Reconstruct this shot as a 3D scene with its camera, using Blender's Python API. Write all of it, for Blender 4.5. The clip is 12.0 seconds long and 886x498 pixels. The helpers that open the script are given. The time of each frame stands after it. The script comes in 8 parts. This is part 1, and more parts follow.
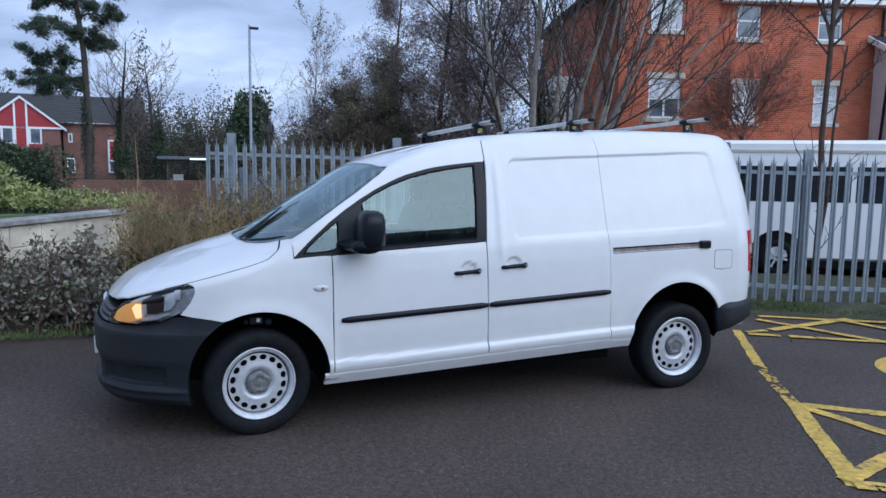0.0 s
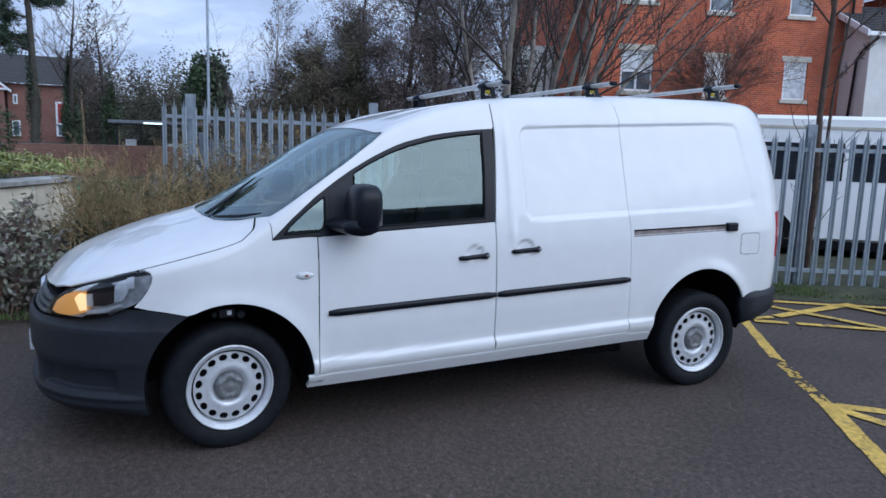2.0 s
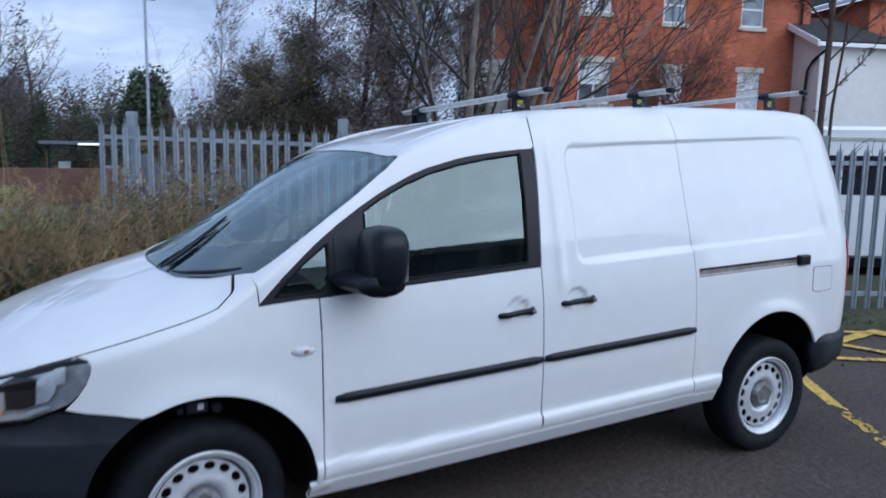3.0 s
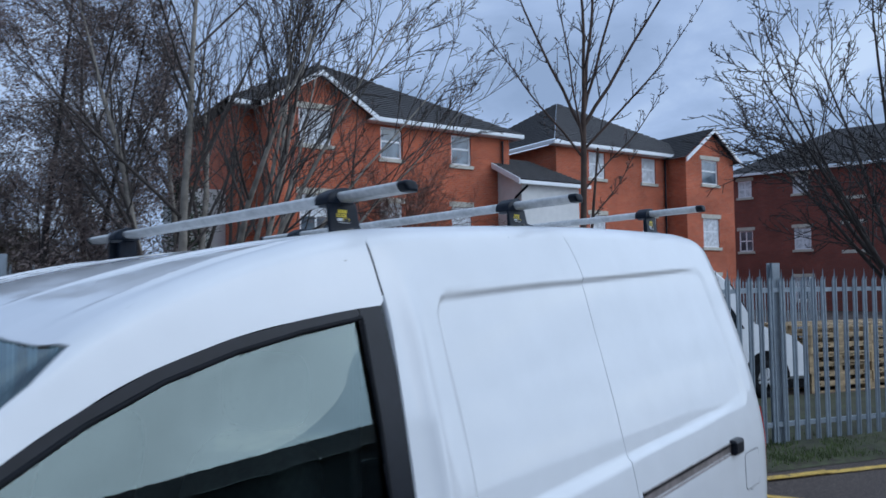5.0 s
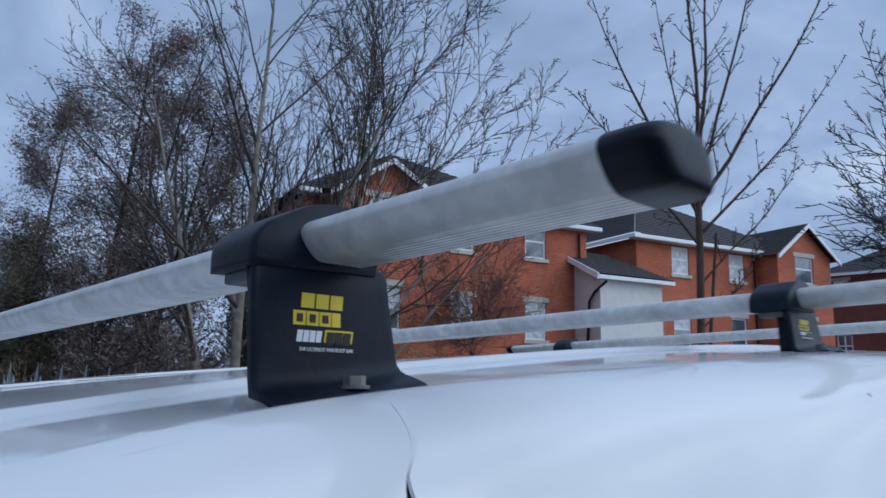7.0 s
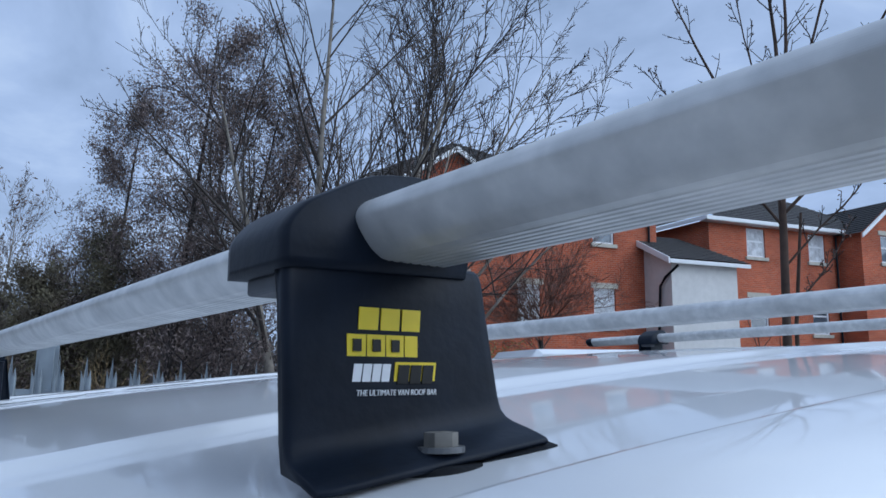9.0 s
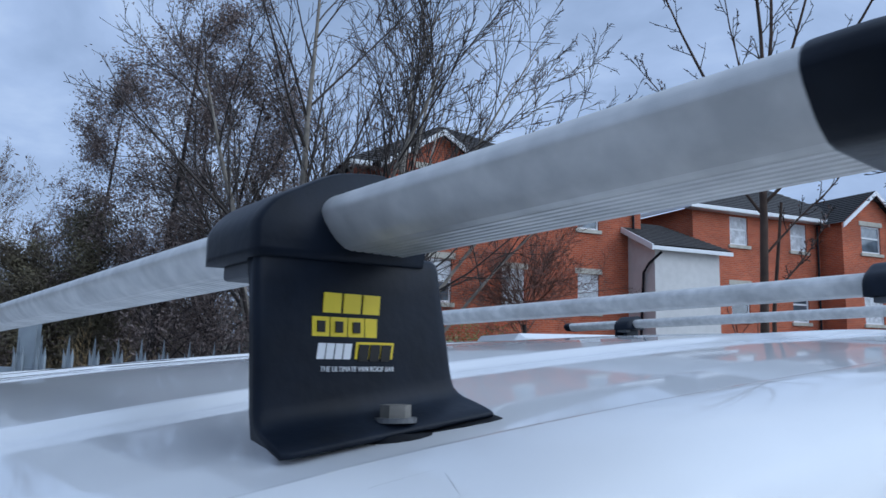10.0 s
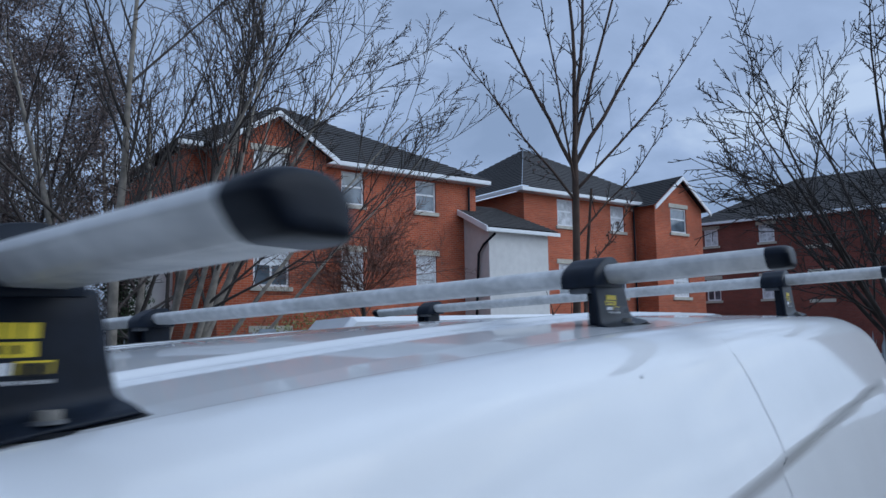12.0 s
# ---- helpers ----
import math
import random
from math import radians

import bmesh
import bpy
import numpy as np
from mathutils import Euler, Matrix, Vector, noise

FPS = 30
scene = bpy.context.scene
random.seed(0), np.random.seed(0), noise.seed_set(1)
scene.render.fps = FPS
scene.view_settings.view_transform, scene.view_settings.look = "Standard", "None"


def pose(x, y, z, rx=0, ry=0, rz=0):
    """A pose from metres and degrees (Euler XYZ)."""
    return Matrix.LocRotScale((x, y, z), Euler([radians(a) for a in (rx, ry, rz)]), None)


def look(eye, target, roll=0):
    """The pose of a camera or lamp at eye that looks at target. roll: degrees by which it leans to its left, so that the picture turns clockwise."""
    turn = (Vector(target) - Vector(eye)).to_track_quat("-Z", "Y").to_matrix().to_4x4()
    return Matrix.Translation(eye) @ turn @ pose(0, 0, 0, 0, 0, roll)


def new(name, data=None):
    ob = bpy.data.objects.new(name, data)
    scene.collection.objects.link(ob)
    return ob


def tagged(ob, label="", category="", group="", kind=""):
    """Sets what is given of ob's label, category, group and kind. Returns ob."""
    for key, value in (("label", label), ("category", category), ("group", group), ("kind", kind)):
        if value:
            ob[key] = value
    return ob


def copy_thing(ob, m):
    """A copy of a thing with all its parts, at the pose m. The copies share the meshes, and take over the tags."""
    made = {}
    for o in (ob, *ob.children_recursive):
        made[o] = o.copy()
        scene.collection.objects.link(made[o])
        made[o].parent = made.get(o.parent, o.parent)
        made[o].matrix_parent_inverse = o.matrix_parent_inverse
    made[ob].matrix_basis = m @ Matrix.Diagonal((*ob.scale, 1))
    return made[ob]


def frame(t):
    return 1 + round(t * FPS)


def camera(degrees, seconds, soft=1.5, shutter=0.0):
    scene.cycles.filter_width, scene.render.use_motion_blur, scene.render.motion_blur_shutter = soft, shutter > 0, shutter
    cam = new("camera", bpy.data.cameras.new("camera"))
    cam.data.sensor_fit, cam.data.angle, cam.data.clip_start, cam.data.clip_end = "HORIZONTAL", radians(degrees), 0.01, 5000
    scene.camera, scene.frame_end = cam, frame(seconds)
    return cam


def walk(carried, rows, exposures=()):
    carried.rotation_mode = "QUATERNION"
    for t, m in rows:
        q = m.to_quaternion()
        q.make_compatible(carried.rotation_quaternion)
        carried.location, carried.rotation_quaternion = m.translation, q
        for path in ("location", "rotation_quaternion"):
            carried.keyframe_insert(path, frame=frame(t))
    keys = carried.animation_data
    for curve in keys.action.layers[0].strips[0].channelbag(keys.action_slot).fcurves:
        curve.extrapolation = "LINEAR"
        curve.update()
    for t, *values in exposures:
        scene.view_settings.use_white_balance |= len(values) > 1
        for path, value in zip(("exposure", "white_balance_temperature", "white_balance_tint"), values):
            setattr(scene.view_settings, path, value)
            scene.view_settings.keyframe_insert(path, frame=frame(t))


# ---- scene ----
cam = camera(61.9, 12.0, shutter=0.5)
PATH = [
    (0, (-0.481, -4.318, 1.617), (0.219, -2.458, 1.389), 0.8),
    (0.5, (-0.475, -4.307, 1.615), (0.233, -2.452, 1.378), 0.9),
    (1, (-0.46, -4.269, 1.609), (0.264, -2.422, 1.35), 1.3),
    (1.5, (-0.452, -4.062, 1.567), (0.302, -2.232, 1.279), 1.7),
    (2, (-0.472, -3.612, 1.59), (0.328, -1.804, 1.287), 1.9),
    (2.5, (-0.442, -3.115, 1.567), (0.414, -1.334, 1.263), 1.6),
    (2.7, (-0.441, -2.903, 1.594), (0.435, -1.13, 1.299), 1.3),
    (4.4, (-0.044, -1.393, 1.654), (1.349, 0.043, 1.673), -0.1),
    (4.6, (0.062, -1.238, 1.684), (1.519, 0.133, 1.722), -0.2),
    (5, (0.345, -0.971, 1.678), (1.87, 0.319, 1.777), -0.7),
    (5.2, (0.509, -0.847, 1.69), (2.042, 0.431, 1.812), -0.8),
    (5.5, (0.721, -0.675, 1.733), (2.25, 0.606, 1.885), -1.1),
    (6, (0.947, -0.443, 1.738), (2.464, 0.844, 1.94), -0.7),
    (6.5, (1.14, -0.179, 1.789), (2.599, 1.158, 2.077), -0.1),
    (7, (1.289, 0.001, 1.815), (2.666, 1.409, 2.166), 1.1),
    (8.8, (1.368, 0.119, 1.843), (2.626, 1.638, 2.179), 0.4),
    (9, (1.37, 0.117, 1.84), (2.621, 1.646, 2.157), 0.6),
    (9.5, (1.368, 0.099, 1.841), (2.627, 1.626, 2.131), 1.0),
    (9.6, (1.367, 0.095, 1.839), (2.622, 1.626, 2.127), 1.2),
    (10, (1.359, 0.085, 1.839), (2.644, 1.593, 2.112), 1.3),
    (10.5, (1.396, 0.035, 1.851), (2.739, 1.494, 2.114), 1.7),
    (11, (1.492, -0.051, 1.85), (3.005, 1.232, 2.106), 0.2),
    (11.4, (1.506, -0.086, 1.857), (3.084, 1.12, 2.097), -0.3),
    (11.5, (1.5, -0.086, 1.858), (3.081, 1.117, 2.095), -0.4),
    (12, (1.362, -0.065, 1.853), (2.943, 1.139, 2.079), -0.9),
]
EXPOSURE = [(0, 0.09, 6450, 15), (2.7, 0.07, 6450, 15), (4.4, -0.13, 6410, 12), (6, -0.33, 6380, 12), (7, -0.38, 6370, 12), (9, -0.16, 6370, 12), (10.4, -0.18, 6370, 12), (11, -0.36, 6410, 12), (12, -0.38, 6410, 12)]
walk(cam, [(t, look(eye, target, roll)) for t, eye, target, roll in PATH], EXPOSURE)
SKY, SUN = 1.0, 0.35

# ---- world and sun ----
SUNWARD = (0.424, -0.734, 0.53)
GLOW = 2.8
world = bpy.data.worlds.new("overcast_sky")
scene.world = world
world.use_nodes = True
wn, wl = world.node_tree.nodes, world.node_tree.links
wn.clear()
w_out = wn.new("ShaderNodeOutputWorld")
w_bg = wn.new("ShaderNodeBackground")
w_sky = wn.new("ShaderNodeTexSky")
w_sky.sky_type, w_sky.sun_disc = "NISHITA", False
w_sky.sun_elevation, w_sky.sun_rotation = radians(32), radians(150)
w_co = wn.new("ShaderNodeTexCoord")
w_sep = wn.new("ShaderNodeSeparateXYZ")
w_up = wn.new("ShaderNodeMath"); w_up.operation = "MAXIMUM"; w_up.inputs[1].default_value = 0.0
w_add = wn.new("ShaderNodeMath"); w_add.operation = "ADD"; w_add.inputs[1].default_value = 0.22
w_div = wn.new("ShaderNodeVectorMath"); w_div.operation = "DIVIDE"
w_n1 = wn.new("ShaderNodeTexNoise"); w_n1.inputs["Scale"].default_value = 1.7; w_n1.inputs["Detail"].default_value = 8.0
w_n1.inputs["Roughness"].default_value = 0.54; w_n1.inputs["Distortion"].default_value = 0.4
w_r1 = wn.new("ShaderNodeValToRGB")
w_r1.color_ramp.elements[0].position, w_r1.color_ramp.elements[0].color = 0.36, (0.33, 0.47, 0.72, 1)
w_r1.color_ramp.elements[1].position, w_r1.color_ramp.elements[1].color = 0.68, (0.68, 0.87, 1.15, 1)
e = w_r1.color_ramp.elements.new(0.52); e.color = (0.46, 0.63, 0.94, 1)
w_mix = wn.new("ShaderNodeMix"); w_mix.data_type = "RGBA"; w_mix.inputs[0].default_value = 0.90
w_sc = wn.new("ShaderNodeMix"); w_sc.data_type = "RGBA"; w_sc.blend_type = "MULTIPLY"; w_sc.inputs[0].default_value = 1.0
w_sc.inputs[7].default_value = (0.10, 0.10, 0.10, 1)
wl.new(w_co.outputs["Generated"], w_sep.inputs[0])
wl.new(w_sep.outputs["Z"], w_up.inputs[0]); wl.new(w_up.outputs[0], w_add.inputs[0])
wl.new(w_co.outputs["Generated"], w_div.inputs[0]); wl.new(w_add.outputs[0], w_div.inputs[1])
wl.new(w_div.outputs[0], w_n1.inputs["Vector"]); wl.new(w_n1.outputs["Fac"], w_r1.inputs[0])
wl.new(w_sky.outputs[0], w_sc.inputs[6])
wl.new(w_sc.outputs[2], w_mix.inputs[6]); wl.new(w_r1.outputs[0], w_mix.inputs[7])
# broad bright part of the sky round the veiled sun, behind the camera
w_dot = wn.new("ShaderNodeVectorMath"); w_dot.operation = "DOT_PRODUCT"; w_dot.inputs[1].default_value = SUNWARD
w_gr = wn.new("ShaderNodeMapRange"); w_gr.interpolation_type = "SMOOTHSTEP"
w_gr.inputs[1].default_value, w_gr.inputs[2].default_value, w_gr.inputs[3].default_value, w_gr.inputs[4].default_value = 0.45, 0.96, 0.0, GLOW
w_gm = wn.new("ShaderNodeMix"); w_gm.data_type, w_gm.blend_type = "RGBA", "MULTIPLY"; w_gm.inputs[0].default_value = 1.0
w_warm = wn.new("ShaderNodeMix"); w_warm.data_type, w_warm.blend_type = "RGBA", "MULTIPLY"; w_warm.inputs[0].default_value = 1.0
wl.new(w_r1.outputs[0], w_warm.inputs[6]); w_warm.inputs[7].default_value = (1.02, 0.92, 0.74, 1)
w_ga = wn.new("ShaderNodeMix"); w_ga.data_type, w_ga.blend_type = "RGBA", "ADD"; w_ga.inputs[0].default_value = 1.0
wl.new(w_co.outputs["Generated"], w_dot.inputs[0]); wl.new(w_dot.outputs["Value"], w_gr.inputs[0])
wl.new(w_gr.outputs[0], w_gm.inputs[6]); wl.new(w_warm.outputs[2], w_gm.inputs[7])
wl.new(w_mix.outputs[2], w_ga.inputs[6]); wl.new(w_gm.outputs[2], w_ga.inputs[7])
wl.new(w_ga.outputs[2], w_bg.inputs["Color"]); w_bg.inputs["Strength"].default_value = SKY
wl.new(w_bg.outputs[0], w_out.inputs["Surface"])

sun = new("sun", bpy.data.lights.new("sun", "SUN"))
sun.data.energy, sun.data.angle, sun.data.color = SUN, radians(40), (0.97, 0.94, 0.92)
sun.matrix_world = look((42.4, -73.4, 53.0), (0, 0, 0))


# ---- materials ----
def mat(name, color, rough=0.6, metal=0.0, var=0.12, scale=6.0, bump=0.0, bscale=60.0, coat=0.0, spec=0.5, rand=0.0, var2=0.0, scale2=0.8, color2=None):
    """A surface with two scales of variation in its colour and a fine relief."""
    m = bpy.data.materials.new(name)
    m.use_nodes = True
    n, l = m.node_tree.nodes, m.node_tree.links
    p = n["Principled BSDF"]
    p.inputs["Roughness"].default_value, p.inputs["Metallic"].default_value = rough, metal
    p.inputs["Specular IOR Level"].default_value = spec
    if coat:
        p.inputs["Coat Weight"].default_value, p.inputs["Coat Roughness"].default_value = coat, 0.04
    co = n.new("ShaderNodeTexCoord")
    tex = n.new("ShaderNodeTexNoise")
    tex.inputs["Scale"].default_value, tex.inputs["Detail"].default_value = scale, 5.0
    l.new(co.outputs["Object"], tex.inputs["Vector"])
    ramp = n.new("ShaderNodeValToRGB")
    c = np.array(color[:3])
    d = np.array(color2[:3]) if color2 else c * (1 + var)
    ramp.color_ramp.elements[0].position, ramp.color_ramp.elements[0].color = 0.33, (*(c * (1 - var)), 1)
    ramp.color_ramp.elements[1].position, ramp.color_ramp.elements[1].color = 0.68, (*np.minimum(d, 1), 1)
    l.new(tex.outputs["Fac"], ramp.inputs[0])
    last = ramp.outputs[0]
    if var2:
        t2 = n.new("ShaderNodeTexNoise")
        t2.inputs["Scale"].default_value, t2.inputs["Detail"].default_value = scale2, 3.0
        l.new(co.outputs["Object"], t2.inputs["Vector"])
        mr = n.new("ShaderNodeMapRange")
        mr.inputs[1].default_value, mr.inputs[2].default_value = 0.3, 0.7
        mr.inputs[3].default_value, mr.inputs[4].default_value = 1 - var2, 1 + var2
        l.new(t2.outputs["Fac"], mr.inputs[0])
        mx = n.new("ShaderNodeMix"); mx.data_type, mx.blend_type = "RGBA", "MULTIPLY"
        mx.inputs[0].default_value = 1.0
        l.new(last, mx.inputs[6]); l.new(mr.outputs[0], mx.inputs[7])
        last = mx.outputs[2]
    if rand:
        oi = n.new("ShaderNodeObjectInfo")
        mr = n.new("ShaderNodeMapRange")
        mr.inputs[3].default_value, mr.inputs[4].default_value = 1 - rand, 1 + rand
        l.new(oi.outputs["Random"], mr.inputs[0])
        mx = n.new("ShaderNodeMix"); mx.data_type, mx.blend_type = "RGBA", "MULTIPLY"
        mx.inputs[0].default_value = 1.0
        l.new(last, mx.inputs[6]); l.new(mr.outputs[0], mx.inputs[7])
        last = mx.outputs[2]
    l.new(last, p.inputs["Base Color"])
    if bump:
        b = n.new("ShaderNodeBump")
        b.inputs["Strength"].default_value, b.inputs["Distance"].default_value = bump, 0.01
        t3 = n.new("ShaderNodeTexNoise")
        t3.inputs["Scale"].default_value, t3.inputs["Detail"].default_value = bscale, 4.0
        l.new(co.outputs["Object"], t3.inputs["Vector"])
        l.new(t3.outputs["Fac"], b.inputs["Height"]); l.new(b.outputs[0], p.inputs["Normal"])
    return m


def glow(name, color, strength):
    m = bpy.data.materials.new(name)
    m.use_nodes = True
    p = m.node_tree.nodes["Principled BSDF"]
    p.inputs["Base Color"].default_value = (*color, 1)
    p.inputs["Emission Color"].default_value = (*color, 1)
    p.inputs["Emission Strength"].default_value = strength
    return m


def glass(name, tint=(0.75, 0.85, 0.82), ior=1.5, rough=0.0, shine=(1, 1, 1)):
    """A pane: clear tint with a reflection that grows at grazing angles."""
    m = bpy.data.materials.new(name)
    m.use_nodes = True
    n, l = m.node_tree.nodes, m.node_tree.links
    n.remove(n["Principled BSDF"])
    tr = n.new("ShaderNodeBsdfTransparent"); tr.inputs[0].default_value = (*tint, 1)
    gl = n.new("ShaderNodeBsdfGlossy"); gl.inputs["Roughness"].default_value = rough; gl.inputs["Color"].default_value = (*shine, 1)
    fr = n.new("ShaderNodeFresnel"); fr.inputs[0].default_value = ior
    mx = n.new("ShaderNodeMixShader")
    l.new(fr.outputs[0], mx.inputs[0]); l.new(tr.outputs[0], mx.inputs[1]); l.new(gl.outputs[0], mx.inputs[2])
    l.new(mx.outputs[0], n["Material Output"].inputs["Surface"])
    return m


M_WHITE = mat("white_paint", (0.67, 0.68, 0.69), 0.55, 0, 0.015, 1.5, coat=0.85, var2=0.02, scale2=9.0, spec=0.2)
M_BLACKP = mat("black_plastic", (0.0055, 0.0075, 0.0125), 0.36, 0, 0.2, 40, bump=0.04, bscale=500, spec=0.24)
M_BUMPER = mat("grey_plastic", (0.014, 0.017, 0.022), 0.52, 0, 0.15, 30, bump=0.10, bscale=600, spec=0.3)
M_RUBBER = mat("tyre_rubber", (0.0085, 0.0095, 0.012), 0.70, 0, 0.25, 25, bump=0.1, bscale=200, spec=0.15)
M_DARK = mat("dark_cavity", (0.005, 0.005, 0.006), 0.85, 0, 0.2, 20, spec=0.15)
M_STEEL = mat("silver_painted_steel", (0.56, 0.58, 0.61), 0.36, 0.35, 0.06, 12, var2=0.08, scale2=30)
M_HUB = mat("dull_hub_metal", (0.18, 0.185, 0.19), 0.45, 0.4, 0.25, 60, bump=0.1)
M_BOLT = mat("weathered_bolt", (0.24, 0.225, 0.20), 0.55, 0.3, 0.25, 60, bump=0.1)
M_ALU = mat("anodised_aluminium", (0.76, 0.76, 0.745), 0.44, 0.32, 0.34, 70, var2=0.16, scale2=16, bump=0.02, bscale=120, color2=(0.65, 0.64, 0.62))
M_GLASS = glass("tinted_window_glass", (0.70, 0.84, 0.80), 2.0, shine=(0.74, 0.93, 0.92))
M_WSGLASS = glass("windscreen_glass", (0.55, 0.70, 0.78), 2.25, shine=(0.80, 0.97, 1.0))
M_LENS = glass("clear_lens", (0.93, 0.95, 0.97), 1.45)
M_CHROME = mat("chrome", (0.75, 0.77, 0.80), 0.08, 1.0, 0.02, 10)
M_ORANGE = glow("lit_amber", (0.72, 0.36, 0.10), 0.42)
M_LAMP = glow("lit_bulb", (1.0, 0.72, 0.36), 0.9)
M_CLEAR = mat("clear_plastic_lens", (0.55, 0.57, 0.60), 0.12, 0, 0.25, 60, coat=0.6)
M_AMBER = mat("dull_amber_plastic", (0.30, 0.13, 0.09), 0.2, 0, 0.2, 60)
M_RED = mat("red_lens", (0.45, 0.01, 0.015), 0.15, 0, 0.1, 30, coat=0.6)
M_PINK = mat("pinkish_clear_lens", (0.55, 0.30, 0.30), 0.15, 0, 0.2, 60, coat=0.6)
M_ASPHALT = mat("asphalt", (0.064, 0.0475, 0.040), 0.75, 0, 0.35, 30, bump=0.25, bscale=160, var2=0.22, scale2=0.7, spec=0.35)
# single chips of stone in the binder
as_n, as_l = M_ASPHALT.node_tree.nodes, M_ASPHALT.node_tree.links
as_co = as_n.new("ShaderNodeTexCoord")
as_v = as_n.new("ShaderNodeTexVoronoi"); as_v.inputs["Scale"].default_value = 210.0
as_s = as_n.new("ShaderNodeSeparateXYZ")
as_r = as_n.new("ShaderNodeValToRGB")
as_r.color_ramp.elements[0].position, as_r.color_ramp.elements[0].color = 0.0, (0.45, 0.45, 0.45, 1)
as_r.color_ramp.elements[1].position, as_r.color_ramp.elements[1].color = 1.0, (3.2, 3.2, 3.3, 1)
for as_p, as_k in ((0.35, 0.80), (0.80, 1.15), (0.95, 1.7)):
    as_e = as_r.color_ramp.elements.new(as_p); as_e.color = (as_k, as_k, as_k, 1)
as_m = as_n.new("ShaderNodeMix"); as_m.data_type, as_m.blend_type = "RGBA", "MULTIPLY"; as_m.inputs[0].default_value = 1.0
as_b = as_n["Principled BSDF"].inputs["Base Color"]
as_l.new(as_co.outputs["Object"], as_v.inputs["Vector"]); as_l.new(as_v.outputs["Color"], as_s.inputs[0]); as_l.new(as_s.outputs[0], as_r.inputs[0])
as_l.new(as_b.links[0].from_socket, as_m.inputs[6]); as_l.new(as_r.outputs[0], as_m.inputs[7]); as_l.new(as_m.outputs[2], as_b)
M_YELLOW = mat("worn_yellow_paint", (0.62, 0.39, 0.075), 0.6, 0, 0.25, 30, bump=0.4, bscale=160, var2=0.2, scale2=6)
ye_n, ye_l = M_YELLOW.node_tree.nodes, M_YELLOW.node_tree.links
ye_co = ye_n.new("ShaderNodeTexCoord")
ye_t = ye_n.new("ShaderNodeTexNoise"); ye_t.inputs["Scale"].default_value, ye_t.inputs["Detail"].default_value, ye_t.inputs["Roughness"].default_value = 9.0, 9.0, 0.75
ye_r = ye_n.new("ShaderNodeValToRGB")
ye_r.color_ramp.elements[0].position, ye_r.color_ramp.elements[0].color = 0.56, (0, 0, 0, 1)
ye_r.color_ramp.elements[1].position, ye_r.color_ramp.elements[1].color = 0.64, (1, 1, 1, 1)
ye_m = ye_n.new("ShaderNodeMix"); ye_m.data_type = "RGBA"; ye_m.inputs[7].default_value = (0.085, 0.064, 0.050, 1)
ye_b = ye_n["Principled BSDF"].inputs["Base Color"]
ye_l.new(ye_co.outputs["Object"], ye_t.inputs["Vector"]); ye_l.new(ye_t.outputs["Fac"], ye_r.inputs[0]); ye_l.new(ye_r.outputs[0], ye_m.inputs[0])
ye_l.new(ye_b.links[0].from_socket, ye_m.inputs[6]); ye_l.new(ye_m.outputs[2], ye_b)
M_GALV = mat("galvanised_steel", (0.30, 0.345, 0.38), 0.5, 0.35, 0.12, 9, var2=0.1, scale2=1.5, rand=0.12)
M_TILE = mat("dark_roof_tile", (0.044, 0.042, 0.043), 0.75, 0, 0.25, 8, bump=0.2, bscale=30, rand=0.2)
M_UPVC = mat("white_upvc", (0.76, 0.78, 0.80), 0.4, 0, 0.03, 3)
M_STONE = mat("pale_cast_stone", (0.50, 0.47, 0.40), 0.8, 0, 0.12, 6, bump=0.2, bscale=50)
M_RENDER = mat("white_render", (0.66, 0.65, 0.63), 0.85, 0, 0.05, 4, bump=0.2, bscale=90, var2=0.05)
M_PANE = mat("house_pane", (0.10, 0.13, 0.16), 0.06, 0, 0.3, 2.5, spec=0.9, var2=0.4, scale2=1.2)
M_CURTAIN = mat("net_curtain", (0.60, 0.62, 0.64), 0.9, 0, 0.25, 6)


# ---- building helpers ----
def thing(name, loc=(0, 0, 0), rz=0.0, label="", category="", group="", kind=""):
    ob = new(name)
    ob.empty_display_size = 0.2
    ob.matrix_basis = Matrix.Translation(loc) @ Matrix.Rotation(rz, 4, "Z")
    return tagged(ob, label, category, group, kind)


def part(name, bm, material, parent=None, label="", smooth=False):
    """Links a bmesh, or a ready mesh, as one mesh object under its parent."""
    if isinstance(bm, bpy.types.Mesh):
        me = bm
    else:
        me = bpy.data.meshes.new(name)
        bm.to_mesh(me)
        bm.free()
        if smooth:
            me.polygons.foreach_set("use_smooth", [True] * len(me.polygons))
    if material is not None and not me.materials:
        me.materials.append(material)
    ob = new(name, me)
    ob.parent = parent
    return tagged(ob, label)


def alone(ob, label, category, group="", kind=""):
    return tagged(ob, label, category, group, kind)


def add_box(bm, x0, x1, y0, y1, z0, z1, bevel=0.0):
    r = bmesh.ops.create_cube(bm, size=1.0)
    for v in r["verts"]:
        v.co = Vector((x0 + (v.co.x + 0.5) * (x1 - x0), y0 + (v.co.y + 0.5) * (y1 - y0), z0 + (v.co.z + 0.5) * (z1 - z0)))
    if bevel:
        es = list({e for v in r["verts"] for e in v.link_edges})
        bmesh.ops.bevel(bm, geom=es, offset=bevel, segments=2, affect="EDGES", profile=0.5)
    return bm


def box(x0, x1, y0, y1, z0, z1, bevel=0.0):
    return add_box(bmesh.new(), x0, x1, y0, y1, z0, z1, bevel)


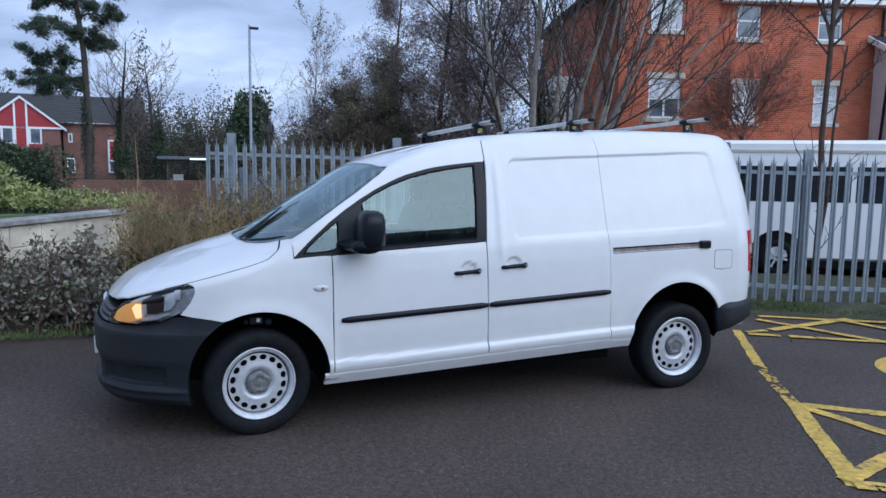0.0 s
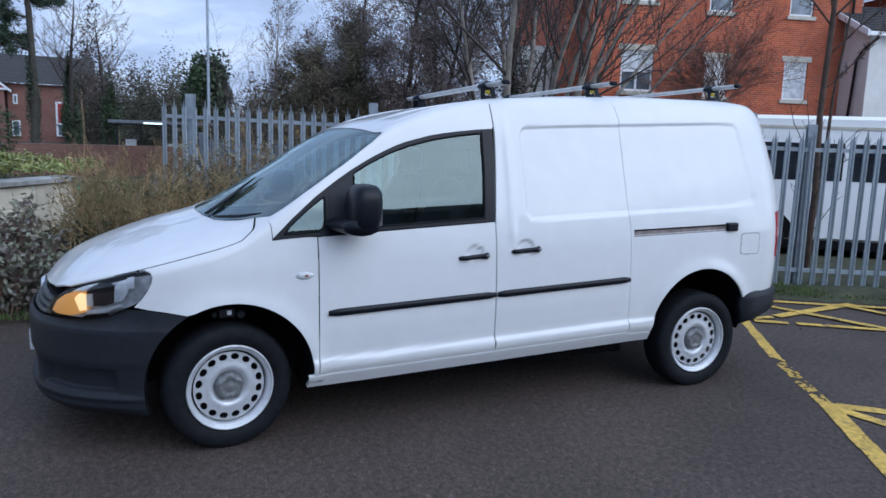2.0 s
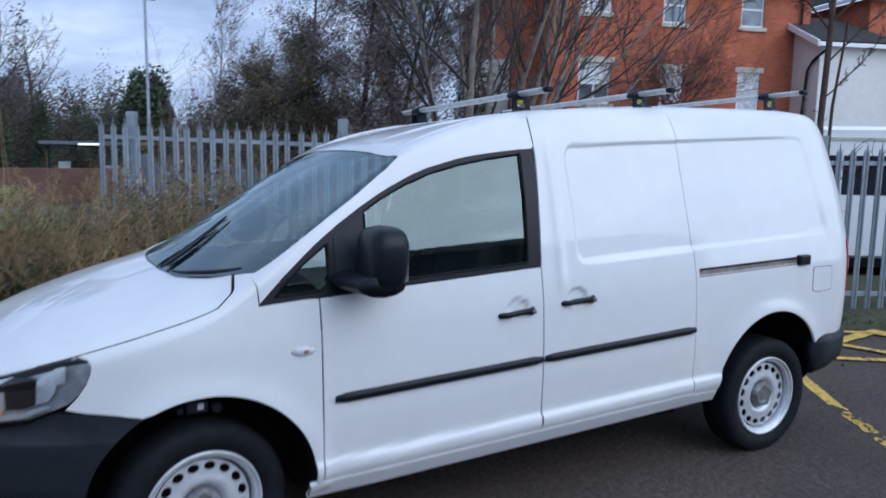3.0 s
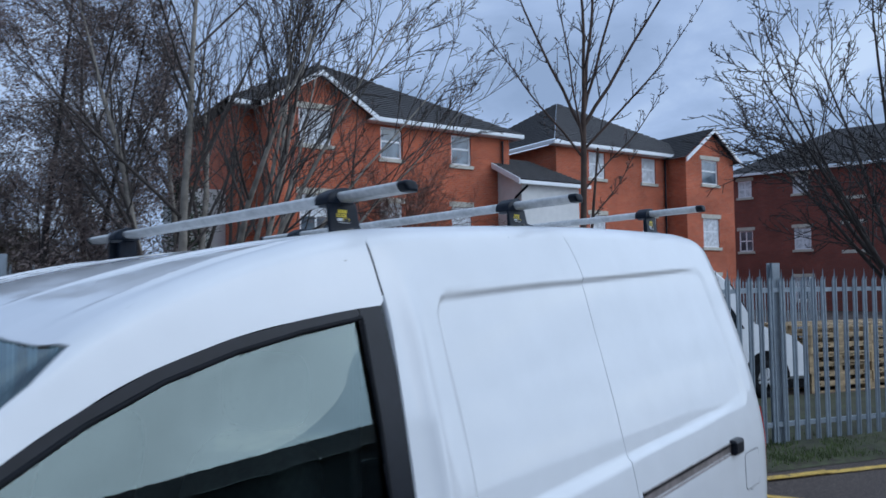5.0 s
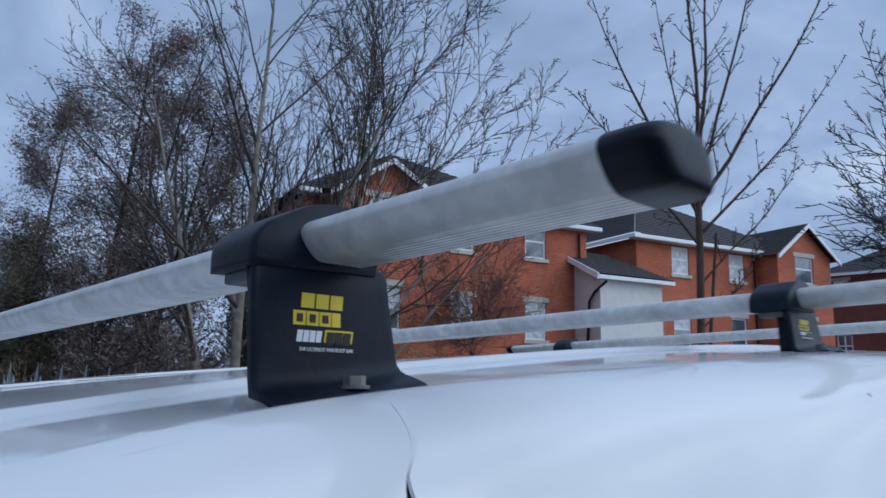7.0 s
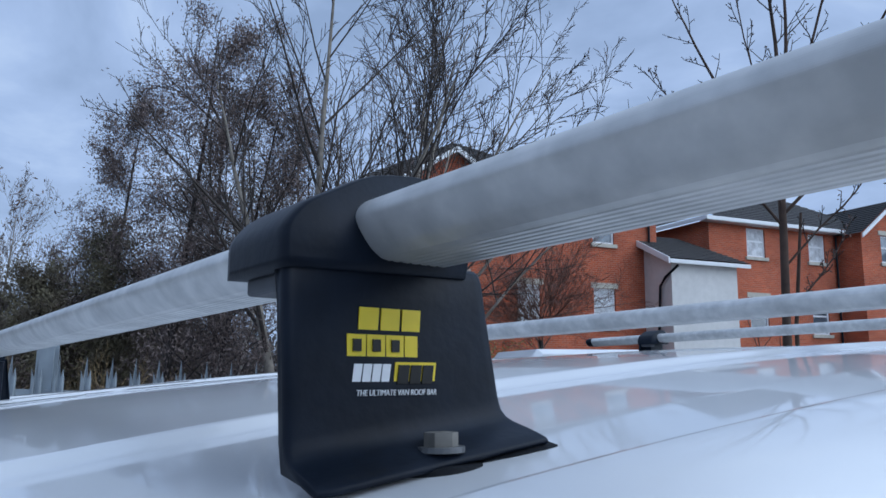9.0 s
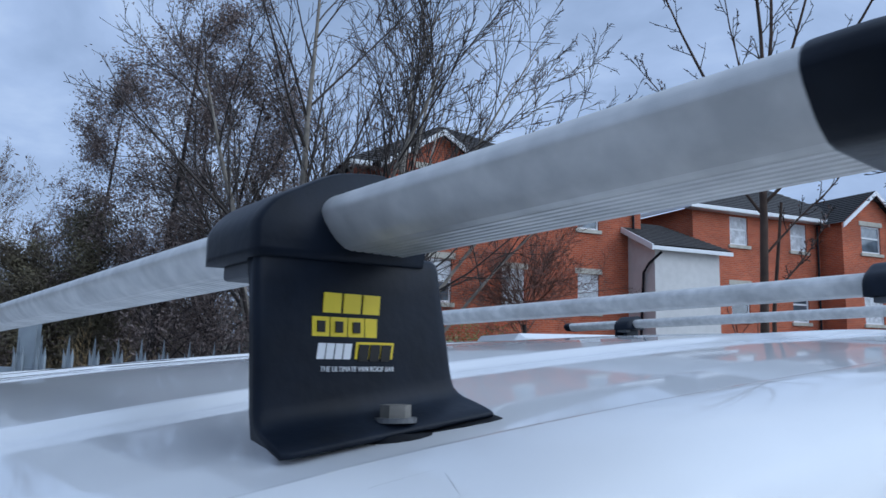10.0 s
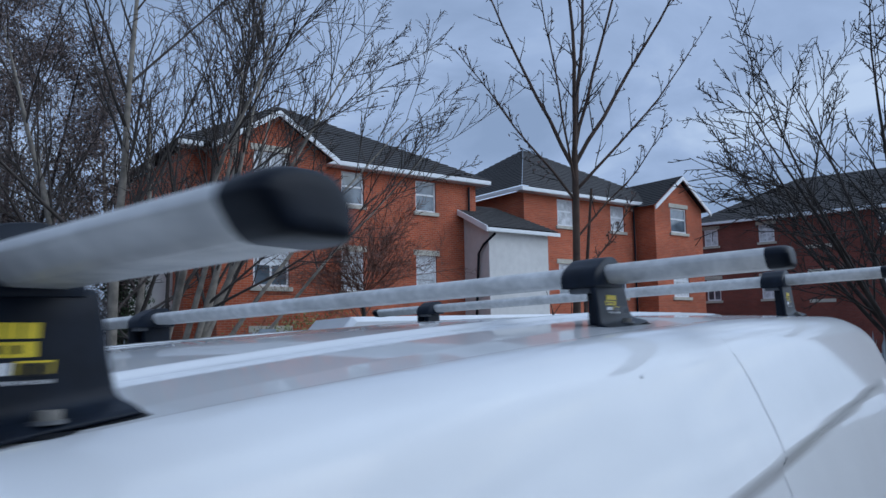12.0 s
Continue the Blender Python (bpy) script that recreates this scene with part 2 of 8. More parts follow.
def add_loft(bm, rings, closed=True, caps=True):
    """Skins rings of points, each ring the same count."""
    vs = [[bm.verts.new(p) for p in ring] for ring in rings]
    n = len(vs[0])
    for a, b in zip(vs, vs[1:]):
        for i in range(n if closed else n - 1):
            j = (i + 1) % n
            bm.faces.new((a[i], a[j], b[j], b[i]))
    if caps and closed:
        bm.faces.new(vs[0][::-1])
        bm.faces.new(vs[-1])
    return bm


def loft(rings, closed=True, caps=True):
    bm = add_loft(bmesh.new(), rings, closed, caps)
    bmesh.ops.recalc_face_normals(bm, faces=bm.faces[:])
    return bm


def add_tube(bm, pts, radii, sides=6, caps=True):
    rings = []
    up = Vector((0, 0, 1))
    for i, p in enumerate(pts):
        d = (Vector(pts[min(i + 1, len(pts) - 1)]) - Vector(pts[max(i - 1, 0)])).normalized()
        a = d.cross(up if abs(d.z) < 0.95 else Vector((1, 0, 0))).normalized()
        b = d.cross(a)
        r = radii[i] if hasattr(radii, "__len__") else radii
        rings.append([Vector(p) + (a * math.cos(k) + b * math.sin(k)) * r for k in [2 * math.pi * j / sides for j in range(sides)]])
    return add_loft(bm, rings, True, caps)


def lathe(profile, axis_y0, cx, cz, seg=48, closed=False):
    """Turns a profile of (depth, radius) about an axis along y through (cx, cz)."""
    bm = bmesh.new()
    rings = []
    for d, r in profile:
        rings.append([bm.verts.new((cx + r * math.cos(a), axis_y0 + d, cz + r * math.sin(a))) for a in [2 * math.pi * k / seg for k in range(seg)]])
    pairs = list(zip(rings, rings[1:])) + ([(rings[-1], rings[0])] if closed else [])
    for a, b in pairs:
        for i in range(seg):
            j = (i + 1) % seg
            bm.faces.new((a[i], a[j], b[j], b[i]))
    bmesh.ops.recalc_face_normals(bm, faces=bm.faces[:])
    return bm


def curve_of(points):
    """A smooth monotone function through (x, y) pairs."""
    xs, ys = [p[0] for p in points], [p[1] for p in points]
    h = [b - a for a, b in zip(xs, xs[1:])]
    d = [(b - a) / k for a, b, k in zip(ys, ys[1:], h)]
    m = [d[0]] + [0.0 if a * b <= 0 else 2 * a * b / (a + b) for a, b in zip(d, d[1:])] + [d[-1]]

    def f(x):
        if x <= xs[0]:
            return ys[0] + m[0] * (x - xs[0])
        if x >= xs[-1]:
            return ys[-1] + m[-1] * (x - xs[-1])
        lo, hi = 0, len(xs) - 1
        while hi - lo > 1:
            mid = (lo + hi) // 2
            lo, hi = (mid, hi) if xs[mid] <= x else (lo, mid)
        t = (x - xs[lo]) / h[lo]
        return ((2 * t**3 - 3 * t**2 + 1) * ys[lo] + (t**3 - 2 * t**2 + t) * h[lo] * m[lo]
                + (3 * t**2 - 2 * t**3) * ys[lo + 1] + (t**3 - t**2) * h[lo] * m[lo + 1])
    return f


def step(a, b, x):
    t = max(0.0, min(1.0, (x - a) / (b - a)))
    return t * t * (3 - 2 * t)


# ---- the van's skin: x runs to the tail, y across, z up; front axle at x = 0 ----
MID = 0.897
RAKE = 0.036
side_y = curve_of([(0.28, 0.085), (0.33, 0.055), (0.37, 0.032), (0.42, 0.012), (0.445, 0.011), (0.468, 0.020), (0.53, 0.014), (0.65, 0.003), (0.80, 0.0), (0.95, 0.003),
                   (1.04, 0.013), (1.12, 0.028), (1.25, 0.055), (1.38, 0.087), (1.50, 0.120), (1.65, 0.161), (1.78, 0.206), (1.95, 0.280)])
nose_in = curve_of([(-0.93, 0.85), (-0.90, 0.66), (-0.86, 0.47), (-0.80, 0.335), (-0.72, 0.235), (-0.60, 0.145), (-0.50, 0.094), (-0.35, 0.042), (-0.15, 0.006), (0.0, 0.0), (0.2, 0.0)])
edge_z = curve_of([(-0.93, 0.62), (-0.85, 0.74), (-0.72, 0.83), (-0.60, 0.875), (-0.42, 0.925), (-0.16, 0.995), (0.07, 1.06), (0.20, 1.135), (0.40, 1.29), (0.60, 1.44),
                   (0.85, 1.615), (1.0, 1.68), (1.2, 1.745), (1.5, 1.803), (1.8, 1.832), (2.2, 1.856), (2.7, 1.872), (3.2, 1.878), (3.45, 1.862), (3.6, 1.82), (3.78, 1.70)])
mid_z = curve_of([(-0.93, 0.64), (-0.85, 0.76), (-0.70, 0.875), (-0.50, 0.975), (-0.30, 1.05), (-0.05, 1.125), (0.30, 1.345), (0.68, 1.585), (0.78, 1.637), (0.90, 1.682),
                  (1.1, 1.739), (1.27, 1.775), (1.5, 1.811), (1.73, 1.838), (2.2, 1.878), (2.7, 1.902), (3.2, 1.903), (3.45, 1.885), (3.6, 1.845), (3.78, 1.72)])
round_r = curve_of([(-0.9, 0.06), (-0.1, 0.06), (0.2, 0.03), (0.8, 0.032), (1.1, 0.035), (1.5, 0.038), (3.2, 0.045), (3.5, 0.07), (3.8, 0.08)])
rear_x = curve_of([(0.3, 3.47), (1.1, 3.47), (1.3, 3.46), (1.5, 3.435), (1.65, 3.405), (1.9, 3.34)])


def sill_z(x):
    return 0.262 + 0.0400 * (x - 0.39)


def door_z(x):
    return 0.337 + 0.0405 * (x - 0.46)


def rounded(x, z, pts, r):
    """How far (x, z) lies inside a convex outline, with rounded corners."""
    best = 1e9
    for (ax, az), (bx, bz) in zip(pts, pts[1:] + pts[:1]):
        L = math.hypot(bx - ax, bz - az)
        best = min(best, ((bx - ax) * (z - az) - (bz - az) * (x - ax)) / L)
    return best


PRESS = [(1.66, 1.13), (3.41, 1.205), (3.30, 1.735), (1.65, 1.655)]
FUEL = [(3.275, 0.885), (3.425, 0.89), (3.42, 1.02), (3.27, 1.015)]


def relief(x, z):
    """Pressed panels, arch flares and handle dishes, inwards."""
    d = 0.0
    if 1.55 < x < 3.5 and 1.0 < z < 1.85:
        ds = []
        for (ax, az), (bx, bz) in zip(PRESS, PRESS[1:] + PRESS[:1]):
            L = math.hypot(bx - ax, bz - az)
            ds.append(((bx - ax) * (z - az) - (bz - az) * (x - ax)) / L)
        k = 0.055
        ds = [max(0.0, k - q) for q in ds] if min(ds) > -0.05 else [1, 0, 0, 0]
        inside = k - math.sqrt(sum(q * q for q in ds))
        soft = 0.035 * step(3.1, 3.4, x)
        d += 0.011 * (1 - 0.5 * step(2.9, 3.4, x)) * step(-0.008 - 0.3 * soft, 0.012 + soft, inside)
    for cx, cz, r in ((0.02, 0.335, 0.413), (2.985, 0.405, 0.395)):
        q = math.hypot(x - cx, z - cz) - r
        if q < 0.2 and z > 0.3:
            d -= 0.014 * math.exp(-(max(q, 0) / 0.055) ** 2)
    # crease along the foot of the doors, above the sill
    if 0.42 < x < 2.60 and z < 0.60:
        zc = door_z(x) + 0.066
        d -= 0.007 * step(0.42, 0.75, x) * (1 - step(2.50, 2.60, x)) * (1 - step(zc - 0.012, zc + 0.010, z))
    # handle dishes
    for hx, hz in ((1.325, 0.955), (1.645, 0.98)):
        q = math.hypot((x - hx) / 0.065, (z - hz) / 0.045)
        if q < 1.2:
            d += 0.014 * (1 - step(0.55, 1.0, q))
    # crease down the front edge of the load side
    if 1.5 < x < 1.62 and z > 0.9:
        d -= 0.010 * math.exp(-((x - 1.56) / 0.025) ** 2) * step(0.95, 1.1, z) * (1 - step(1.55, 1.72, z))
    return d


def flank_y(x, z):
    y = side_y(z - RAKE * (x - 1.5)) + (nose_in(x) if x < 0.2 else 0.0) + relief(x, z)
    q = x - rear_x(z)
    if q > 0:
        q = min(q, 0.299)
        y += 0.30 - math.sqrt(0.09 - q * q)
    return y


def top_z(x, y, yc, ze, zc):
    q = max(0.0, min(1.0, (y - yc) / (MID - yc)))
    z = ze + (zc - ze) * (1 - (1 - q) ** 2.1)
    if x > 0.75:
        k = step(0.8, 1.1, x) * (1 - step(3.3, 3.5, x))
        z += k * (0.007 * math.exp(-((y - 0.52) / 0.010) ** 2) + 0.007 * math.exp(-((y - 0.259) / 0.010) ** 2)
                  - 0.007 * step(0.262, 0.287, y))
    return z


section_cache = {}


def frame_of(x):
    k = round(x, 5)
    if k not in section_cache:
        ze, zc, rc = edge_z(x), mid_z(x), round_r(x)
        yc = flank_y(x, ze)
        y2 = yc + 1.3 * rc
        section_cache[k] = (ze, zc, rc, yc, y2, sill_z(x), ze - rc, flank_y(x, ze - rc), top_z(x, y2, yc, ze, zc))
    return section_cache[k]


def skin(x, s):
    """A point of the near half of the skin: s runs from the sill, 0, over the roof's edge, 0.6 to 0.72, to the middle, 1."""
    ze, zc, rc, yc, y2, z0, z1, y1, z2 = frame_of(x)
    if s < 0.6:
        z = z0 + (z1 - z0) * s / 0.6
        return Vector((x, flank_y(x, z), z))
    if s < 0.72:
        t = (s - 0.6) / 0.12
        return Vector((x, (1 - t) ** 2 * y1 + 2 * t * (1 - t) * yc + t * t * y2, (1 - t) ** 2 * z1 + 2 * t * (1 - t) * ze + t * t * z2))
    y = y2 + (MID - y2) * (s - 0.72) / 0.28
    return Vector((x, y, top_z(x, y, yc, ze, zc)))


def s_at_z(x, z):
    ze, zc, rc, yc, y2, z0, z1, y1, z2 = frame_of(x)
    if z <= z1:
        return 0.6 * (z - z0) / (z1 - z0)
    lo, hi = 0.6, 0.72
    for _ in range(20):
        m = (lo + hi) / 2
        lo, hi = (m, hi) if skin(x, m).z < z else (lo, m)
    return lo


def s_at_y(x, y):
    y2 = frame_of(x)[4]
    return 0.72 + 0.28 * (y - y2) / (MID - y2)


def skin_normal(x, s):
    e, f = 0.002, 0.002
    a = skin(x + e, s) - skin(x - e, s)
    b = skin(x, min(s + f, 1.0)) - skin(x, max(s - f, -0.05))
    n = b.cross(a)
    n = n.normalized() if n.length > 1e-12 else Vector((0, -1, 0))
    return n if n.dot(Vector((0, -1, 0.4))) > 0 else -n


def dense(pts, size=0.03, closed=True):
    out = []
    for (ax, ay), (bx, by) in zip(pts, pts[1:] + pts[:1] if closed else pts[1:]):
        n = max(1, int(math.hypot(bx - ax, by - ay) / size))
        out += [(ax + (bx - ax) * k / n, ay + (by - ay) * k / n) for k in range(n)]
    if not closed:
        out.append(pts[-1])
    return out


def clip_half(poly, axis, v, keep_more):
    out = []
    for a, b in zip(poly, poly[1:] + poly[:1]):
        ia, ib = ((a[axis] >= v), (b[axis] >= v)) if keep_more else ((a[axis] <= v), (b[axis] <= v))
        if ia:
            out.append(a)
        if ia != ib:
            t = (v - a[axis]) / (b[axis] - a[axis])
            p = [a[0] + (b[0] - a[0]) * t, a[1] + (b[1] - a[1]) * t]
            p[axis] = v
            out.append(tuple(p))
    return out


def panel_mesh(name, outline, surf, normal, du, dv, rim=0.018, rim_edges=True, lift=0.0):
    """A curved sheet: the outline lies in the surface's own two numbers, the sheet follows the surface, and its edge turns inwards by rim."""
    us, vs = [p[0] for p in outline], [p[1] for p in outline]
    u0, u1, v0, v1 = min(us), max(us), min(vs), max(vs)
    nu, nv = max(1, math.ceil((u1 - u0) / du)), max(1, math.ceil((v1 - v0) / dv))
    gu = [u0 + (u1 - u0) * i / nu for i in range(nu + 1)]
    gv = [v0 + (v1 - v0) * j / nv for j in range(nv + 1)]
    P = np.array(outline)
    Q = np.roll(P, -1, axis=0)
    # cells that an edge of the outline touches
    touched = set()
    for (ax, ay), (bx, by) in zip(P, Q):
        n = max(2, int(max(abs(bx - ax) / (u1 - u0) * nu, abs(by - ay) / (v1 - v0) * nv) * 4) + 2)
        for k in range(n + 1):
            t = k / n
            i = (ax + (bx - ax) * t - u0) / (u1 - u0) * nu
            j = (ay + (by - ay) * t - v0) / (v1 - v0) * nv
            for di in (-0.02, 0.02):
                for dj in (-0.02, 0.02):
                    touched.add((min(nu - 1, max(0, int(math.floor(i + di)))), min(nv - 1, max(0, int(math.floor(j + dj))))))
    verts, norms, faces, index = [], [], [], {}

    def vert(u, v):
        k = (round(u, 6), round(v, 6))
        if k not in index:
            index[k] = len(verts)
            n = normal(u, v)
            verts.append(surf(u, v) + n * lift)
            norms.append(n)
        return index[k]

    def inside(x, y):
        c = ((P[:, 1] > y) != (Q[:, 1] > y))
        xi = P[:, 0] + (y - P[:, 1]) * (Q[:, 0] - P[:, 0]) / np.where(Q[:, 1] == P[:, 1], 1e-12, Q[:, 1] - P[:, 1])
        return int(np.sum(c & (x < xi))) % 2 == 1

    poly0 = [tuple(p) for p in outline]
    for i in range(nu):
        column = clip_half(clip_half(poly0, 0, gu[i], True), 0, gu[i + 1], False)
        for j in range(nv):
            if (i, j) in touched:
                c = clip_half(clip_half(column, 1, gv[j], True), 1, gv[j + 1], False) if len(column) > 2 else []
                ids = []
                for u, v in c:
                    k = vert(u, v)
                    if k not in ids:
                        ids.append(k)
                if len(ids) > 2:
                    faces.append(ids)
            elif inside((gu[i] + gu[i + 1]) / 2, (gv[j] + gv[j + 1]) / 2):
                faces.append([vert(gu[i], gv[j]), vert(gu[i + 1], gv[j]), vert(gu[i + 1], gv[j + 1]), vert(gu[i], gv[j + 1])])
    if rim and rim_edges:
        n = len(outline)
        area = sum(a[0] * b[1] - b[0] * a[1] for a, b in zip(poly0, poly0[1:] + poly0[:1]))
        for k in range(n):
            a, b = outline[k], outline[(k + 1) % n]
            if math.hypot(b[0] - a[0], b[1] - a[1]) < 1e-7:
                continue
            pa, pb = surf(*a), surf(*b)
            na, nb = normal(*a), normal(*b)
            q = len(verts)
            verts.extend([pa + na * lift, pb + nb * lift, pb - nb * rim, pa - na * rim])
            out = (pb - pa).cross(na)
            out = out.normalized() if out.length > 1e-9 else na
            out = out if area > 0 else -out
            norms.extend([(na * 0.9 + out * 0.3).normalized(), (nb * 0.9 + out * 0.3).normalized(), out, out])
            faces.append([q, q + 1, q + 2, q + 3])
    me = bpy.data.meshes.new(name)
    me.from_pydata(verts, [], faces)
    me.polygons.foreach_set("use_smooth", [True] * len(me.polygons))
    # turn faces so that they agree with the surface's own normal
    bm = bmesh.new()
    bm.from_mesh(me)
    bm.verts.ensure_lookup_table()
    flip = [f for f in bm.faces if f.normal.dot(sum((norms[v.index] for v in f.verts), Vector())) < 0]
    bmesh.ops.reverse_faces(bm, faces=flip)
    bm.to_mesh(me)
    bm.free()
    me.normals_split_custom_set_from_vertices([tuple(n) for n in norms])
    return me


def skin_panel(name, outline_xz, material, parent, label="", mapped=False, rim=0.018, du=0.03, dv=0.016, lift=0.0, size=0.03, mirror=True):
    """A panel of the van's skin from an outline in (x, z), or in (x, s) when mapped; its twin stands on the other side."""
    pts = dense(outline_xz, size)
    if not mapped:
        pts = [(x, s_at_z(x, z)) for x, z in pts]
    me = panel_mesh(name, pts, skin, skin_normal, du, dv, rim, lift=lift)
    ob = part(name, me, material, parent, label)
    if mirror:
        twin = part(name, me, material, parent, label)
        twin.matrix_basis = Matrix.Translation((0, 2 * MID, 0)) @ Matrix.Diagonal((1, -1, 1, 1))
    return ob


# ---- the white panel van ----
def whole_skin(x, s):
    if s <= 1.0:
        return skin(x, s)
    p = skin(x, 2.0 - s)
    return Vector((p.x, 2 * MID - p.y, p.z))


def whole_normal(x, s):
    if s <= 1.0:
        return skin_normal(x, s)
    n = skin_normal(x, 2.0 - s)
    return Vector((n.x, -n.y, n.z))


def whole_panel(name, half, material, parent, label="", rim=0.012, du=0.03, dv=0.02, lift=0.0):
    """A panel that spans the van: half its outline in (x, s), from the middle round to the middle again."""
    pts = dense(half, 0.03, closed=False)
    pts = pts + [(x, 2.0 - s) for x, s in reversed(pts)][1:-1]
    return part(name, panel_mesh(name, pts, whole_skin, whole_normal, du, dv, rim, lift=lift), material, parent, label)


van = thing("panel_van", (0, 0, 0), 0, "white long-wheelbase panel van with grey plastic bumpers", "van")
seam_a = curve_of([(0.25, 0.458), (0.36, 0.456), (0.7, 0.449), (1.07, 0.444)])
seam_1 = curve_of([(0.30, 1.484), (0.40, 1.480), (0.70, 1.466), (1.12, 1.456), (1.40, 1.475), (1.60, 1.487), (1.65, 1.485), (1.70, 1.4805), (1.73, 1.4785), (1.75, 1.4765), (1.767, 1.4748), (1.776, 1.4757), (1.782, 1.479), (1.787, 1.486), (1.9, 1.56)])
seam_2 = curve_of([(0.35, 2.420), (0.43, 2.415), (0.76, 2.392), (1.06, 2.377), (1.40, 2.360), (1.71, 2.352), (1.75, 2.344), (1.80, 2.330), (1.83, 2.310), (1.87, 2.300), (1.95, 2.298)])


def gap_1(z):
    return 0.0034 * (1 - step(1.764, 1.787, z))


def gap_2(z):
    return 0.0017 * (1 - step(1.80, 1.83, z))


SEAM_TOP = [1.58 + 0.023 * k for k in range(8)] + [1.755, 1.766, 1.771, 1.776, 1.780, 1.784, 1.787]
SEAM_FINE = [1.06 + 0.007 * k for k in range(110)]
ARCH_F, ARCH_R = (0.02, 0.340, 0.411), (2.985, 0.405, 0.395)


def arc(c, a0, a1, n=24, grow=0.0):
    return [(c[0] + (c[2] + grow) * math.cos(radians(a0 + (a1 - a0) * k / n)), c[1] + (c[2] + grow) * math.sin(radians(a0 + (a1 - a0) * k / n))) for k in range(n + 1)]


screen_side = curve_of([(0.20, 0.095), (0.31, 0.082), (0.575, 0.109), (0.724, 0.136), (0.761, 0.142), (0.82, 0.162), (0.90, 0.19)])


def screen_edge(x):
    """Where the glass ends at the pillar, just over the rounded corner."""
    y, lo, hi = screen_side(x), 0.60, 0.95
    for _ in range(24):
        m = (lo + hi) / 2
        lo, hi = (m, hi) if skin(x, m).y < y else (lo, m)
    return lo


def roof_edge(x):
    if x < 0.85:
        return screen_edge(x)
    return screen_edge(0.85) + (0.70 - screen_edge(0.85)) * step(0.85, 1.15, x)


def m_xs(pts):
    return [(x, s_at_z(x, z)) for x, z in pts]


FRAME_TOP = [(0.220, 1.062), (0.31, 1.150), (0.438, 1.262), (0.535, 1.334), (0.632, 1.398), (0.727, 1.453), (0.822, 1.500), (0.94, 1.549), (1.09, 1.589), (1.25, 1.615), (1.40, 1.632), (1.470, 1.637)]
BELT = [(1.452, 1.126), (1.10, 1.108), (0.70, 1.085), (0.444, 1.068), (0.215, 1.052)]

# front wing, both sides
lamp_rear = [(-0.425, 0.918), (-0.380, 0.921), (-0.352, 0.914), (-0.339, 0.895), (-0.341, 0.865), (-0.357, 0.828), (-0.388, 0.782), (-0.422, 0.746)]
wing = m_xs([(seam_a(z) - 0.004, z) for z in (0.285, 0.36, 0.5, 0.7, 0.9, 1.062)] + [(0.215, 1.050)]) + [(0.20, screen_edge(0.20)), (0.215, screen_edge(0.215) + 0.001), (0.160, s_at_y(0.160, 0.17) - 0.002), (0.128, 0.70), (0.075, 0.655), (-0.16, 0.655), (-0.41, 0.655)]
wing += m_xs(lamp_rear) + m_xs([(-0.36, 0.732), (-0.19, 0.703)]) + m_xs(arc(ARCH_F, 115, -4))
skin_panel("front_wing", wing, M_WHITE, van, mapped=True)

# door below its window, sliding door, sill, rear quarter
door = [(seam_a(z) + 0.004, z) for z in (0.344, 0.5, 0.7, 0.9, 1.062)] + [(0.70, 1.079), (1.10, 1.102)] + [(seam_1(z) - 0.005, z) for z in (1.122, 0.9, 0.7, 0.5, door_z(1.47) + 0.003)]
front_door = skin_panel("front_door", door, M_WHITE, van, "white front door with a black rub strip", mirror=False, du=0.015, dv=0.008)
skin_panel("far_door", door, M_WHITE, van, mirror=False).matrix_basis = Matrix.Translation((0, 2 * MID, 0)) @ Matrix.Diagonal((1, -1, 1, 1))
slide = m_xs([(seam_1(z) + gap_1(z), z) for z in (door_z(1.49) + 0.003, 0.6, 0.9, 1.12, 1.4, 1.5, *SEAM_TOP)]) + [(1.500, 0.70), (2.312, 0.70)]
slide += m_xs([(seam_2(z) - gap_2(z), z) for z in (*SEAM_FINE[::-1], 0.76, door_z(2.41) + 0.003)])
sliding_door = skin_panel("sliding_door", slide, M_WHITE, van, "white sliding side door with a pressed panel", mapped=True, du=0.012, dv=0.006)
sill = [(0.402, 0.264), (0.402, door_z(0.402) - 0.003), (2.425, door_z(2.425) - 0.003)] + [(2.43, sill_z(2.43) + 0.06), (2.585, sill_z(2.6) + 0.055), (2.59, sill_z(2.6) + 0.002)]
skin_panel("sill", sill, M_WHITE, van, "white sill below the doors", lift=0.005, dv=0.008)
tail_x = [(3.762, 0.45), (3.765, 0.9), (3.762, 1.1), (3.745, 1.3), (3.71, 1.5), (3.665, 1.65), (3.625, 1.76)]
quarter = m_xs([(seam_2(z) + gap_2(z), z) for z in (sill_z(2.43) + 0.066, 0.76, *SEAM_FINE)]) + [(2.312, 0.70), (3.58, 0.70)] + m_xs(tail_x[::-1])
quarter += m_xs([(3.40, 0.43)] + arc(ARCH_R, 4, 180, 30) + [(2.592, sill_z(2.6) + 0.06)])
skin_panel("rear_quarter", quarter, M_WHITE, van, mapped=True, du=0.006, dv=0.004)

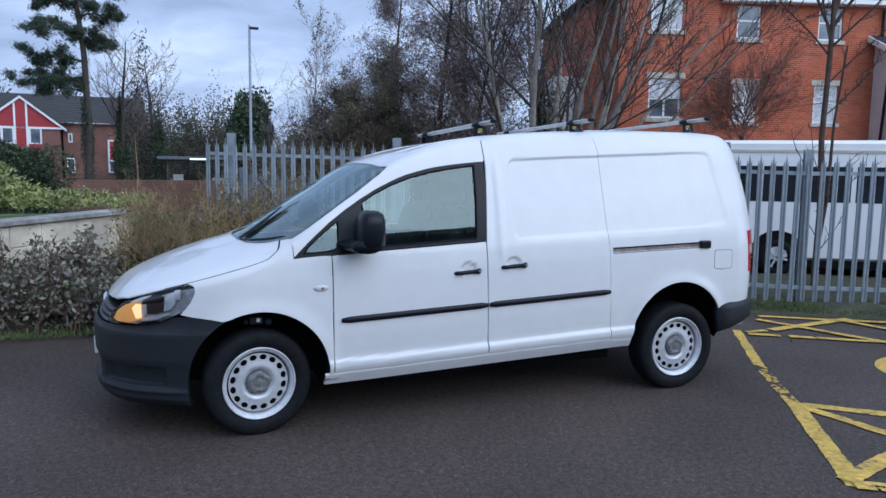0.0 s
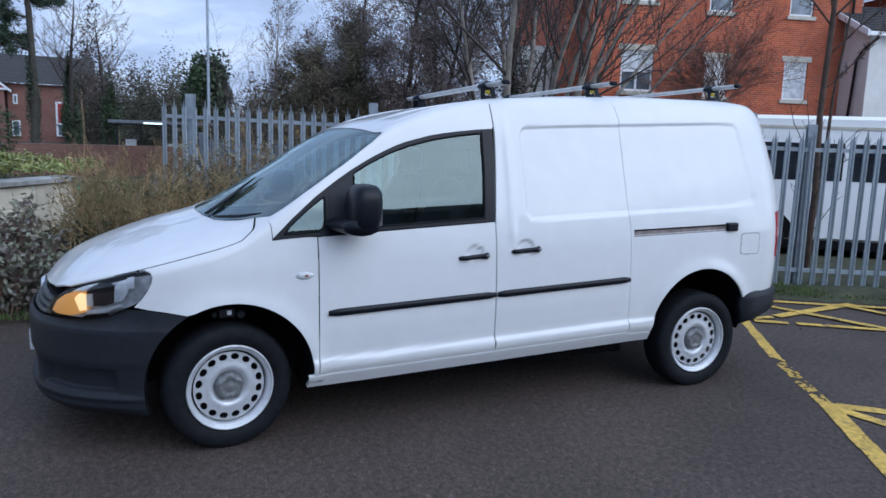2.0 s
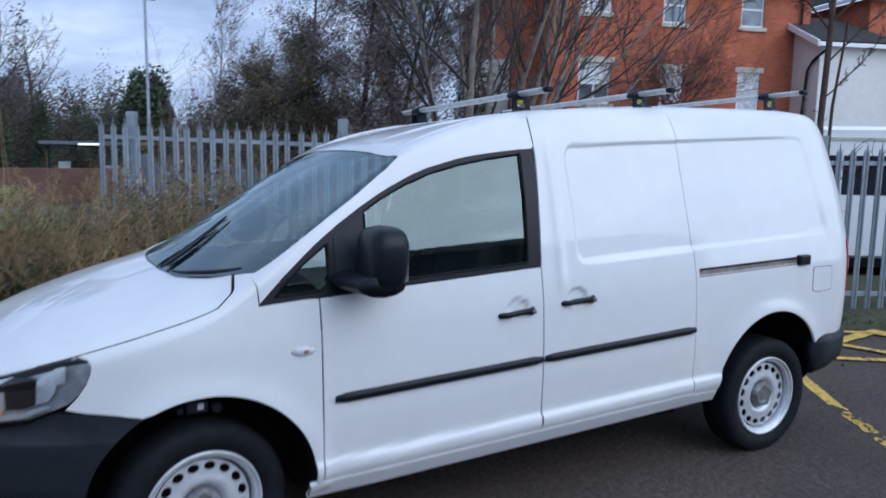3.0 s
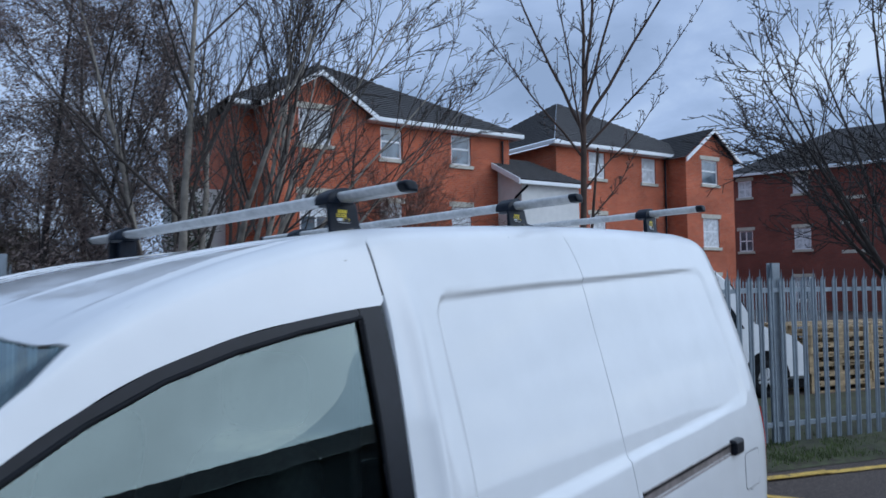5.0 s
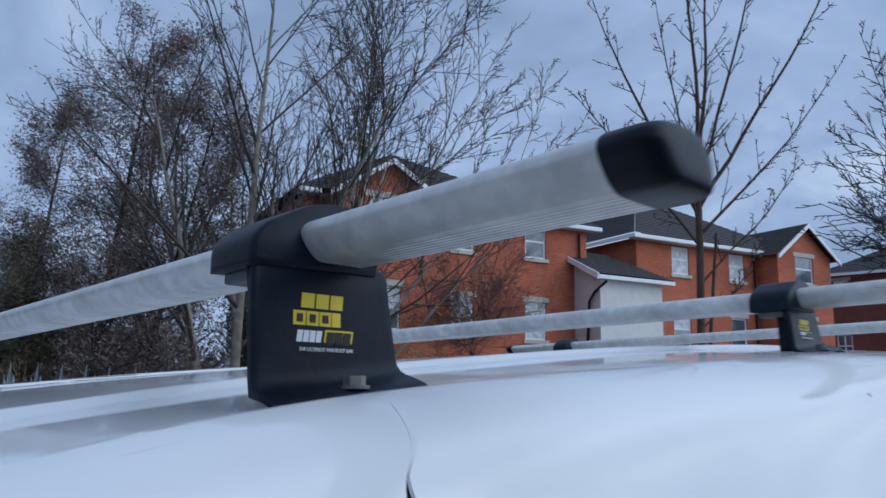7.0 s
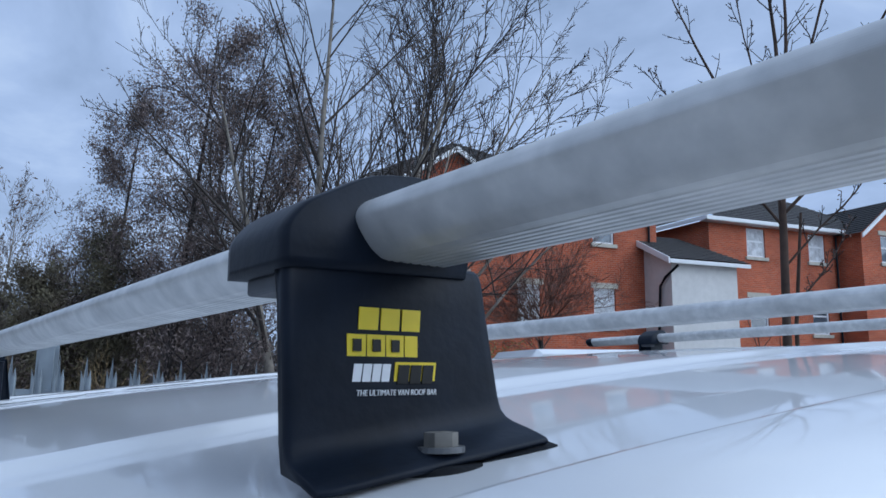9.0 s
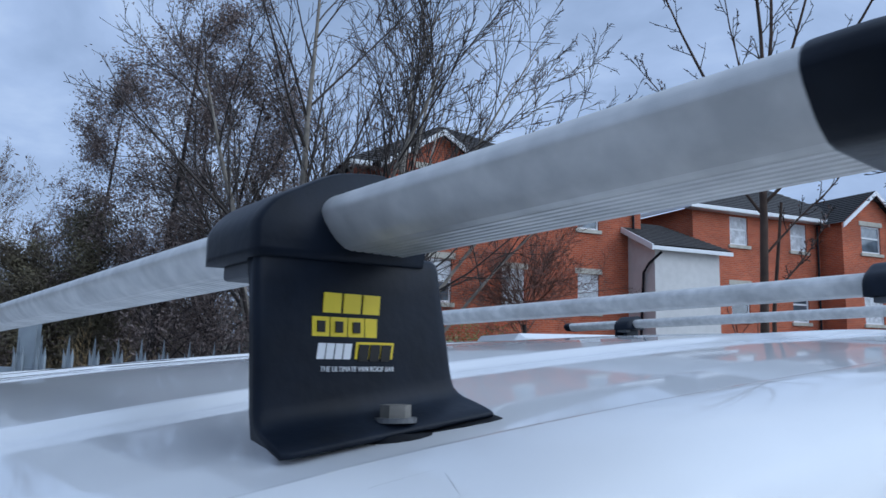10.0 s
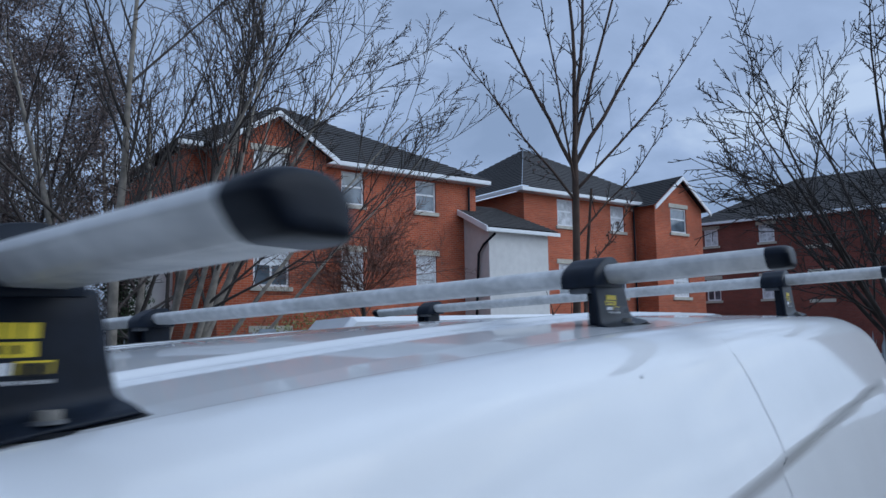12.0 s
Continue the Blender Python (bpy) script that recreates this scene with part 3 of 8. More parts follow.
# pillar above the window, roof, windscreen, bonnet
xs = [0.20 + 1.300 * k / 30 for k in range(31)]
pillar = m_xs(FRAME_TOP) + m_xs([(seam_1(z) - gap_1(z), z) for z in SEAM_TOP[3:]]) + [(1.500, 0.70)] + [(x, roof_edge(x) - 0.0) for x in xs[::-1]]
skin_panel("pillar_panel", pillar, M_WHITE, van, mapped=True, rim=0.006)
top_curve = [(0.757, 1.0), (0.763, 0.924), (0.771, 0.862), (0.781, 0.803), (0.786, 0.763), (0.796, 0.731), (0.809, 0.712), (0.822, screen_edge(0.822))]
roof = [(x + 0.004, s) for x, s in top_curve] + [(0.85 + 0.05 * k, roof_edge(0.85 + 0.05 * k)) for k in range(1, 56)] + [(3.62, 0.70), (3.70, 0.80), (3.74, 1.0)]
whole_panel("roof", roof, M_WHITE, van, "white roof with shallow lengthwise ribs", rim=0.004, dv=0.002)
base_curve = [(0.215, screen_edge(0.215) + 0.002), (0.160, s_at_y(0.160, 0.17)), (0.083, s_at_y(0.083, 0.26)), (0.035, s_at_y(0.035, 0.335)), (-0.005, s_at_y(-0.005, 0.42)), (-0.045, s_at_y(-0.045, 0.62)), (-0.06, 1.0)]
edge = [(0.215 + 0.607 * k / 16, screen_edge(0.215 + 0.607 * k / 16) + 0.002) for k in range(17)]
whole_panel("windscreen", top_curve[:-1] + edge[::-1] + base_curve[1:], M_WSGLASS, van, "raked windscreen with a dark edge", rim=0.0, lift=-0.004)
bonnet = [(-0.845, 1.0), (-0.835, 0.90), (-0.81, 0.80), (-0.77, 0.72), (-0.70, 0.665), (-0.60, 0.66), (-0.42, 0.66), (-0.16, 0.66), (0.07, 0.66), (0.120, 0.705)]
bonnet += [(0.150, s_at_y(0.160, 0.17) + 0.003)] + [(x - 0.007, s) for x, s in base_curve[2:]]
whole_panel("bonnet", bonnet, M_WHITE, van, "smooth white bonnet")
cowl = [(x - 0.012, s) for x, s in base_curve[::-1]][:-2] + [(0.145, s_at_y(0.160, 0.17))] + base_curve[1:]
whole_panel("cowl", cowl, M_BLACKP, van, "black cowl under the windscreen", rim=0.0, lift=-0.012)


# black window frame with its two panes
def hole(outer, inners):
    """One outline that runs out along the outer loop and in along slits round each inner one."""
    pts = list(outer)
    for inner in inners:
        k, j = min(((a, b) for a in range(len(pts)) for b in range(len(inner))), key=lambda q: math.hypot(pts[q[0]][0] - inner[q[1]][0], pts[q[0]][1] - inner[q[1]][1]))
        loop = inner[j:] + inner[:j] + [inner[j]]
        pts = pts[:k + 1] + loop + pts[k:]
    return pts


def grown(pts, k):
    cx, cz = sum(p[0] for p in pts) / len(pts), sum(p[1] for p in pts) / len(pts)
    return [(cx + (x - cx) * k, cz + (z - cz) * k) for x, z in pts]


outer = FRAME_TOP + [(seam_1(z) - 0.005, z) for z in (1.5, 1.3)] + BELT
quarter_pane = [(0.276, 1.080), (0.306, 1.119), (0.393, 1.197), (0.487, 1.266), (0.485, 1.139), (0.474, 1.108), (0.452, 1.093), (0.38, 1.085)]
main_pane = [(0.645, 1.107), (0.645, 1.380), (0.71, 1.421), (0.83, 1.481), (0.96, 1.530), (1.10, 1.566), (1.25, 1.593), (1.406, 1.613), (1.402, 1.40), (1.388, 1.146), (1.10, 1.130), (0.80, 1.112)]
ring = hole(dense(outer), [dense(quarter_pane)[::-1], dense(main_pane)[::-1]])
# the loops must run against each other
skin_panel("window_frame", ring, M_BLACKP, front_door, "black window frame", size=10.0, rim=0.012, lift=0.002, mirror=False, du=0.008, dv=0.004)
skin_panel("quarter_pane", grown(quarter_pane, 1.08), M_GLASS, front_door, rim=0.0, lift=-0.006, mirror=False)
pane = skin_panel("door_pane", grown(main_pane, 1.035), M_GLASS, front_door, "tinted door window", du=0.02, dv=0.01, rim=0.0, lift=-0.006, mirror=False)
# the glass stands straighter low down
for v in pane.data.vertices:
    v.co.y += 0.27 * max(0.0, 1.268 + 0.06 * (v.co.x - 1.1) - v.co.z) ** 2
pane.data.update()
pane.data.normals_split_custom_set_from_vertices([tuple(v.normal) for v in pane.data.vertices])
for name, loop in (("quarter_seal", quarter_pane), ("pane_seal", main_pane)):
    bm = bmesh.new()
    loop = dense(loop, 0.012)
    ring = [skin(x, s_at_z(x, z)) + skin_normal(x, s_at_z(x, z)) * 0.001 for x, z in loop + loop[:1]]
    add_tube(bm, ring, [0.0055] * len(ring), 6)
    part(name, bm, M_RUBBER, front_door, "black rubber glazing seal", True)
far = skin_panel("far_window", outer, M_GLASS, van, "tinted far side window", rim=0.0, mirror=False)
far.matrix_basis = Matrix.Translation((0, 2 * MID, 0)) @ Matrix.Diagonal((1, -1, 1, 1))

# black rubber in the long joints
def seal(name, seam, zs, w, off):
    rings = []
    for z in zs:
        x = seam(z)
        rings.append([skin(x + d, s_at_z(x + d, z)) - skin_normal(x + d, s_at_z(x + d, z)) * o for d, o in ((-w, off), (w, off), (w, off + 0.004), (-w, off + 0.004))])
    part(name, loft(rings), M_DARK, van, "black door seal")


bm = bmesh.new()
line = [(-0.50 + 0.02 * k, 0.6575) for k in range(29)] + [(0.075, 0.660), (0.095, 0.678), (0.110, 0.690), (0.124, 0.7025), (0.140, 0.5 * (0.7025 + s_at_y(0.155, 0.17))), (0.155, s_at_y(0.155, 0.17))]
add_tube(bm, [skin(x, s) - skin_normal(x, s) * 0.0004 for x, s in line], 0.0022, 6)
part("bonnet_seal", bm, M_DARK, van, "dark joint beside the bonnet", True)
seal("door_seal", seam_1, [1.66 + 0.006 * k for k in range(21)], 0.006, 0.0022)

seal("sliding_door_seal", seam_2, [1.08 + 0.01 * k for k in range(75)], 0.004, 0.0022)

# headlights
LAMP = [(-0.356, 0.909), (-0.382, 0.916), (-0.425, 0.913), (-0.50, 0.892), (-0.60, 0.856), (-0.715, 0.808), (-0.785, 0.752), (-0.818, 0.692), (-0.805, 0.670), (-0.66, 0.672), (-0.55, 0.694), (-0.465, 0.734), (-0.425, 0.752), (-0.392, 0.785), (-0.362, 0.830), (-0.346, 0.866), (-0.344, 0.893)]


def deep(off):
    return lambda x, s: skin(x, s) - skin_normal(x, s) * off


M_BOWL = mat("grey_reflector", (0.55, 0.57, 0.60), 0.35, 0.25, 0.4, 14)
M_BRIGHT = mat("silvered_reflector", (0.80, 0.82, 0.86), 0.30, 0.0, 0.2, 22)
M_SHROUD = mat("brown_lamp_shroud", (0.050, 0.036, 0.034), 0.25, 0, 0.2, 30)
M_PROJ = mat("dark_projector_lens", (0.012, 0.010, 0.010), 0.12, 0, 0.2, 20)


def lamp_bits(parent, flip):
    def put(name, me, material, label=""):
        ob = part(name, me, material, parent, label)
        if flip:
            ob.matrix_basis = Matrix.Translation((0, 2 * MID, 0)) @ Matrix.Diagonal((1, -1, 1, 1))
        return ob
    lens = [(x, s_at_z(x, z)) for x, z in dense(LAMP, 0.02)]
    put("lens", panel_mesh("lens", lens, skin, skin_normal, 0.02, 0.02, 0.0), M_LENS, "clear headlight lens")
    put("bowl", panel_mesh("bowl", lens, deep(0.05), skin_normal, 0.02, 0.02, 0.05), M_BOWL)
    amber = [(x, s_at_z(x, z)) for x, z in dense([(-0.812, 0.69), (-0.785, 0.746), (-0.745, 0.788), (-0.695, 0.812), (-0.640, 0.806), (-0.642, 0.706), (-0.72, 0.680), (-0.79, 0.678)], 0.02)]
    put("indicator", panel_mesh("indicator", amber, deep(0.03), skin_normal, 0.02, 0.02, 0.02), M_ORANGE, "glowing amber indicator")
    for name, pts, d, m in (("dark_bezel", [(-0.640, 0.806), (-0.626, 0.828), (-0.600, 0.846), (-0.575, 0.866), (-0.556, 0.858), (-0.534, 0.862), (-0.512, 0.840), (-0.520, 0.812), (-0.64, 0.795)], 0.026, M_PROJ),
                            ("lamp_shroud", [(-0.612, 0.800), (-0.520, 0.810), (-0.524, 0.756), (-0.560, 0.742), (-0.610, 0.738)], 0.024, M_SHROUD),
                            ("shroud_edge", [(-0.640, 0.790), (-0.614, 0.795), (-0.612, 0.742), (-0.625, 0.735), (-0.640, 0.738)], 0.022, M_BRIGHT),
                            ("reflector", [(-0.518, 0.758), (-0.478, 0.772), (-0.458, 0.806), (-0.456, 0.826), (-0.458, 0.884), (-0.486, 0.872), (-0.513, 0.838)], 0.028, M_BRIGHT),
                            ("daylight_bar", [(-0.456, 0.830), (-0.424, 0.832), (-0.424, 0.895), (-0.454, 0.889)], 0.016, M_UPVC),
                            ("upper_reflector", [(-0.705, 0.810), (-0.645, 0.816), (-0.585, 0.862), (-0.640, 0.846)], 0.022, M_BRIGHT),
                            ("corner_bezel", [(-0.806, 0.690), (-0.785, 0.75), (-0.74, 0.795), (-0.70, 0.812), (-0.72, 0.815), (-0.78, 0.76), (-0.81, 0.70)], 0.010, M_DARK),
                            ("trim_line", [(-0.640, 0.700), (-0.560, 0.712), (-0.475, 0.748), (-0.50, 0.752), (-0.57, 0.728), (-0.64, 0.716)], 0.018, M_BRIGHT),
                            ("lower_bezel", [(-0.660, 0.680), (-0.55, 0.698), (-0.47, 0.738), (-0.54, 0.710), (-0.640, 0.694)], 0.012, M_DARK)):
        q = [(x, s_at_z(x, z)) for x, z in dense(pts, 0.02)]
        put(name, panel_mesh(name, q, deep(d), skin_normal, 0.02, 0.02, 0.01), m)
    lit = [(x, s_at_z(x, z)) for x, z in dense([(-0.697, 0.768), (-0.672, 0.796), (-0.645, 0.792), (-0.644, 0.716), (-0.675, 0.708)], 0.02)]
    put("lit_reflector", panel_mesh("lit_reflector", lit, deep(0.026), skin_normal, 0.02, 0.02, 0.01), M_LAMP, "brightly lit part of the indicator")




for flip in (False, True):
    lamp = part("headlight", box(-0.70, -0.60, *((0.40, 0.46) if not flip else (2 * MID - 0.46, 2 * MID - 0.40)), 0.70, 0.78, 0.01), M_DARK, van, "headlight with lit amber indicator")
    lamp_bits(lamp, flip)

# front bumper, in plan from the arch round to the middle
plan = [(-0.15, -0.006), (-0.27, 0.010), (-0.36, 0.030), (-0.50, 0.082), (-0.62, 0.148), (-0.73, 0.235), (-0.81, 0.335), (-0.87, 0.45), (-0.905, 0.60), (-0.925, 0.75), (-0.93, 0.897)]
lens_u = [0.0]
for a, b in zip(plan, plan[1:]):
    lens_u.append(lens_u[-1] + math.hypot(b[0] - a[0], b[1] - a[1]))
bx, by = curve_of([(u, p[0]) for u, p in zip(lens_u, plan)]), curve_of([(u, p[1]) for u, p in zip(lens_u, plan)])
U_MID = lens_u[-1]
bump_off = curve_of([(0.18, 0.075), (0.205, 0.05), (0.225, 0.028), (0.25, 0.010), (0.28, 0.010), (0.34, 0.016), (0.42, 0.010), (0.48, 0.0), (0.60, 0.0), (0.628, 0.003), (0.640, 0.012), (0.67, 0.030), (0.70, 0.040), (0.75, 0.055)])


def u_of_x(x):
    lo, hi = 0.0, U_MID
    for _ in range(30):
        m = (lo + hi) / 2
        lo, hi = (m, hi) if bx(m) > x else (lo, m)
    return lo


def bumper_pt(u, v):
    side = 1
    if u > U_MID:
        u, side = 2 * U_MID - u, -1
    e = 0.004
    d = Vector((bx(u + e) - bx(u - e), by(u + e) - by(u - e), 0)).normalized() if u < U_MID - e else Vector((0, 1, 0))
    inward = Vector((d.y, -d.x, 0))
    k = step(0.18, 0.40, u)
    off = bump_off(v) * (0.25 + 0.75 * k)
    # intake recess in the lower face
    off += 0.030 * step(0.37, 0.41, u) * (1 - step(0.80, 0.86, u)) * step(0.315, 0.335, v) * (1 - step(0.430, 0.438, v))
    # chin ledge
    off -= 0.009 * step(0.20, 0.34, u) * math.exp(-((v - 0.292) / 0.014) ** 2)
    off += 0.03 * step(0.95, 1.0, u) * step(0.30, 0.32, v) * (1 - step(0.44, 0.46, v))
    p = Vector((bx(u), by(u), v)) + inward * off
    return p if side > 0 else Vector((p.x, 2 * MID - p.y, p.z))


def bumper_n(u, v):
    a = bumper_pt(u + 0.003, v) - bumper_pt(u - 0.003, v)
    b = bumper_pt(u, v + 0.002) - bumper_pt(u, v - 0.002)
    n = a.cross(b)
    n = n.normalized() if n.length > 1e-12 else Vector((-1, 0, 0))
    q = Vector((-1, -0.6 if u <= U_MID else 0.6, 0.1))
    return n if n.dot(q) > 0 else -n


half = [(U_MID, 0.655)] + [(u_of_x(x), z) for x, z in ((-0.91, 0.655), (-0.80, 0.660), (-0.66, 0.668), (-0.55, 0.690), (-0.47, 0.728), (-0.36, 0.727))]
half += [(u_of_x(x), z) for x, z in [(-0.20, 0.698)] + [p for p in arc(ARCH_F, 117, 180, 14)] + [(-0.385, 0.27), (-0.375, 0.212)]] + [(0.5, 0.200), (U_MID, 0.195)]
half = dense(half, 0.02, closed=False)
loop = half + [(2 * U_MID - u, v) for u, v in reversed(half)][1:-1]
bumper = part("front_bumper", panel_mesh("front_bumper", loop, bumper_pt, bumper_n, 0.012, 0.006, 0.03), M_BUMPER, van, "dark grey textured plastic front bumper")

# grille between the lamps, with slats and a plain round emblem
bm = bmesh.new()
for z0, z1, d in ((0.655, 0.755, 0.02),):
    rings = []
    for k in range(25):
        u = 0.86 + (2 * U_MID - 1.72) * k / 24
        p = bumper_pt(u, 0.60)
        c = Vector((p.x + 0.045, MID + (p.y - MID) * 0.98, 0))
        rings.append([c + Vector((0, 0, z0)), c + Vector((0.05, 0, z1)), c + Vector((0.10, 0, z1)), c + Vector((0.06, 0, z0))])
    add_loft(bm, rings)
M_SLAT = mat("satin_grey_slat", (0.045, 0.052, 0.062), 0.35, 0, 0.15, 30)
grille = part("grille", bm, M_DARK, van, "black slatted grille")
for z in (0.665, 0.695, 0.725):
    rings = []
    for k in range(25):
        u = 0.86 + (2 * U_MID - 1.72) * k / 24
        p = bumper_pt(u, 0.60)
        c = Vector((p.x + 0.028 + (z - 0.655) * 0.5, MID + (p.y - MID) * 0.98, z))
        rings.append([c, c + Vector((0.02, 0, 0)), c + Vector((0.03, 0, 0.016)), c + Vector((0.008, 0, 0.016))])
    part("slat", loft(rings), M_SLAT, grille)
bm = lathe([(0.0, 0.001), (0.0, 0.055), (0.012, 0.062), (0.02, 0.062)], 0, 0, 0, 32)
bmesh.ops.transform(bm, matrix=Matrix.Translation((-0.872, MID, 0.70)) @ Matrix.Rotation(radians(-90), 4, "Z"), verts=bm.verts[:])
part("emblem", bm, M_CHROME, grille, "plain chrome disc", True)

rings = []
for k in range(13):
    u = U_MID - 0.26 + 0.52 * k / 12
    p, q = bumper_pt(u, 0.50), bumper_pt(u, 0.42)
    rings.append([Vector((p.x + 0.012, p.y, 0.50)), Vector((p.x - 0.004, p.y, 0.50)), Vector((p.x - 0.004, q.y, 0.42)), Vector((p.x + 0.012, q.y, 0.42))])
part("number_plate", loft(rings), M_UPVC, van, "plain white front number plate")

# rear: closing face, bumper, tail lamps
rings = []
for k in range(18):
    z = 0.42 + 1.32 * k / 17
    x = curve_of(tail_x and [(z2, x2) for x2, z2 in tail_x])(z)
    y = flank_y(x, z)
    rings.append([Vector((x, y, z)), Vector((x + 0.03, y + 0.06, z)), Vector((x + 0.05, MID, z)), Vector((x + 0.03, 2 * MID - y - 0.06, z)), Vector((x, 2 * MID - y, z))])
top = rings[-1]
rings.append([Vector((p.x - 0.02, p.y, min(p.z + 0.09, 1.82))) for p in top])
part("rear_doors", add_loft(bmesh.new(), rings, closed=False), M_WHITE, van, "", True)
rb = [(3.335, -0.004), (3.45, -0.012), (3.58, 0.010), (3.70, 0.075), (3.79, 0.18), (3.84, 0.33), (3.865, 0.60), (3.87, MID)]
rb = rb + [(x, 2 * MID - y) for x, y in rb[-2::-1]]
rb_z = curve_of([(3.3, 0.0), (3.5, 0.02), (3.9, 0.03)])
rings = []
for i, (x, y) in enumerate(rb):
    a, b = Vector(rb[max(i - 1, 0)]), Vector(rb[min(i + 1, len(rb) - 1)])
    d = (b - a).normalized()
    inn = Vector((-d.y, d.x))
    lo = 0.40 + 0.05 * step(3.34, 3.7, x)
    prof = [(0.02, lo), (0.002, lo + 0.02), (0.0, lo + 0.08), (0.0, 0.56), (0.006, 0.598), (0.03, 0.615), (0.09, 0.618), (0.09, lo)]
    rings.append([Vector((x + inn.x * o, y + inn.y * o, z + rb_z(x))) for o, z in prof])
part("rear_bumper", loft(rings), M_BUMPER, van, "dark grey plastic rear bumper", True)
for flip in (False, True):
    pts = [(3.618, 0.850), (3.72, 0.845), (3.735, 1.155), (3.592, 1.155)]
    me = panel_mesh("tail_lamp", [(x, s_at_z(x, z)) for x, z in dense(pts, 0.03)], skin, skin_normal, 0.02, 0.02, 0.02, lift=0.006)
    ob = part("tail_lamp", me, M_RED, van, "red tail lamp")
    pts = [(3.613, 0.985), (3.72, 0.985), (3.73, 1.050), (3.606, 1.050)]
    me = panel_mesh("clear_lens", [(x, s_at_z(x, z)) for x, z in dense(pts, 0.02)], skin, skin_normal, 0.015, 0.015, 0.01, lift=0.009)
    part("clear_lens", me, M_PINK, ob, "clear pinkish lens segment")
    if flip:
        ob.matrix_basis = Matrix.Translation((0, 2 * MID, 0)) @ Matrix.Diagonal((1, -1, 1, 1))

# fuel flap, a hair proud of the rear quarter
fx0, fx1, fz0, fz1 = (f(p[c] for p in FUEL) for c in (0, 1) for f in (min, max))
pts = []
for cx, cz, a0 in ((fx1 - 0.022, fz1 - 0.022, 0), (fx0 + 0.022, fz1 - 0.022, 90), (fx0 + 0.022, fz0 + 0.022, 180), (fx1 - 0.022, fz0 + 0.022, 270)):
    pts += [(cx + 0.022 * math.cos(radians(a0 + q)), cz + 0.022 * math.sin(radians(a0 + q))) for q in range(0, 91, 15)]
skin_panel("fuel_gap", grown(pts, 1.045), M_BUMPER, van, mapped=False, rim=0.002, lift=0.0006, size=0.012, mirror=False)
skin_panel("fuel_flap", pts, M_WHITE, van, "white fuel flap", mapped=False, rim=0.002, lift=0.0016, size=0.012, mirror=False)

# rub strips, door handles, slide rail, repeater
for x0, x1, par in ((0.497, 1.463, front_door), (1.474, 2.388, sliding_door)):
    rings = []
    for k in range(21):
        x = x0 + (x1 - x0) * k / 20
        zc = 0.668 + 0.0455 * (x - 0.47)
        y = flank_y(x, zc)
        h = 0.021 if 0 < k < 20 else 0.014
        rings.append([Vector((x, y + 0.004, zc - h)), Vector((x, y - 0.010, zc - h + 0.004)), Vector((x, y - 0.014, zc)), Vector((x, y - 0.010, zc + h - 0.004)), Vector((x, y + 0.004, zc + h))])
    part("rub_strip", loft(rings), M_BLACKP, par, "black rub strip", True)
for x0, x1, zz, par in ((1.222, 1.412, 0.928, front_door), (1.552, 1.742, 0.955, sliding_door)):
    rings = []
    for k in range(15):
        t = k / 14
        x = x0 + (x1 - x0) * t
        zc = zz + 0.012 * t
        y = flank_y(x, zc) - 0.004 - 0.030 * math.sin(math.pi * min(1, max(0, t * 1.0))) ** 0.45 * (0.8 + 0.2 * t)
        h = 0.013 + 0.007 * step(0.7, 0.95, t) - (0.008 if k in (0, 14) else 0)
        rings.append([Vector((x, y + 0.012, zc - h)), Vector((x, y, zc - h * 0.6)), Vector((x, y, zc + h * 0.6)), Vector((x, y + 0.012, zc + h)), Vector((x, y + 0.022, zc))])
    h = part("handle", loft(rings), M_BLACKP, par, "black pull handle", True)
    part("lock", lathe([(0.0, 0.001), (0.0, 0.009), (0.006, 0.011)], flank_y(x1 - 0.022, zz + 0.012) - 0.034, x1 - 0.022, zz + 0.012, 16), M_HUB, h, "", True)
rings, low = [], []
for k in range(21):
    t = k / 20
    x = 2.402 + 0.775 * t
    zc = 1.040 + 0.024 * t
    y = flank_y(x, zc)
    rings.append([Vector((x, y + o, zc + dz)) for o, dz in ((0.004, -0.024), (-0.003, -0.022), (-0.003, -0.016), (-0.0015, -0.014), (-0.0015, 0.006), (-0.003, 0.008), (-0.003, 0.022), (0.004, 0.022))])
rail = part("slide_rail", loft(rings), mat("grimy_rail_metal", (0.26, 0.225, 0.215), 0.5, 0.3, 0.3, 20, var2=0.2, scale2=4), van, "grimy metal slide rail with a black slot")
rings = [[Vector((2.402 + 0.80 * k / 10, flank_y(2.402 + 0.80 * k / 10, 1.044 + 0.024 * k / 10) + o, 1.041 + 0.024 * k / 10 + dz)) for o, dz in ((-0.0036, 0.011), (-0.0036, 0.020), (0.02, 0.020), (0.02, 0.011))] for k in range(11)]
part("slot", loft(rings), M_DARK, rail)
bm = box(3.13, 3.222, flank_y(3.17, 1.06) - 0.022, flank_y(3.17, 1.06) + 0.02, 1.038, 1.094, 0.010)
part("rail_cap", bm, M_BLACKP, rail, "black rail end cap")
c = Vector((0.372, flank_y(0.372, 0.873), 0.873))
bm = bmesh.new()
bmesh.ops.create_uvsphere(bm, u_segments=20, v_segments=10, radius=1.0)
bmesh.ops.transform(bm, matrix=Matrix.Translation(c) @ Matrix.Diagonal((0.046, 0.012, 0.020, 1)), verts=bm.verts[:])
part("repeater", bm, M_CLEAR, van, "small clear oval side repeater", True)
bm = bmesh.new()
bmesh.ops.create_uvsphere(bm, u_segments=16, v_segments=8, radius=1.0)
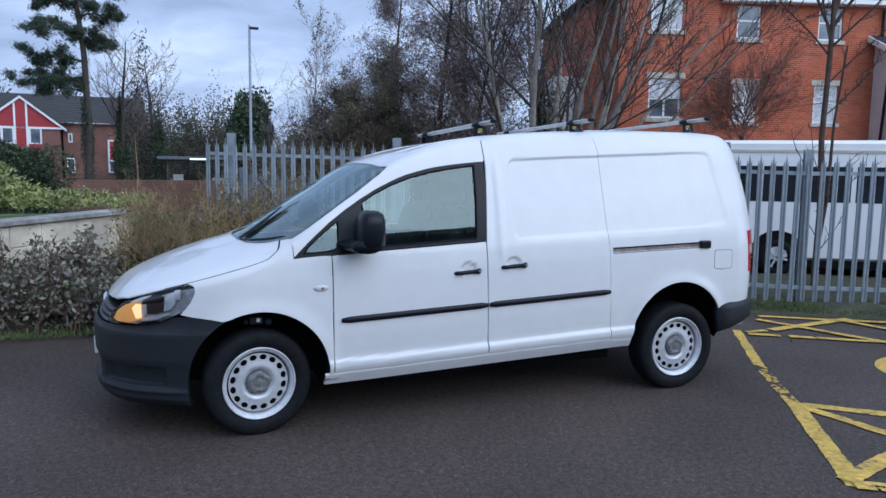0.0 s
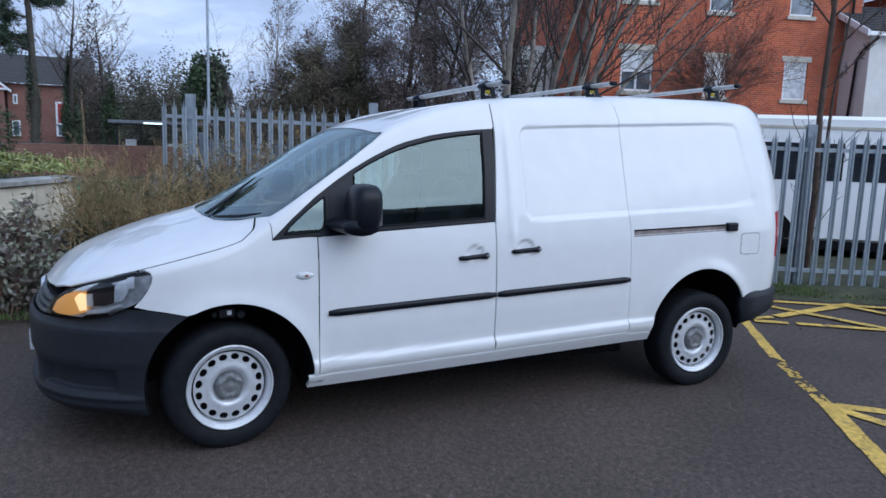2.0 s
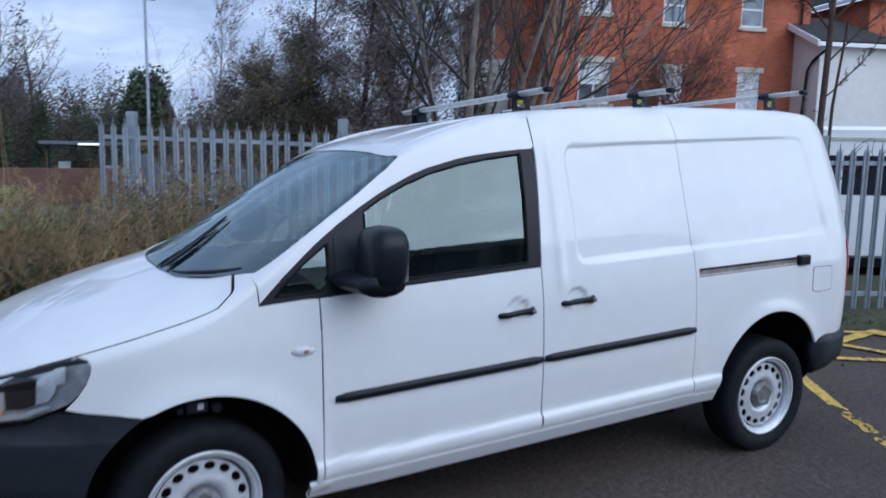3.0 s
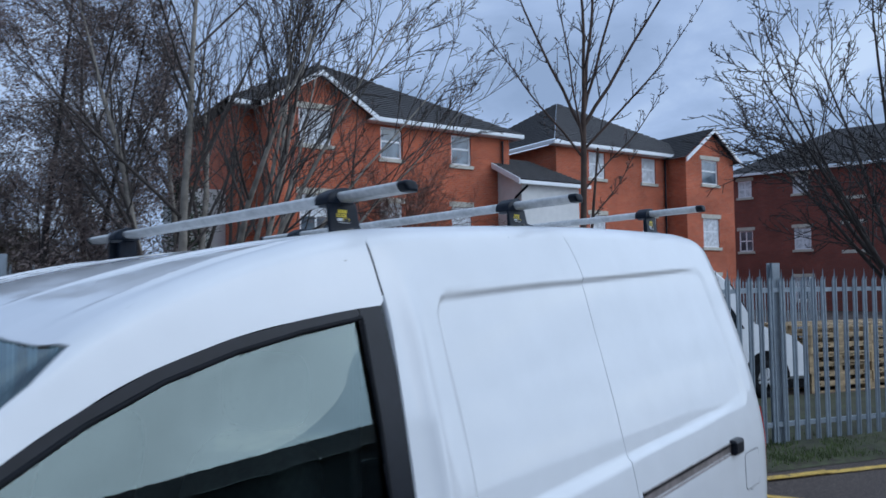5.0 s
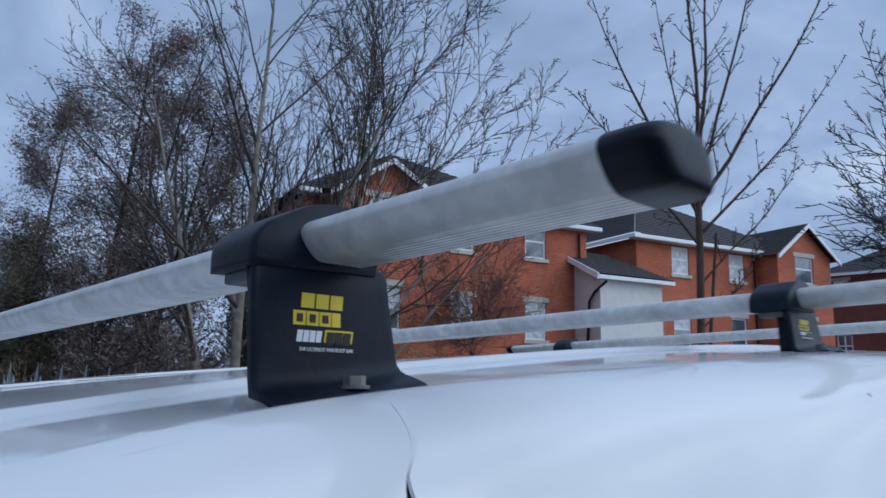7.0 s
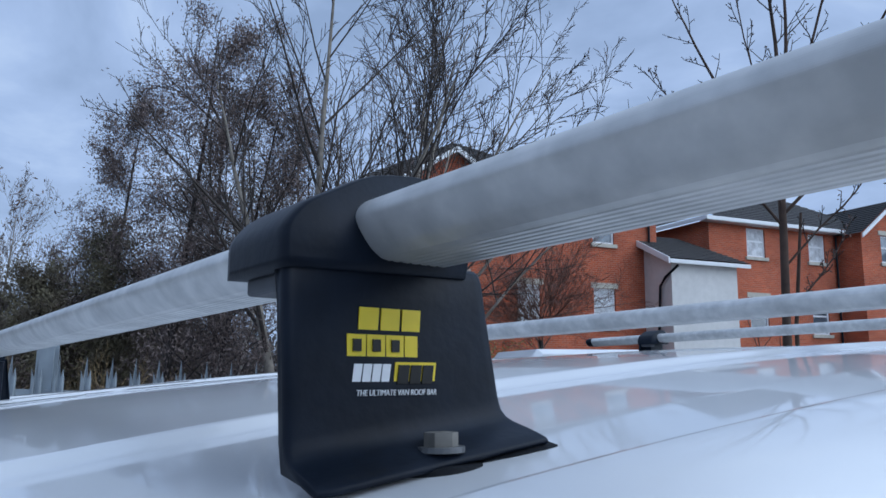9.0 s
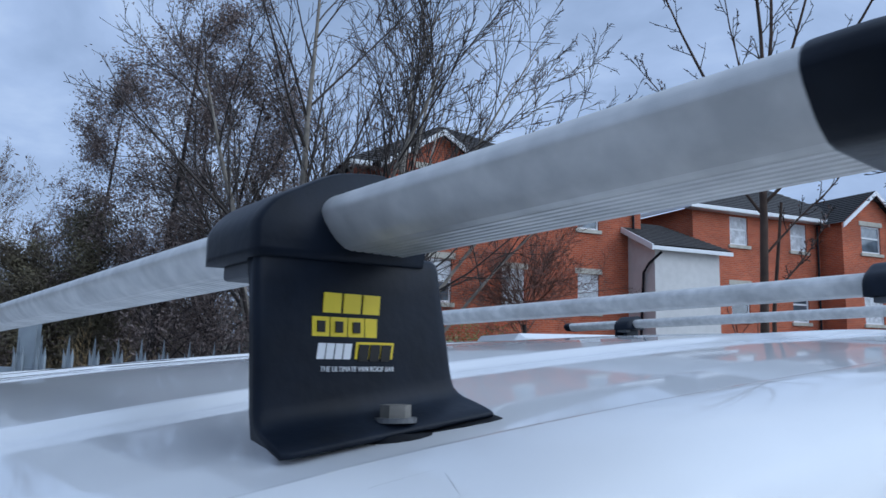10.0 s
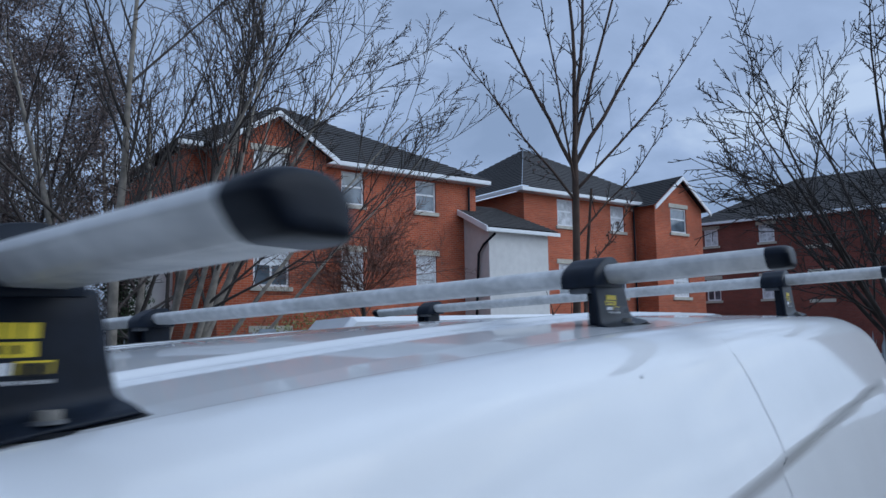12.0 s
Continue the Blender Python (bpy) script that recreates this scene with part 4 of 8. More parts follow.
bmesh.ops.transform(bm, matrix=Matrix.Translation(c + Vector((0.008, -0.008, 0))) @ Matrix.Diagonal((0.013, 0.007, 0.008, 1)), verts=bm.verts[:])
part("repeater_bulb", bm, M_AMBER, van, "dull amber bulb", True)


# mirrors, wipers
def superbox(c, h, e=3.0, seg=24, rows=14, shear=0.0):
    """A rounded block with half sizes h."""
    bm = bmesh.new()
    rings = []
    for i in range(1, rows):
        ph = -math.pi / 2 + math.pi * i / rows
        rr, zz = math.cos(ph), math.sin(ph)
        q = lambda v: math.copysign(abs(v) ** (2 / e), v)
        rings.append([Vector((c[0] + h[0] * q(rr) * q(math.cos(a)) + shear * h[2] * q(zz), c[1] + h[1] * q(rr) * q(math.sin(a)), c[2] + h[2] * q(zz))) for a in [2 * math.pi * k / seg for k in range(seg)]])
    return add_loft(bm, rings)


for flip in (False, True):
    m = part("door_mirror", superbox((0.640, -0.105, 1.222), (0.080, 0.118, 0.119), 3.4, shear=0.06), M_BLACKP, van, "black door mirror on its foot", True)
    rings = []
    for k in range(9):
        t = k / 8
        rings.append([Vector((0.606 + 0.088 * math.cos(a) * (1 + 0.15 * t) - 0.03 * t, -0.205 + 0.27 * t, 1.134 + 0.040 * math.sin(a) - 0.008 * t)) for a in [2 * math.pi * j / 12 for j in range(12)]])
    part("mirror_foot", loft(rings), M_BLACKP, m, "", True)
    part("mirror_glass", box(0.704, 0.716, -0.180, -0.030, 1.140, 1.300, 0.002), M_CHROME, m)
    if flip:
        m.matrix_basis = Matrix.Translation((0, 2 * MID, 0)) @ Matrix.Diagonal((1, -1, 1, 1))
sail = [(0.513, 1.106), (0.634, 1.111), (0.636, 1.374), (0.513, 1.292)]
skin_panel("sail_plate", sail, M_BUMPER, front_door, "dark grey corner plate", rim=0.0, lift=0.006, mirror=False)
for way in (((0.190, 0.150), (0.145, 0.205), (0.10, 0.263), (0.055, 0.335), (0.013, 0.408), (-0.02, 0.50)), ((-0.040, 0.600), (0.0, 0.622), (0.06, 0.650), (0.12, 0.678), (0.180, 0.705), (0.26, 0.745))):
    bm = bmesh.new()
    wx, wy = (curve_of([(i, p[c]) for i, p in enumerate(way)]) for c in (0, 1))
    pts = []
    for k in range(13):
        x, y = wx(5 * k / 12), wy(5 * k / 12)
        pts.append(whole_skin(x, s_at_y(x, y)) + Vector((-0.006, 0, 0.010)))
    add_tube(bm, pts, [0.004 + 0.0055 * math.sin(math.pi * k / 12) for k in range(13)], 6)
    blade = part("wiper", bm, M_BLACKP, van, "black wiper blade", True)


# wheels
def wheel(cx, cz, y0, flip=False):
    R = 0.318
    w = part("wheel", lathe([(0.03, 0.212), (0.004, 0.226), (-0.006, 0.262), (-0.002, 0.296), (0.008, 0.309), (0.026, R), (0.15, R), (0.175, 0.306), (0.19, 0.27), (0.19, 0.21), (0.06, 0.205)], y0, cx, cz, 64), M_RUBBER, van, "black tyre on a silver steel wheel", True)
    rim = part("rim", lathe([(0.012, 0.219), (0.001, 0.216), (0.002, 0.210), (0.010, 0.205), (0.014, 0.201), (0.013, 0.197), (0.020, 0.191), (0.048, 0.187), (0.075, 0.186)], y0, cx, cz, 64), M_STEEL, w, "silver steel rim", True)
    # ring with oval holes
    bm = bmesh.new()
    n, m = 16, 24
    for k in range(n):
        a0 = 2 * math.pi * (k + 0.5) / n
        ha = math.pi / n
        inn, out, edge2, lip = [], [], [], []
        for j in range(m):
            b = 2 * math.pi * j / m
            q = max(abs(math.cos(b)), abs(math.sin(b)))
            ca, cr = math.cos(b) / q, math.sin(b) / q
            def P(da, r, d):
                return bm.verts.new((cx + r * math.cos(a0 + da), y0 + d, cz + r * math.sin(a0 + da)))
            r = 0.153
            depth = lambda rr: 0.034 + (rr - 0.123) * 0.10
            rr1 = r + 0.025 * cr if cr > 0 else r + 0.030 * cr
            out.append(P(ha * ca, rr1, depth(rr1)))
            rr2 = r + 0.0165 * math.sin(b)
            inn.append(P(0.0215 * math.cos(b) / r, rr2, depth(rr2)))
            lip.append(P(0.0214 * math.cos(b) / r, rr2 - 0.0001 * math.sin(b), depth(rr2) + 0.0003))
            edge2.append(P(0.0210 * math.cos(b) / r, r + 0.0160 * math.sin(b), depth(r) + 0.006))
        for j in range(m):
            i = (j + 1) % m
            bm.faces.new((out[j], out[i], inn[i], inn[j]))
            bm.faces.new((lip[j], lip[i], edge2[i], edge2[j]))
    bmesh.ops.remove_doubles(bm, verts=bm.verts[:], dist=1e-5)
    bmesh.ops.recalc_face_normals(bm, faces=bm.faces[:])
    part("hole_ring", bm, M_STEEL, w, "", True)
    part("disc", lathe([(0.0343, 0.1255), (0.0322, 0.117), (0.0303, 0.108), (0.0308, 0.098), (0.036, 0.088), (0.046, 0.080), (0.050, 0.074)], y0, cx, cz, 48), M_STEEL, w, "", True)
    bm = bmesh.new()
    rings = []
    for d, r, w5 in ((0.052, 0.076, 0.0), (0.036, 0.070, 0.04), (0.026, 0.065, 0.10), (0.020, 0.060, 0.12), (0.017, 0.052, 0.12), (0.019, 0.040, 0.06), (0.024, 0.030, 0.0), (0.021, 0.022, 0.0), (0.020, 0.001, 0.0)):
        rings.append([Vector((cx + r * (1 + w5 * math.cos(5 * a)) * math.cos(a + 0.31), y0 + d, cz + r * (1 + w5 * math.cos(5 * a)) * math.sin(a + 0.31))) for a in [2 * math.pi * q / 50 for q in range(50)]])
    add_loft(bm, rings)
    bmesh.ops.recalc_face_normals(bm, faces=bm.faces[:])
    hub = part("hub", bm, M_HUB, w, "scuffed grey five-lobed hub cover", True)
    for k in range(5):
        a = radians(72 * k) + 0.31
        part("bolt", lathe([(0.0, 0.001), (0.0, 0.009), (0.006, 0.010)], y0 + 0.016, cx + 0.053 * math.cos(a), cz + 0.053 * math.sin(a), 6), M_HUB, hub)
    part("paint_dot", lathe([(-0.0035, 0.001), (-0.0035, 0.0045), (0.0, 0.005)], y0, cx - 0.262, cz - 0.04, 8), M_UPVC, w, "small white paint dot")
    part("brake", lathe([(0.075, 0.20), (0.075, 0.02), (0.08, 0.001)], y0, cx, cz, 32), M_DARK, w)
    if flip:
        w.matrix_basis = Matrix.Translation((0, 2 * MID, 0)) @ Matrix.Diagonal((1, -1, 1, 1))
    return w


for cx in (0.0, 3.006):
    for flip in (False, True):
        w = wheel(cx, 0.311, 0.036, flip)
        if cx == 0.0:
            # the front wheels are steered a little
            pivot = Matrix.Translation((cx, 0.14 if not flip else 2 * MID - 0.14, 0))
            w.matrix_basis = pivot @ Matrix.Rotation(radians(8), 4, "Z") @ pivot.inverted() @ w.matrix_basis
# wheel housings and arch lips
for c in (ARCH_F, ARCH_R):
    for flip in (False, True):
        rings = []
        lo, hi = (-8, 188)
        if c is ARCH_F:
            lo, hi = (-10, 190)
        for k in range(29):
            a = radians(lo + (hi - lo) * k / 28)
            x, z = c[0] + (c[2] + 0.004) * math.cos(a), c[1] + (c[2] + 0.004) * math.sin(a)
            y = max(0.0, flank_y(x, z)) + 0.02
            rings.append([Vector((x, y, z)), Vector((x, y + 0.05, z + 0.01)), Vector((x, 0.36, z)), Vector((c[0] + 0.2 * math.cos(a), 0.37, c[1] + 0.2 * math.sin(a)))])
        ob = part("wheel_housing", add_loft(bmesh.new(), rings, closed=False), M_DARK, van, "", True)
        if flip:
            ob.matrix_basis = Matrix.Translation((0, 2 * MID, 0)) @ Matrix.Diagonal((1, -1, 1, 1))
bm = box(-0.035, 0.045, 0.10, 0.13, 0.655, 0.702, 0.008)
for bx0, bz0, br in ((0.075, 0.668, 0.022), (-0.055, 0.672, 0.014)):
    ball = lathe([(0.0, 0.001), (0.0, br * 0.7), (0.006, br), (0.03, br)], 0.10, bx0, bz0, 16)
    me = bpy.data.meshes.new("strut_top")
    ball.to_mesh(me)
    bm.from_mesh(me)
bracket = part("strut_bracket", bm, M_BUMPER, van, "dull metal bracket in the wheel housing")
part("tag", box(0.005, 0.026, 0.095, 0.10, 0.672, 0.694, 0.001), M_UPVC, bracket, "small white tag")

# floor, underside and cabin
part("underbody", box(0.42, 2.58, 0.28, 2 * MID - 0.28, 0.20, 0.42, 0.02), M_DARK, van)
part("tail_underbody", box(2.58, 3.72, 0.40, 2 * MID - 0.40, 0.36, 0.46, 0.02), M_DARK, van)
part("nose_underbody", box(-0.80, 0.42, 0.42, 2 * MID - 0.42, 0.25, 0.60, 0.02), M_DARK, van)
M_TRIM = mat("dark_cabin_trim", (0.03, 0.031, 0.033), 0.7, 0, 0.2, 20)
M_CLOTH = mat("seat_cloth", (0.045, 0.047, 0.05), 0.9, 0, 0.2, 60)
M_BULK = mat("grey_bulkhead", (0.28, 0.29, 0.30), 0.7, 0, 0.06, 5)
part("bulkhead", box(1.50, 1.53, 0.28, 2 * MID - 0.28, 0.42, 1.74, 0.01), M_BULK, van, "plain grey load bulkhead")
part("dashboard", superbox((0.32, MID, 0.97), (0.26, 0.70, 0.11), 4), M_TRIM, van, "", True)
part("door_card", box(0.50, 1.42, 0.06, 0.09, 0.45, 1.085, 0.01), M_TRIM, front_door)
for y in (0.50, 1.29):
    seat = part("seat", superbox((1.08, y, 0.70), (0.25, 0.23, 0.10), 4), M_CLOTH, van, "dark cloth seat", True)
    part("seat_back", superbox((1.33, y, 1.02), (0.08, 0.22, 0.32), 4, shear=0.25), M_CLOTH, seat, "", True)
    part("headrest", superbox((1.42, y, 1.44), (0.05, 0.13, 0.09), 4), M_CLOTH, seat, "", True)
bm = bmesh.new()
ring_pts = [Vector((0.62 + 0.07 * math.sin(a), 1.29 + 0.18 * math.cos(a), 1.10 + 0.17 * math.sin(a))) for a in [2 * math.pi * k / 24 for k in range(25)]]
add_tube(bm, ring_pts, 0.014, 6, False)
part("steering_wheel", bm, M_TRIM, van, "", True)


# ---- roof bars ----
M_LBL_Y = mat("yellow_print", (0.80, 0.60, 0.03), 0.5, 0, 0.06, 60)
M_LBL_W = mat("white_print", (0.78, 0.79, 0.80), 0.5, 0, 0.04, 60)
M_LBL_K = mat("black_print", (0.008, 0.008, 0.008), 0.35, 0, 0.1, 60)


def flat(pts, y):
    """A thin plate from an outline in (x, z), facing -y."""
    bm = bmesh.new()
    a = [bm.verts.new((x, y, z)) for x, z in pts]
    b = [bm.verts.new((x, y + 0.0006, z)) for x, z in pts]
    bm.faces.new(a)
    for i in range(len(pts)):
        j = (i + 1) % len(pts)
        bm.faces.new((a[i], b[i], b[j], a[j]))
    bmesh.ops.recalc_face_normals(bm, faces=bm.faces[:])
    return bm


def lettering(name, words, size, x, y, z, width, material, parent, slant=0.0):
    cu = bpy.data.curves.new(name, "FONT")
    cu.body, cu.size, cu.shear = words, size, slant
    cu.extrude = 0.0002
    tmp = new("tmp_text", cu)
    deps = bpy.context.evaluated_depsgraph_get()
    me = bpy.data.meshes.new_from_object(tmp.evaluated_get(deps))
    bpy.data.objects.remove(tmp)
    w = max(v.co.x for v in me.vertices) - min(v.co.x for v in me.vertices)
    ob = part(name, me, material, parent)
    ob.matrix_basis = Matrix.Translation((x, y, z)) @ Matrix.Rotation(radians(90), 4, "X") @ Matrix.Diagonal((width / w, 1, 1, 1))
    return ob


# the body leans towards its far side
seen = set()
for ob in van.children_recursive:
    if ob.type != "MESH" or (ob.data.name in seen and ob.data.users == 1):
        continue
    if ob.data.users > 1:
        ob.data = ob.data.copy()
    seen.add(ob.data.name)
    m = Matrix()
    q = ob
    while q is not van:
        m = q.matrix_basis @ m
        q = q.parent
    for v in ob.data.vertices:
        w = m @ v.co
        if w.y > 0.35 and w.z > 0.95:
            v.co.z -= 0.027 * (w.y - 0.35) * step(0.95, 1.5, w.z)


def roof_bar(bar_x, z_roof, z_top):
    """One bar: x across its chord; the feet stand on the roof at y 0.35 and 1.44."""
    t = thing("roof_bar", (bar_x, 0.35, z_roof), 0, "silver aluminium roof bar on black feet, across the van roof", "roof bar", "bars across the van roof")
    top = z_top - z_roof - 0.0115
    bot = top - 0.0255
    # section: a blunt nose, a sloping front face and a narrow grooved underside
    front = [(-0.0120, 0.0), (-0.0158, 0.0009), (-0.0202, 0.0044), (-0.0242, 0.0098), (-0.0266, 0.0140), (-0.0276, 0.0174), (-0.0268, 0.0206), (-0.0228, 0.0250), (-0.0125, 0.0285), (-0.0010, 0.0290), (0.0080, 0.0272), (0.0150, 0.0212), (0.0182, 0.0135), (0.0186, 0.0060), (0.0176, 0.0014), (0.0150, 0.0)]
    px, pz = (curve_of([(i, p[c]) for i, p in enumerate(front[1:-1])]) for c in (0, 1))
    front = front[:1] + [(px(i / 5), pz(i / 5)) for i in range(66)] + front[-1:]
    ribs = []
    for q in range(6):
        x = 0.0125 - 0.0045 * q
        ribs += [(x, 0.0), (x - 0.0007, 0.0005), (x - 0.0015, 0.0005), (x - 0.0022, 0.0)]
    ya, yb = -0.202, 1.292
    part("bar", loft([[Vector((x, y, bot + 0.88 * z)) for x, z in front + ribs] for y in (ya, yb)]), M_ALU, t, "dull silver extrusion")
    mx, mz = -0.004, (bot + top) / 2
    for sgn, y0 in ((-1, ya), (1, yb)):
        rings = []
        for dy, k in ((-0.001, 1.00), (-0.001, 1.035), (0.0, 1.045), (0.012, 1.045), (0.016, 1.03), (0.0195, 0.99), (0.0220, 0.93), (0.0237, 0.84), (0.0245, 0.70), (0.0248, 0.4)):
            rings.append([Vector((mx + (x - mx) * k, y0 + sgn * dy, bot + 0.0127 + (0.88 * z - 0.0127) * k)) for x, z in front])
        part("end_cap", loft(rings), M_FOOT, t, "black plastic end cap", True)
    for sgn, y0 in ((-1, 0.0), (1, 1.09)):
        s = -sgn
        # folded plate: an upright face that bends out into a flange, lower towards the front
        rings = []
        for u in (0.0, 0.002, 0.008, 0.02, 0.036, 0.06, 0.15, 0.3, 0.45, 0.6, 0.75, 0.88, 0.94, 0.97, 0.99, 0.998, 1.0):
            zf = -0.0062 + 0.0112 * u
            a = min(1.0, u / 0.035)
            b = min(1.0, (1 - u) / 0.03)
            e = 0.003 * (1 - math.sqrt(1 - (1 - a) ** 2)) + 0.003 * (1 - math.sqrt(1 - (1 - b) ** 2))
            front_edge = 0.0275 - 0.002 * (1 - a)
            prof = [(0.0035 + e, bot), (0.001 + e, bot + 0.001), (-0.0018 + e, bot - 0.001), (-0.003 + e, bot * 0.93), (-0.0035 + e, bot * 0.75), (-0.0048 + e, bot * 0.45), (-0.0057 + e, bot * 0.25), (-0.0060 + e, zf + 0.010), (-0.0066 + 0.9 * e, zf + 0.006), (-0.0080 + 0.7 * e, zf + 0.003), (-0.0105 + 0.4 * e, zf + 0.0012), (-0.0150, zf - 0.0006), (-0.0215, zf - 0.0027), (-front_edge + 0.001, zf - 0.0046), (-front_edge, zf - 0.0056), (-front_edge + 0.0006, zf - 0.0072), (-0.015, zf - 0.0040), (-0.0050 + e, zf - 0.0015), (-0.0028 + e, zf + 0.008), (-0.0012 + e, bot * 0.45), (0.0000 + e, bot * 0.75)]
            ring = []
            for o, z in prof:
                q = max(0.0, min(1.0, z / bot))
                lo, hi = -0.0540 - 0.0012 * q, 0.0488 - 0.0028 * step(-0.002, 0.008, z - zf) - 0.0080 * q
                ring.append(Vector((lo + (hi - lo) * u, y0 + s * o, z)))
            rings.append(ring)
        foot = part("foot", loft(rings), M_FOOT, t, "black folded plate foot with a sticker", True)
        ya2, yb2 = sorted((y0 + s * 0.003, y0 + s * 0.022))
        part("back_block", box(-0.030, 0.032, ya2, yb2, -0.004, bot, 0.003), M_FOOT, foot)
        # thin rubber sheet and a round pad between flange and roof
        rings = []
        for x, reach in ((0.006, 0.022), (0.016, 0.027), (0.030, 0.0295), (0.044, 0.0305), (0.0515, 0.0300), (0.0535, 0.0285)):
            z = -0.0062 + 0.0112 * (x + 0.054) / 0.103
            rings.append([Vector((x, y0 - s * reach, z - 0.0082)), Vector((x, y0 - s * 0.004, z - 0.0030)), Vector((x, y0 - s * 0.004, z - 0.0052)), Vector((x, y0 - s * (reach - 0.0006), z - 0.0098))])
        part("rubber_sheet", loft(rings), M_RUBBER, foot, "thin black rubber sheet")
        rings = []
        for r, z in ((0.0190, -0.0070), (0.0215, -0.0078), (0.0222, -0.0100), (0.0220, -0.0150), (0.0200, -0.0165)):
            rings.append([Vector((0.004 + r * math.cos(q), y0 - s * 0.010 + r * math.sin(q), z)) for q in [2 * math.pi * i / 28 for i in range(28)]])
        part("pad", loft(rings), M_RUBBER, foot, "round black rubber pad", True)
        # hex bolt on the flange
        bm = bmesh.new()
        bmesh.ops.create_cone(bm, cap_ends=True, segments=6, radius1=0.0064, radius2=0.0064, depth=0.0065)
        bmesh.ops.transform(bm, matrix=Matrix.Translation((0.002, y0 - s * 0.0180, 0.0008)), verts=bm.verts[:])
        bolt = part("bolt", bm, M_BOLT, foot, "dull hex bolt")
        bm = bmesh.new()
        bmesh.ops.create_cone(bm, cap_ends=True, segments=20, radius1=0.0088, radius2=0.0088, depth=0.002)
        bmesh.ops.transform(bm, matrix=Matrix.Translation((0.002, y0 - s * 0.0180, -0.0020)), verts=bm.verts[:])
        part("washer", bm, M_HUB, bolt)
        # clamp that wraps over the bar
        wrap = [(-0.060, bot - 0.006), (-0.060, bot + 0.006), (-0.053, bot + 0.017), (-0.038, top - 0.000), (-0.018, top + 0.0085), (0.004, top + 0.011), (0.022, top + 0.004), (0.034, bot + 0.018), (0.037, bot + 0.008), (0.034, bot - 0.004)]
        fx, fz = (curve_of([(i, p[c]) for i, p in enumerate(wrap)]) for c in (0, 1))
        fine = [(fx(9 * i / 30), fz(9 * i / 30)) for i in range(31)]
        rings = []
        for y, k in ((0.0012, 0.955), (0.0020, 0.975), (0.0038, 0.992), (0.007, 1.0), (0.046, 1.0), (0.050, 0.985)):
            rings.append([Vector((x * k * (0.945 if x < 0 else 0.82), y0 + s * (y - 0.006), mz + (z - mz) * k)) for x, z in fine])
        part("clamp", loft(rings), M_FOOT, t, "black plastic clamp", True)
        ya2, yb2 = sorted((y0 + s * 0.004, y0 + s * 0.036))
        part("rubber_lip", box(-0.0515, -0.030, ya2, yb2, bot - 0.0125, bot - 0.0055, 0.0015), M_LIP, foot, "grey rubber under the clamp")
        # sticker: coloured blocks, as the brand marks are left unlettered
        if sgn < 0:
            face = y0 - 0.0061
            zt = bot * 0.95
            def blk(name, x0, x1, z0, z1, m, slant=0.0, dy=0.0):
                x0, x1, z0, z1 = x0 - 0.006, x1 - 0.006, z0 - 0.0075, z1 - 0.0075
                yy = face + 0.0030 * min(1, max(0, (z0 + z1) / 2 / zt)) - dy
                part(name, flat([(x0, z0), (x1, z0), (x1 + slant, z1), (x0 + slant, z1)], yy - 0.0004), m, foot)
            k = zt / 0.066
            for q in range(3):
                a = -0.0195 + 0.0098 * q
                blk("yellow_mark", a, a + 0.0086, 0.0500 * k, 0.0585 * k, M_LBL_Y, 0.0006)
            for q in range(4):
                a = -0.0245 + 0.0086 * q
                w = 0.0080 if q < 3 else 0.0060
                blk("yellow_block", a, a + w, 0.0400 * k, 0.0482 * k, M_LBL_Y)
                if q < 3:
                    blk("inner_block", a + 0.0022, a + 0.0058, 0.0418 * k, 0.0464 * k, M_LBL_K, 0, 0.0006)
            for q in range(4):
                a = -0.0228 + 0.0042 * q
                blk("white_block", a, a + 0.0036, 0.0292 * k, 0.0372 * k, M_LBL_W, 0.0012)
            blk("yellow_field", -0.0045, 0.0150, 0.0288 * k, 0.0380 * k, M_LBL_Y, 0.0012)
            for q in range(3):
                a = -0.0030 + 0.0058 * q
                blk("dark_block", a, a + 0.0050, 0.0298 * k, 0.0369 * k, M_LBL_K, 0.0010, 0.0006)
            lettering("slogan", "THE ULTIMATE VAN ROOF BAR", 0.0030, -0.0272, face + 0.0002, 0.0255 * k - 0.0075, 0.0365, M_LBL_W, foot, 0.2)
    # the van leans a little to its far side
    t.matrix_basis = t.matrix_basis @ Matrix.Rotation(-LEAN, 4, "X")
    return t


LEAN = 0.032
M_FOOT = mat("satin_black_coating", (0.0070, 0.0110, 0.0190), 0.42, 0.0, 0.2, 25, bump=0.03, bscale=200, var2=0.2, scale2=60, spec=0.15)
M_LIP = mat("grey_rubber", (0.075, 0.080, 0.090), 0.6, 0, 0.2, 40)
roof_bar(1.544, 1.812, 1.917)
roof_bar(2.275, 1.864, 1.951)
roof_bar(3.256, 1.884, 1.990)

# fine scratches on the rear quarter
for x0, x1, z in ((3.315, 3.425, 1.0165), (3.307, 3.349, 0.877)):
    rings = []
    for k in range(9):
        x, w = x0 + (x1 - x0) * k / 8, 0.0011 * math.sin(math.pi * (k + 0.5) / 9)
        y = flank_y(x, z)
        rings.append([Vector((x, y + o, z + 0.002 * math.sin(k) + dz)) for o, dz in ((-0.0006, -w), (-0.0006, w), (0.002, w), (0.002, -w))])
    part("scratch", loft(rings), M_BUMPER, van, "thin dark scratch in the paint")

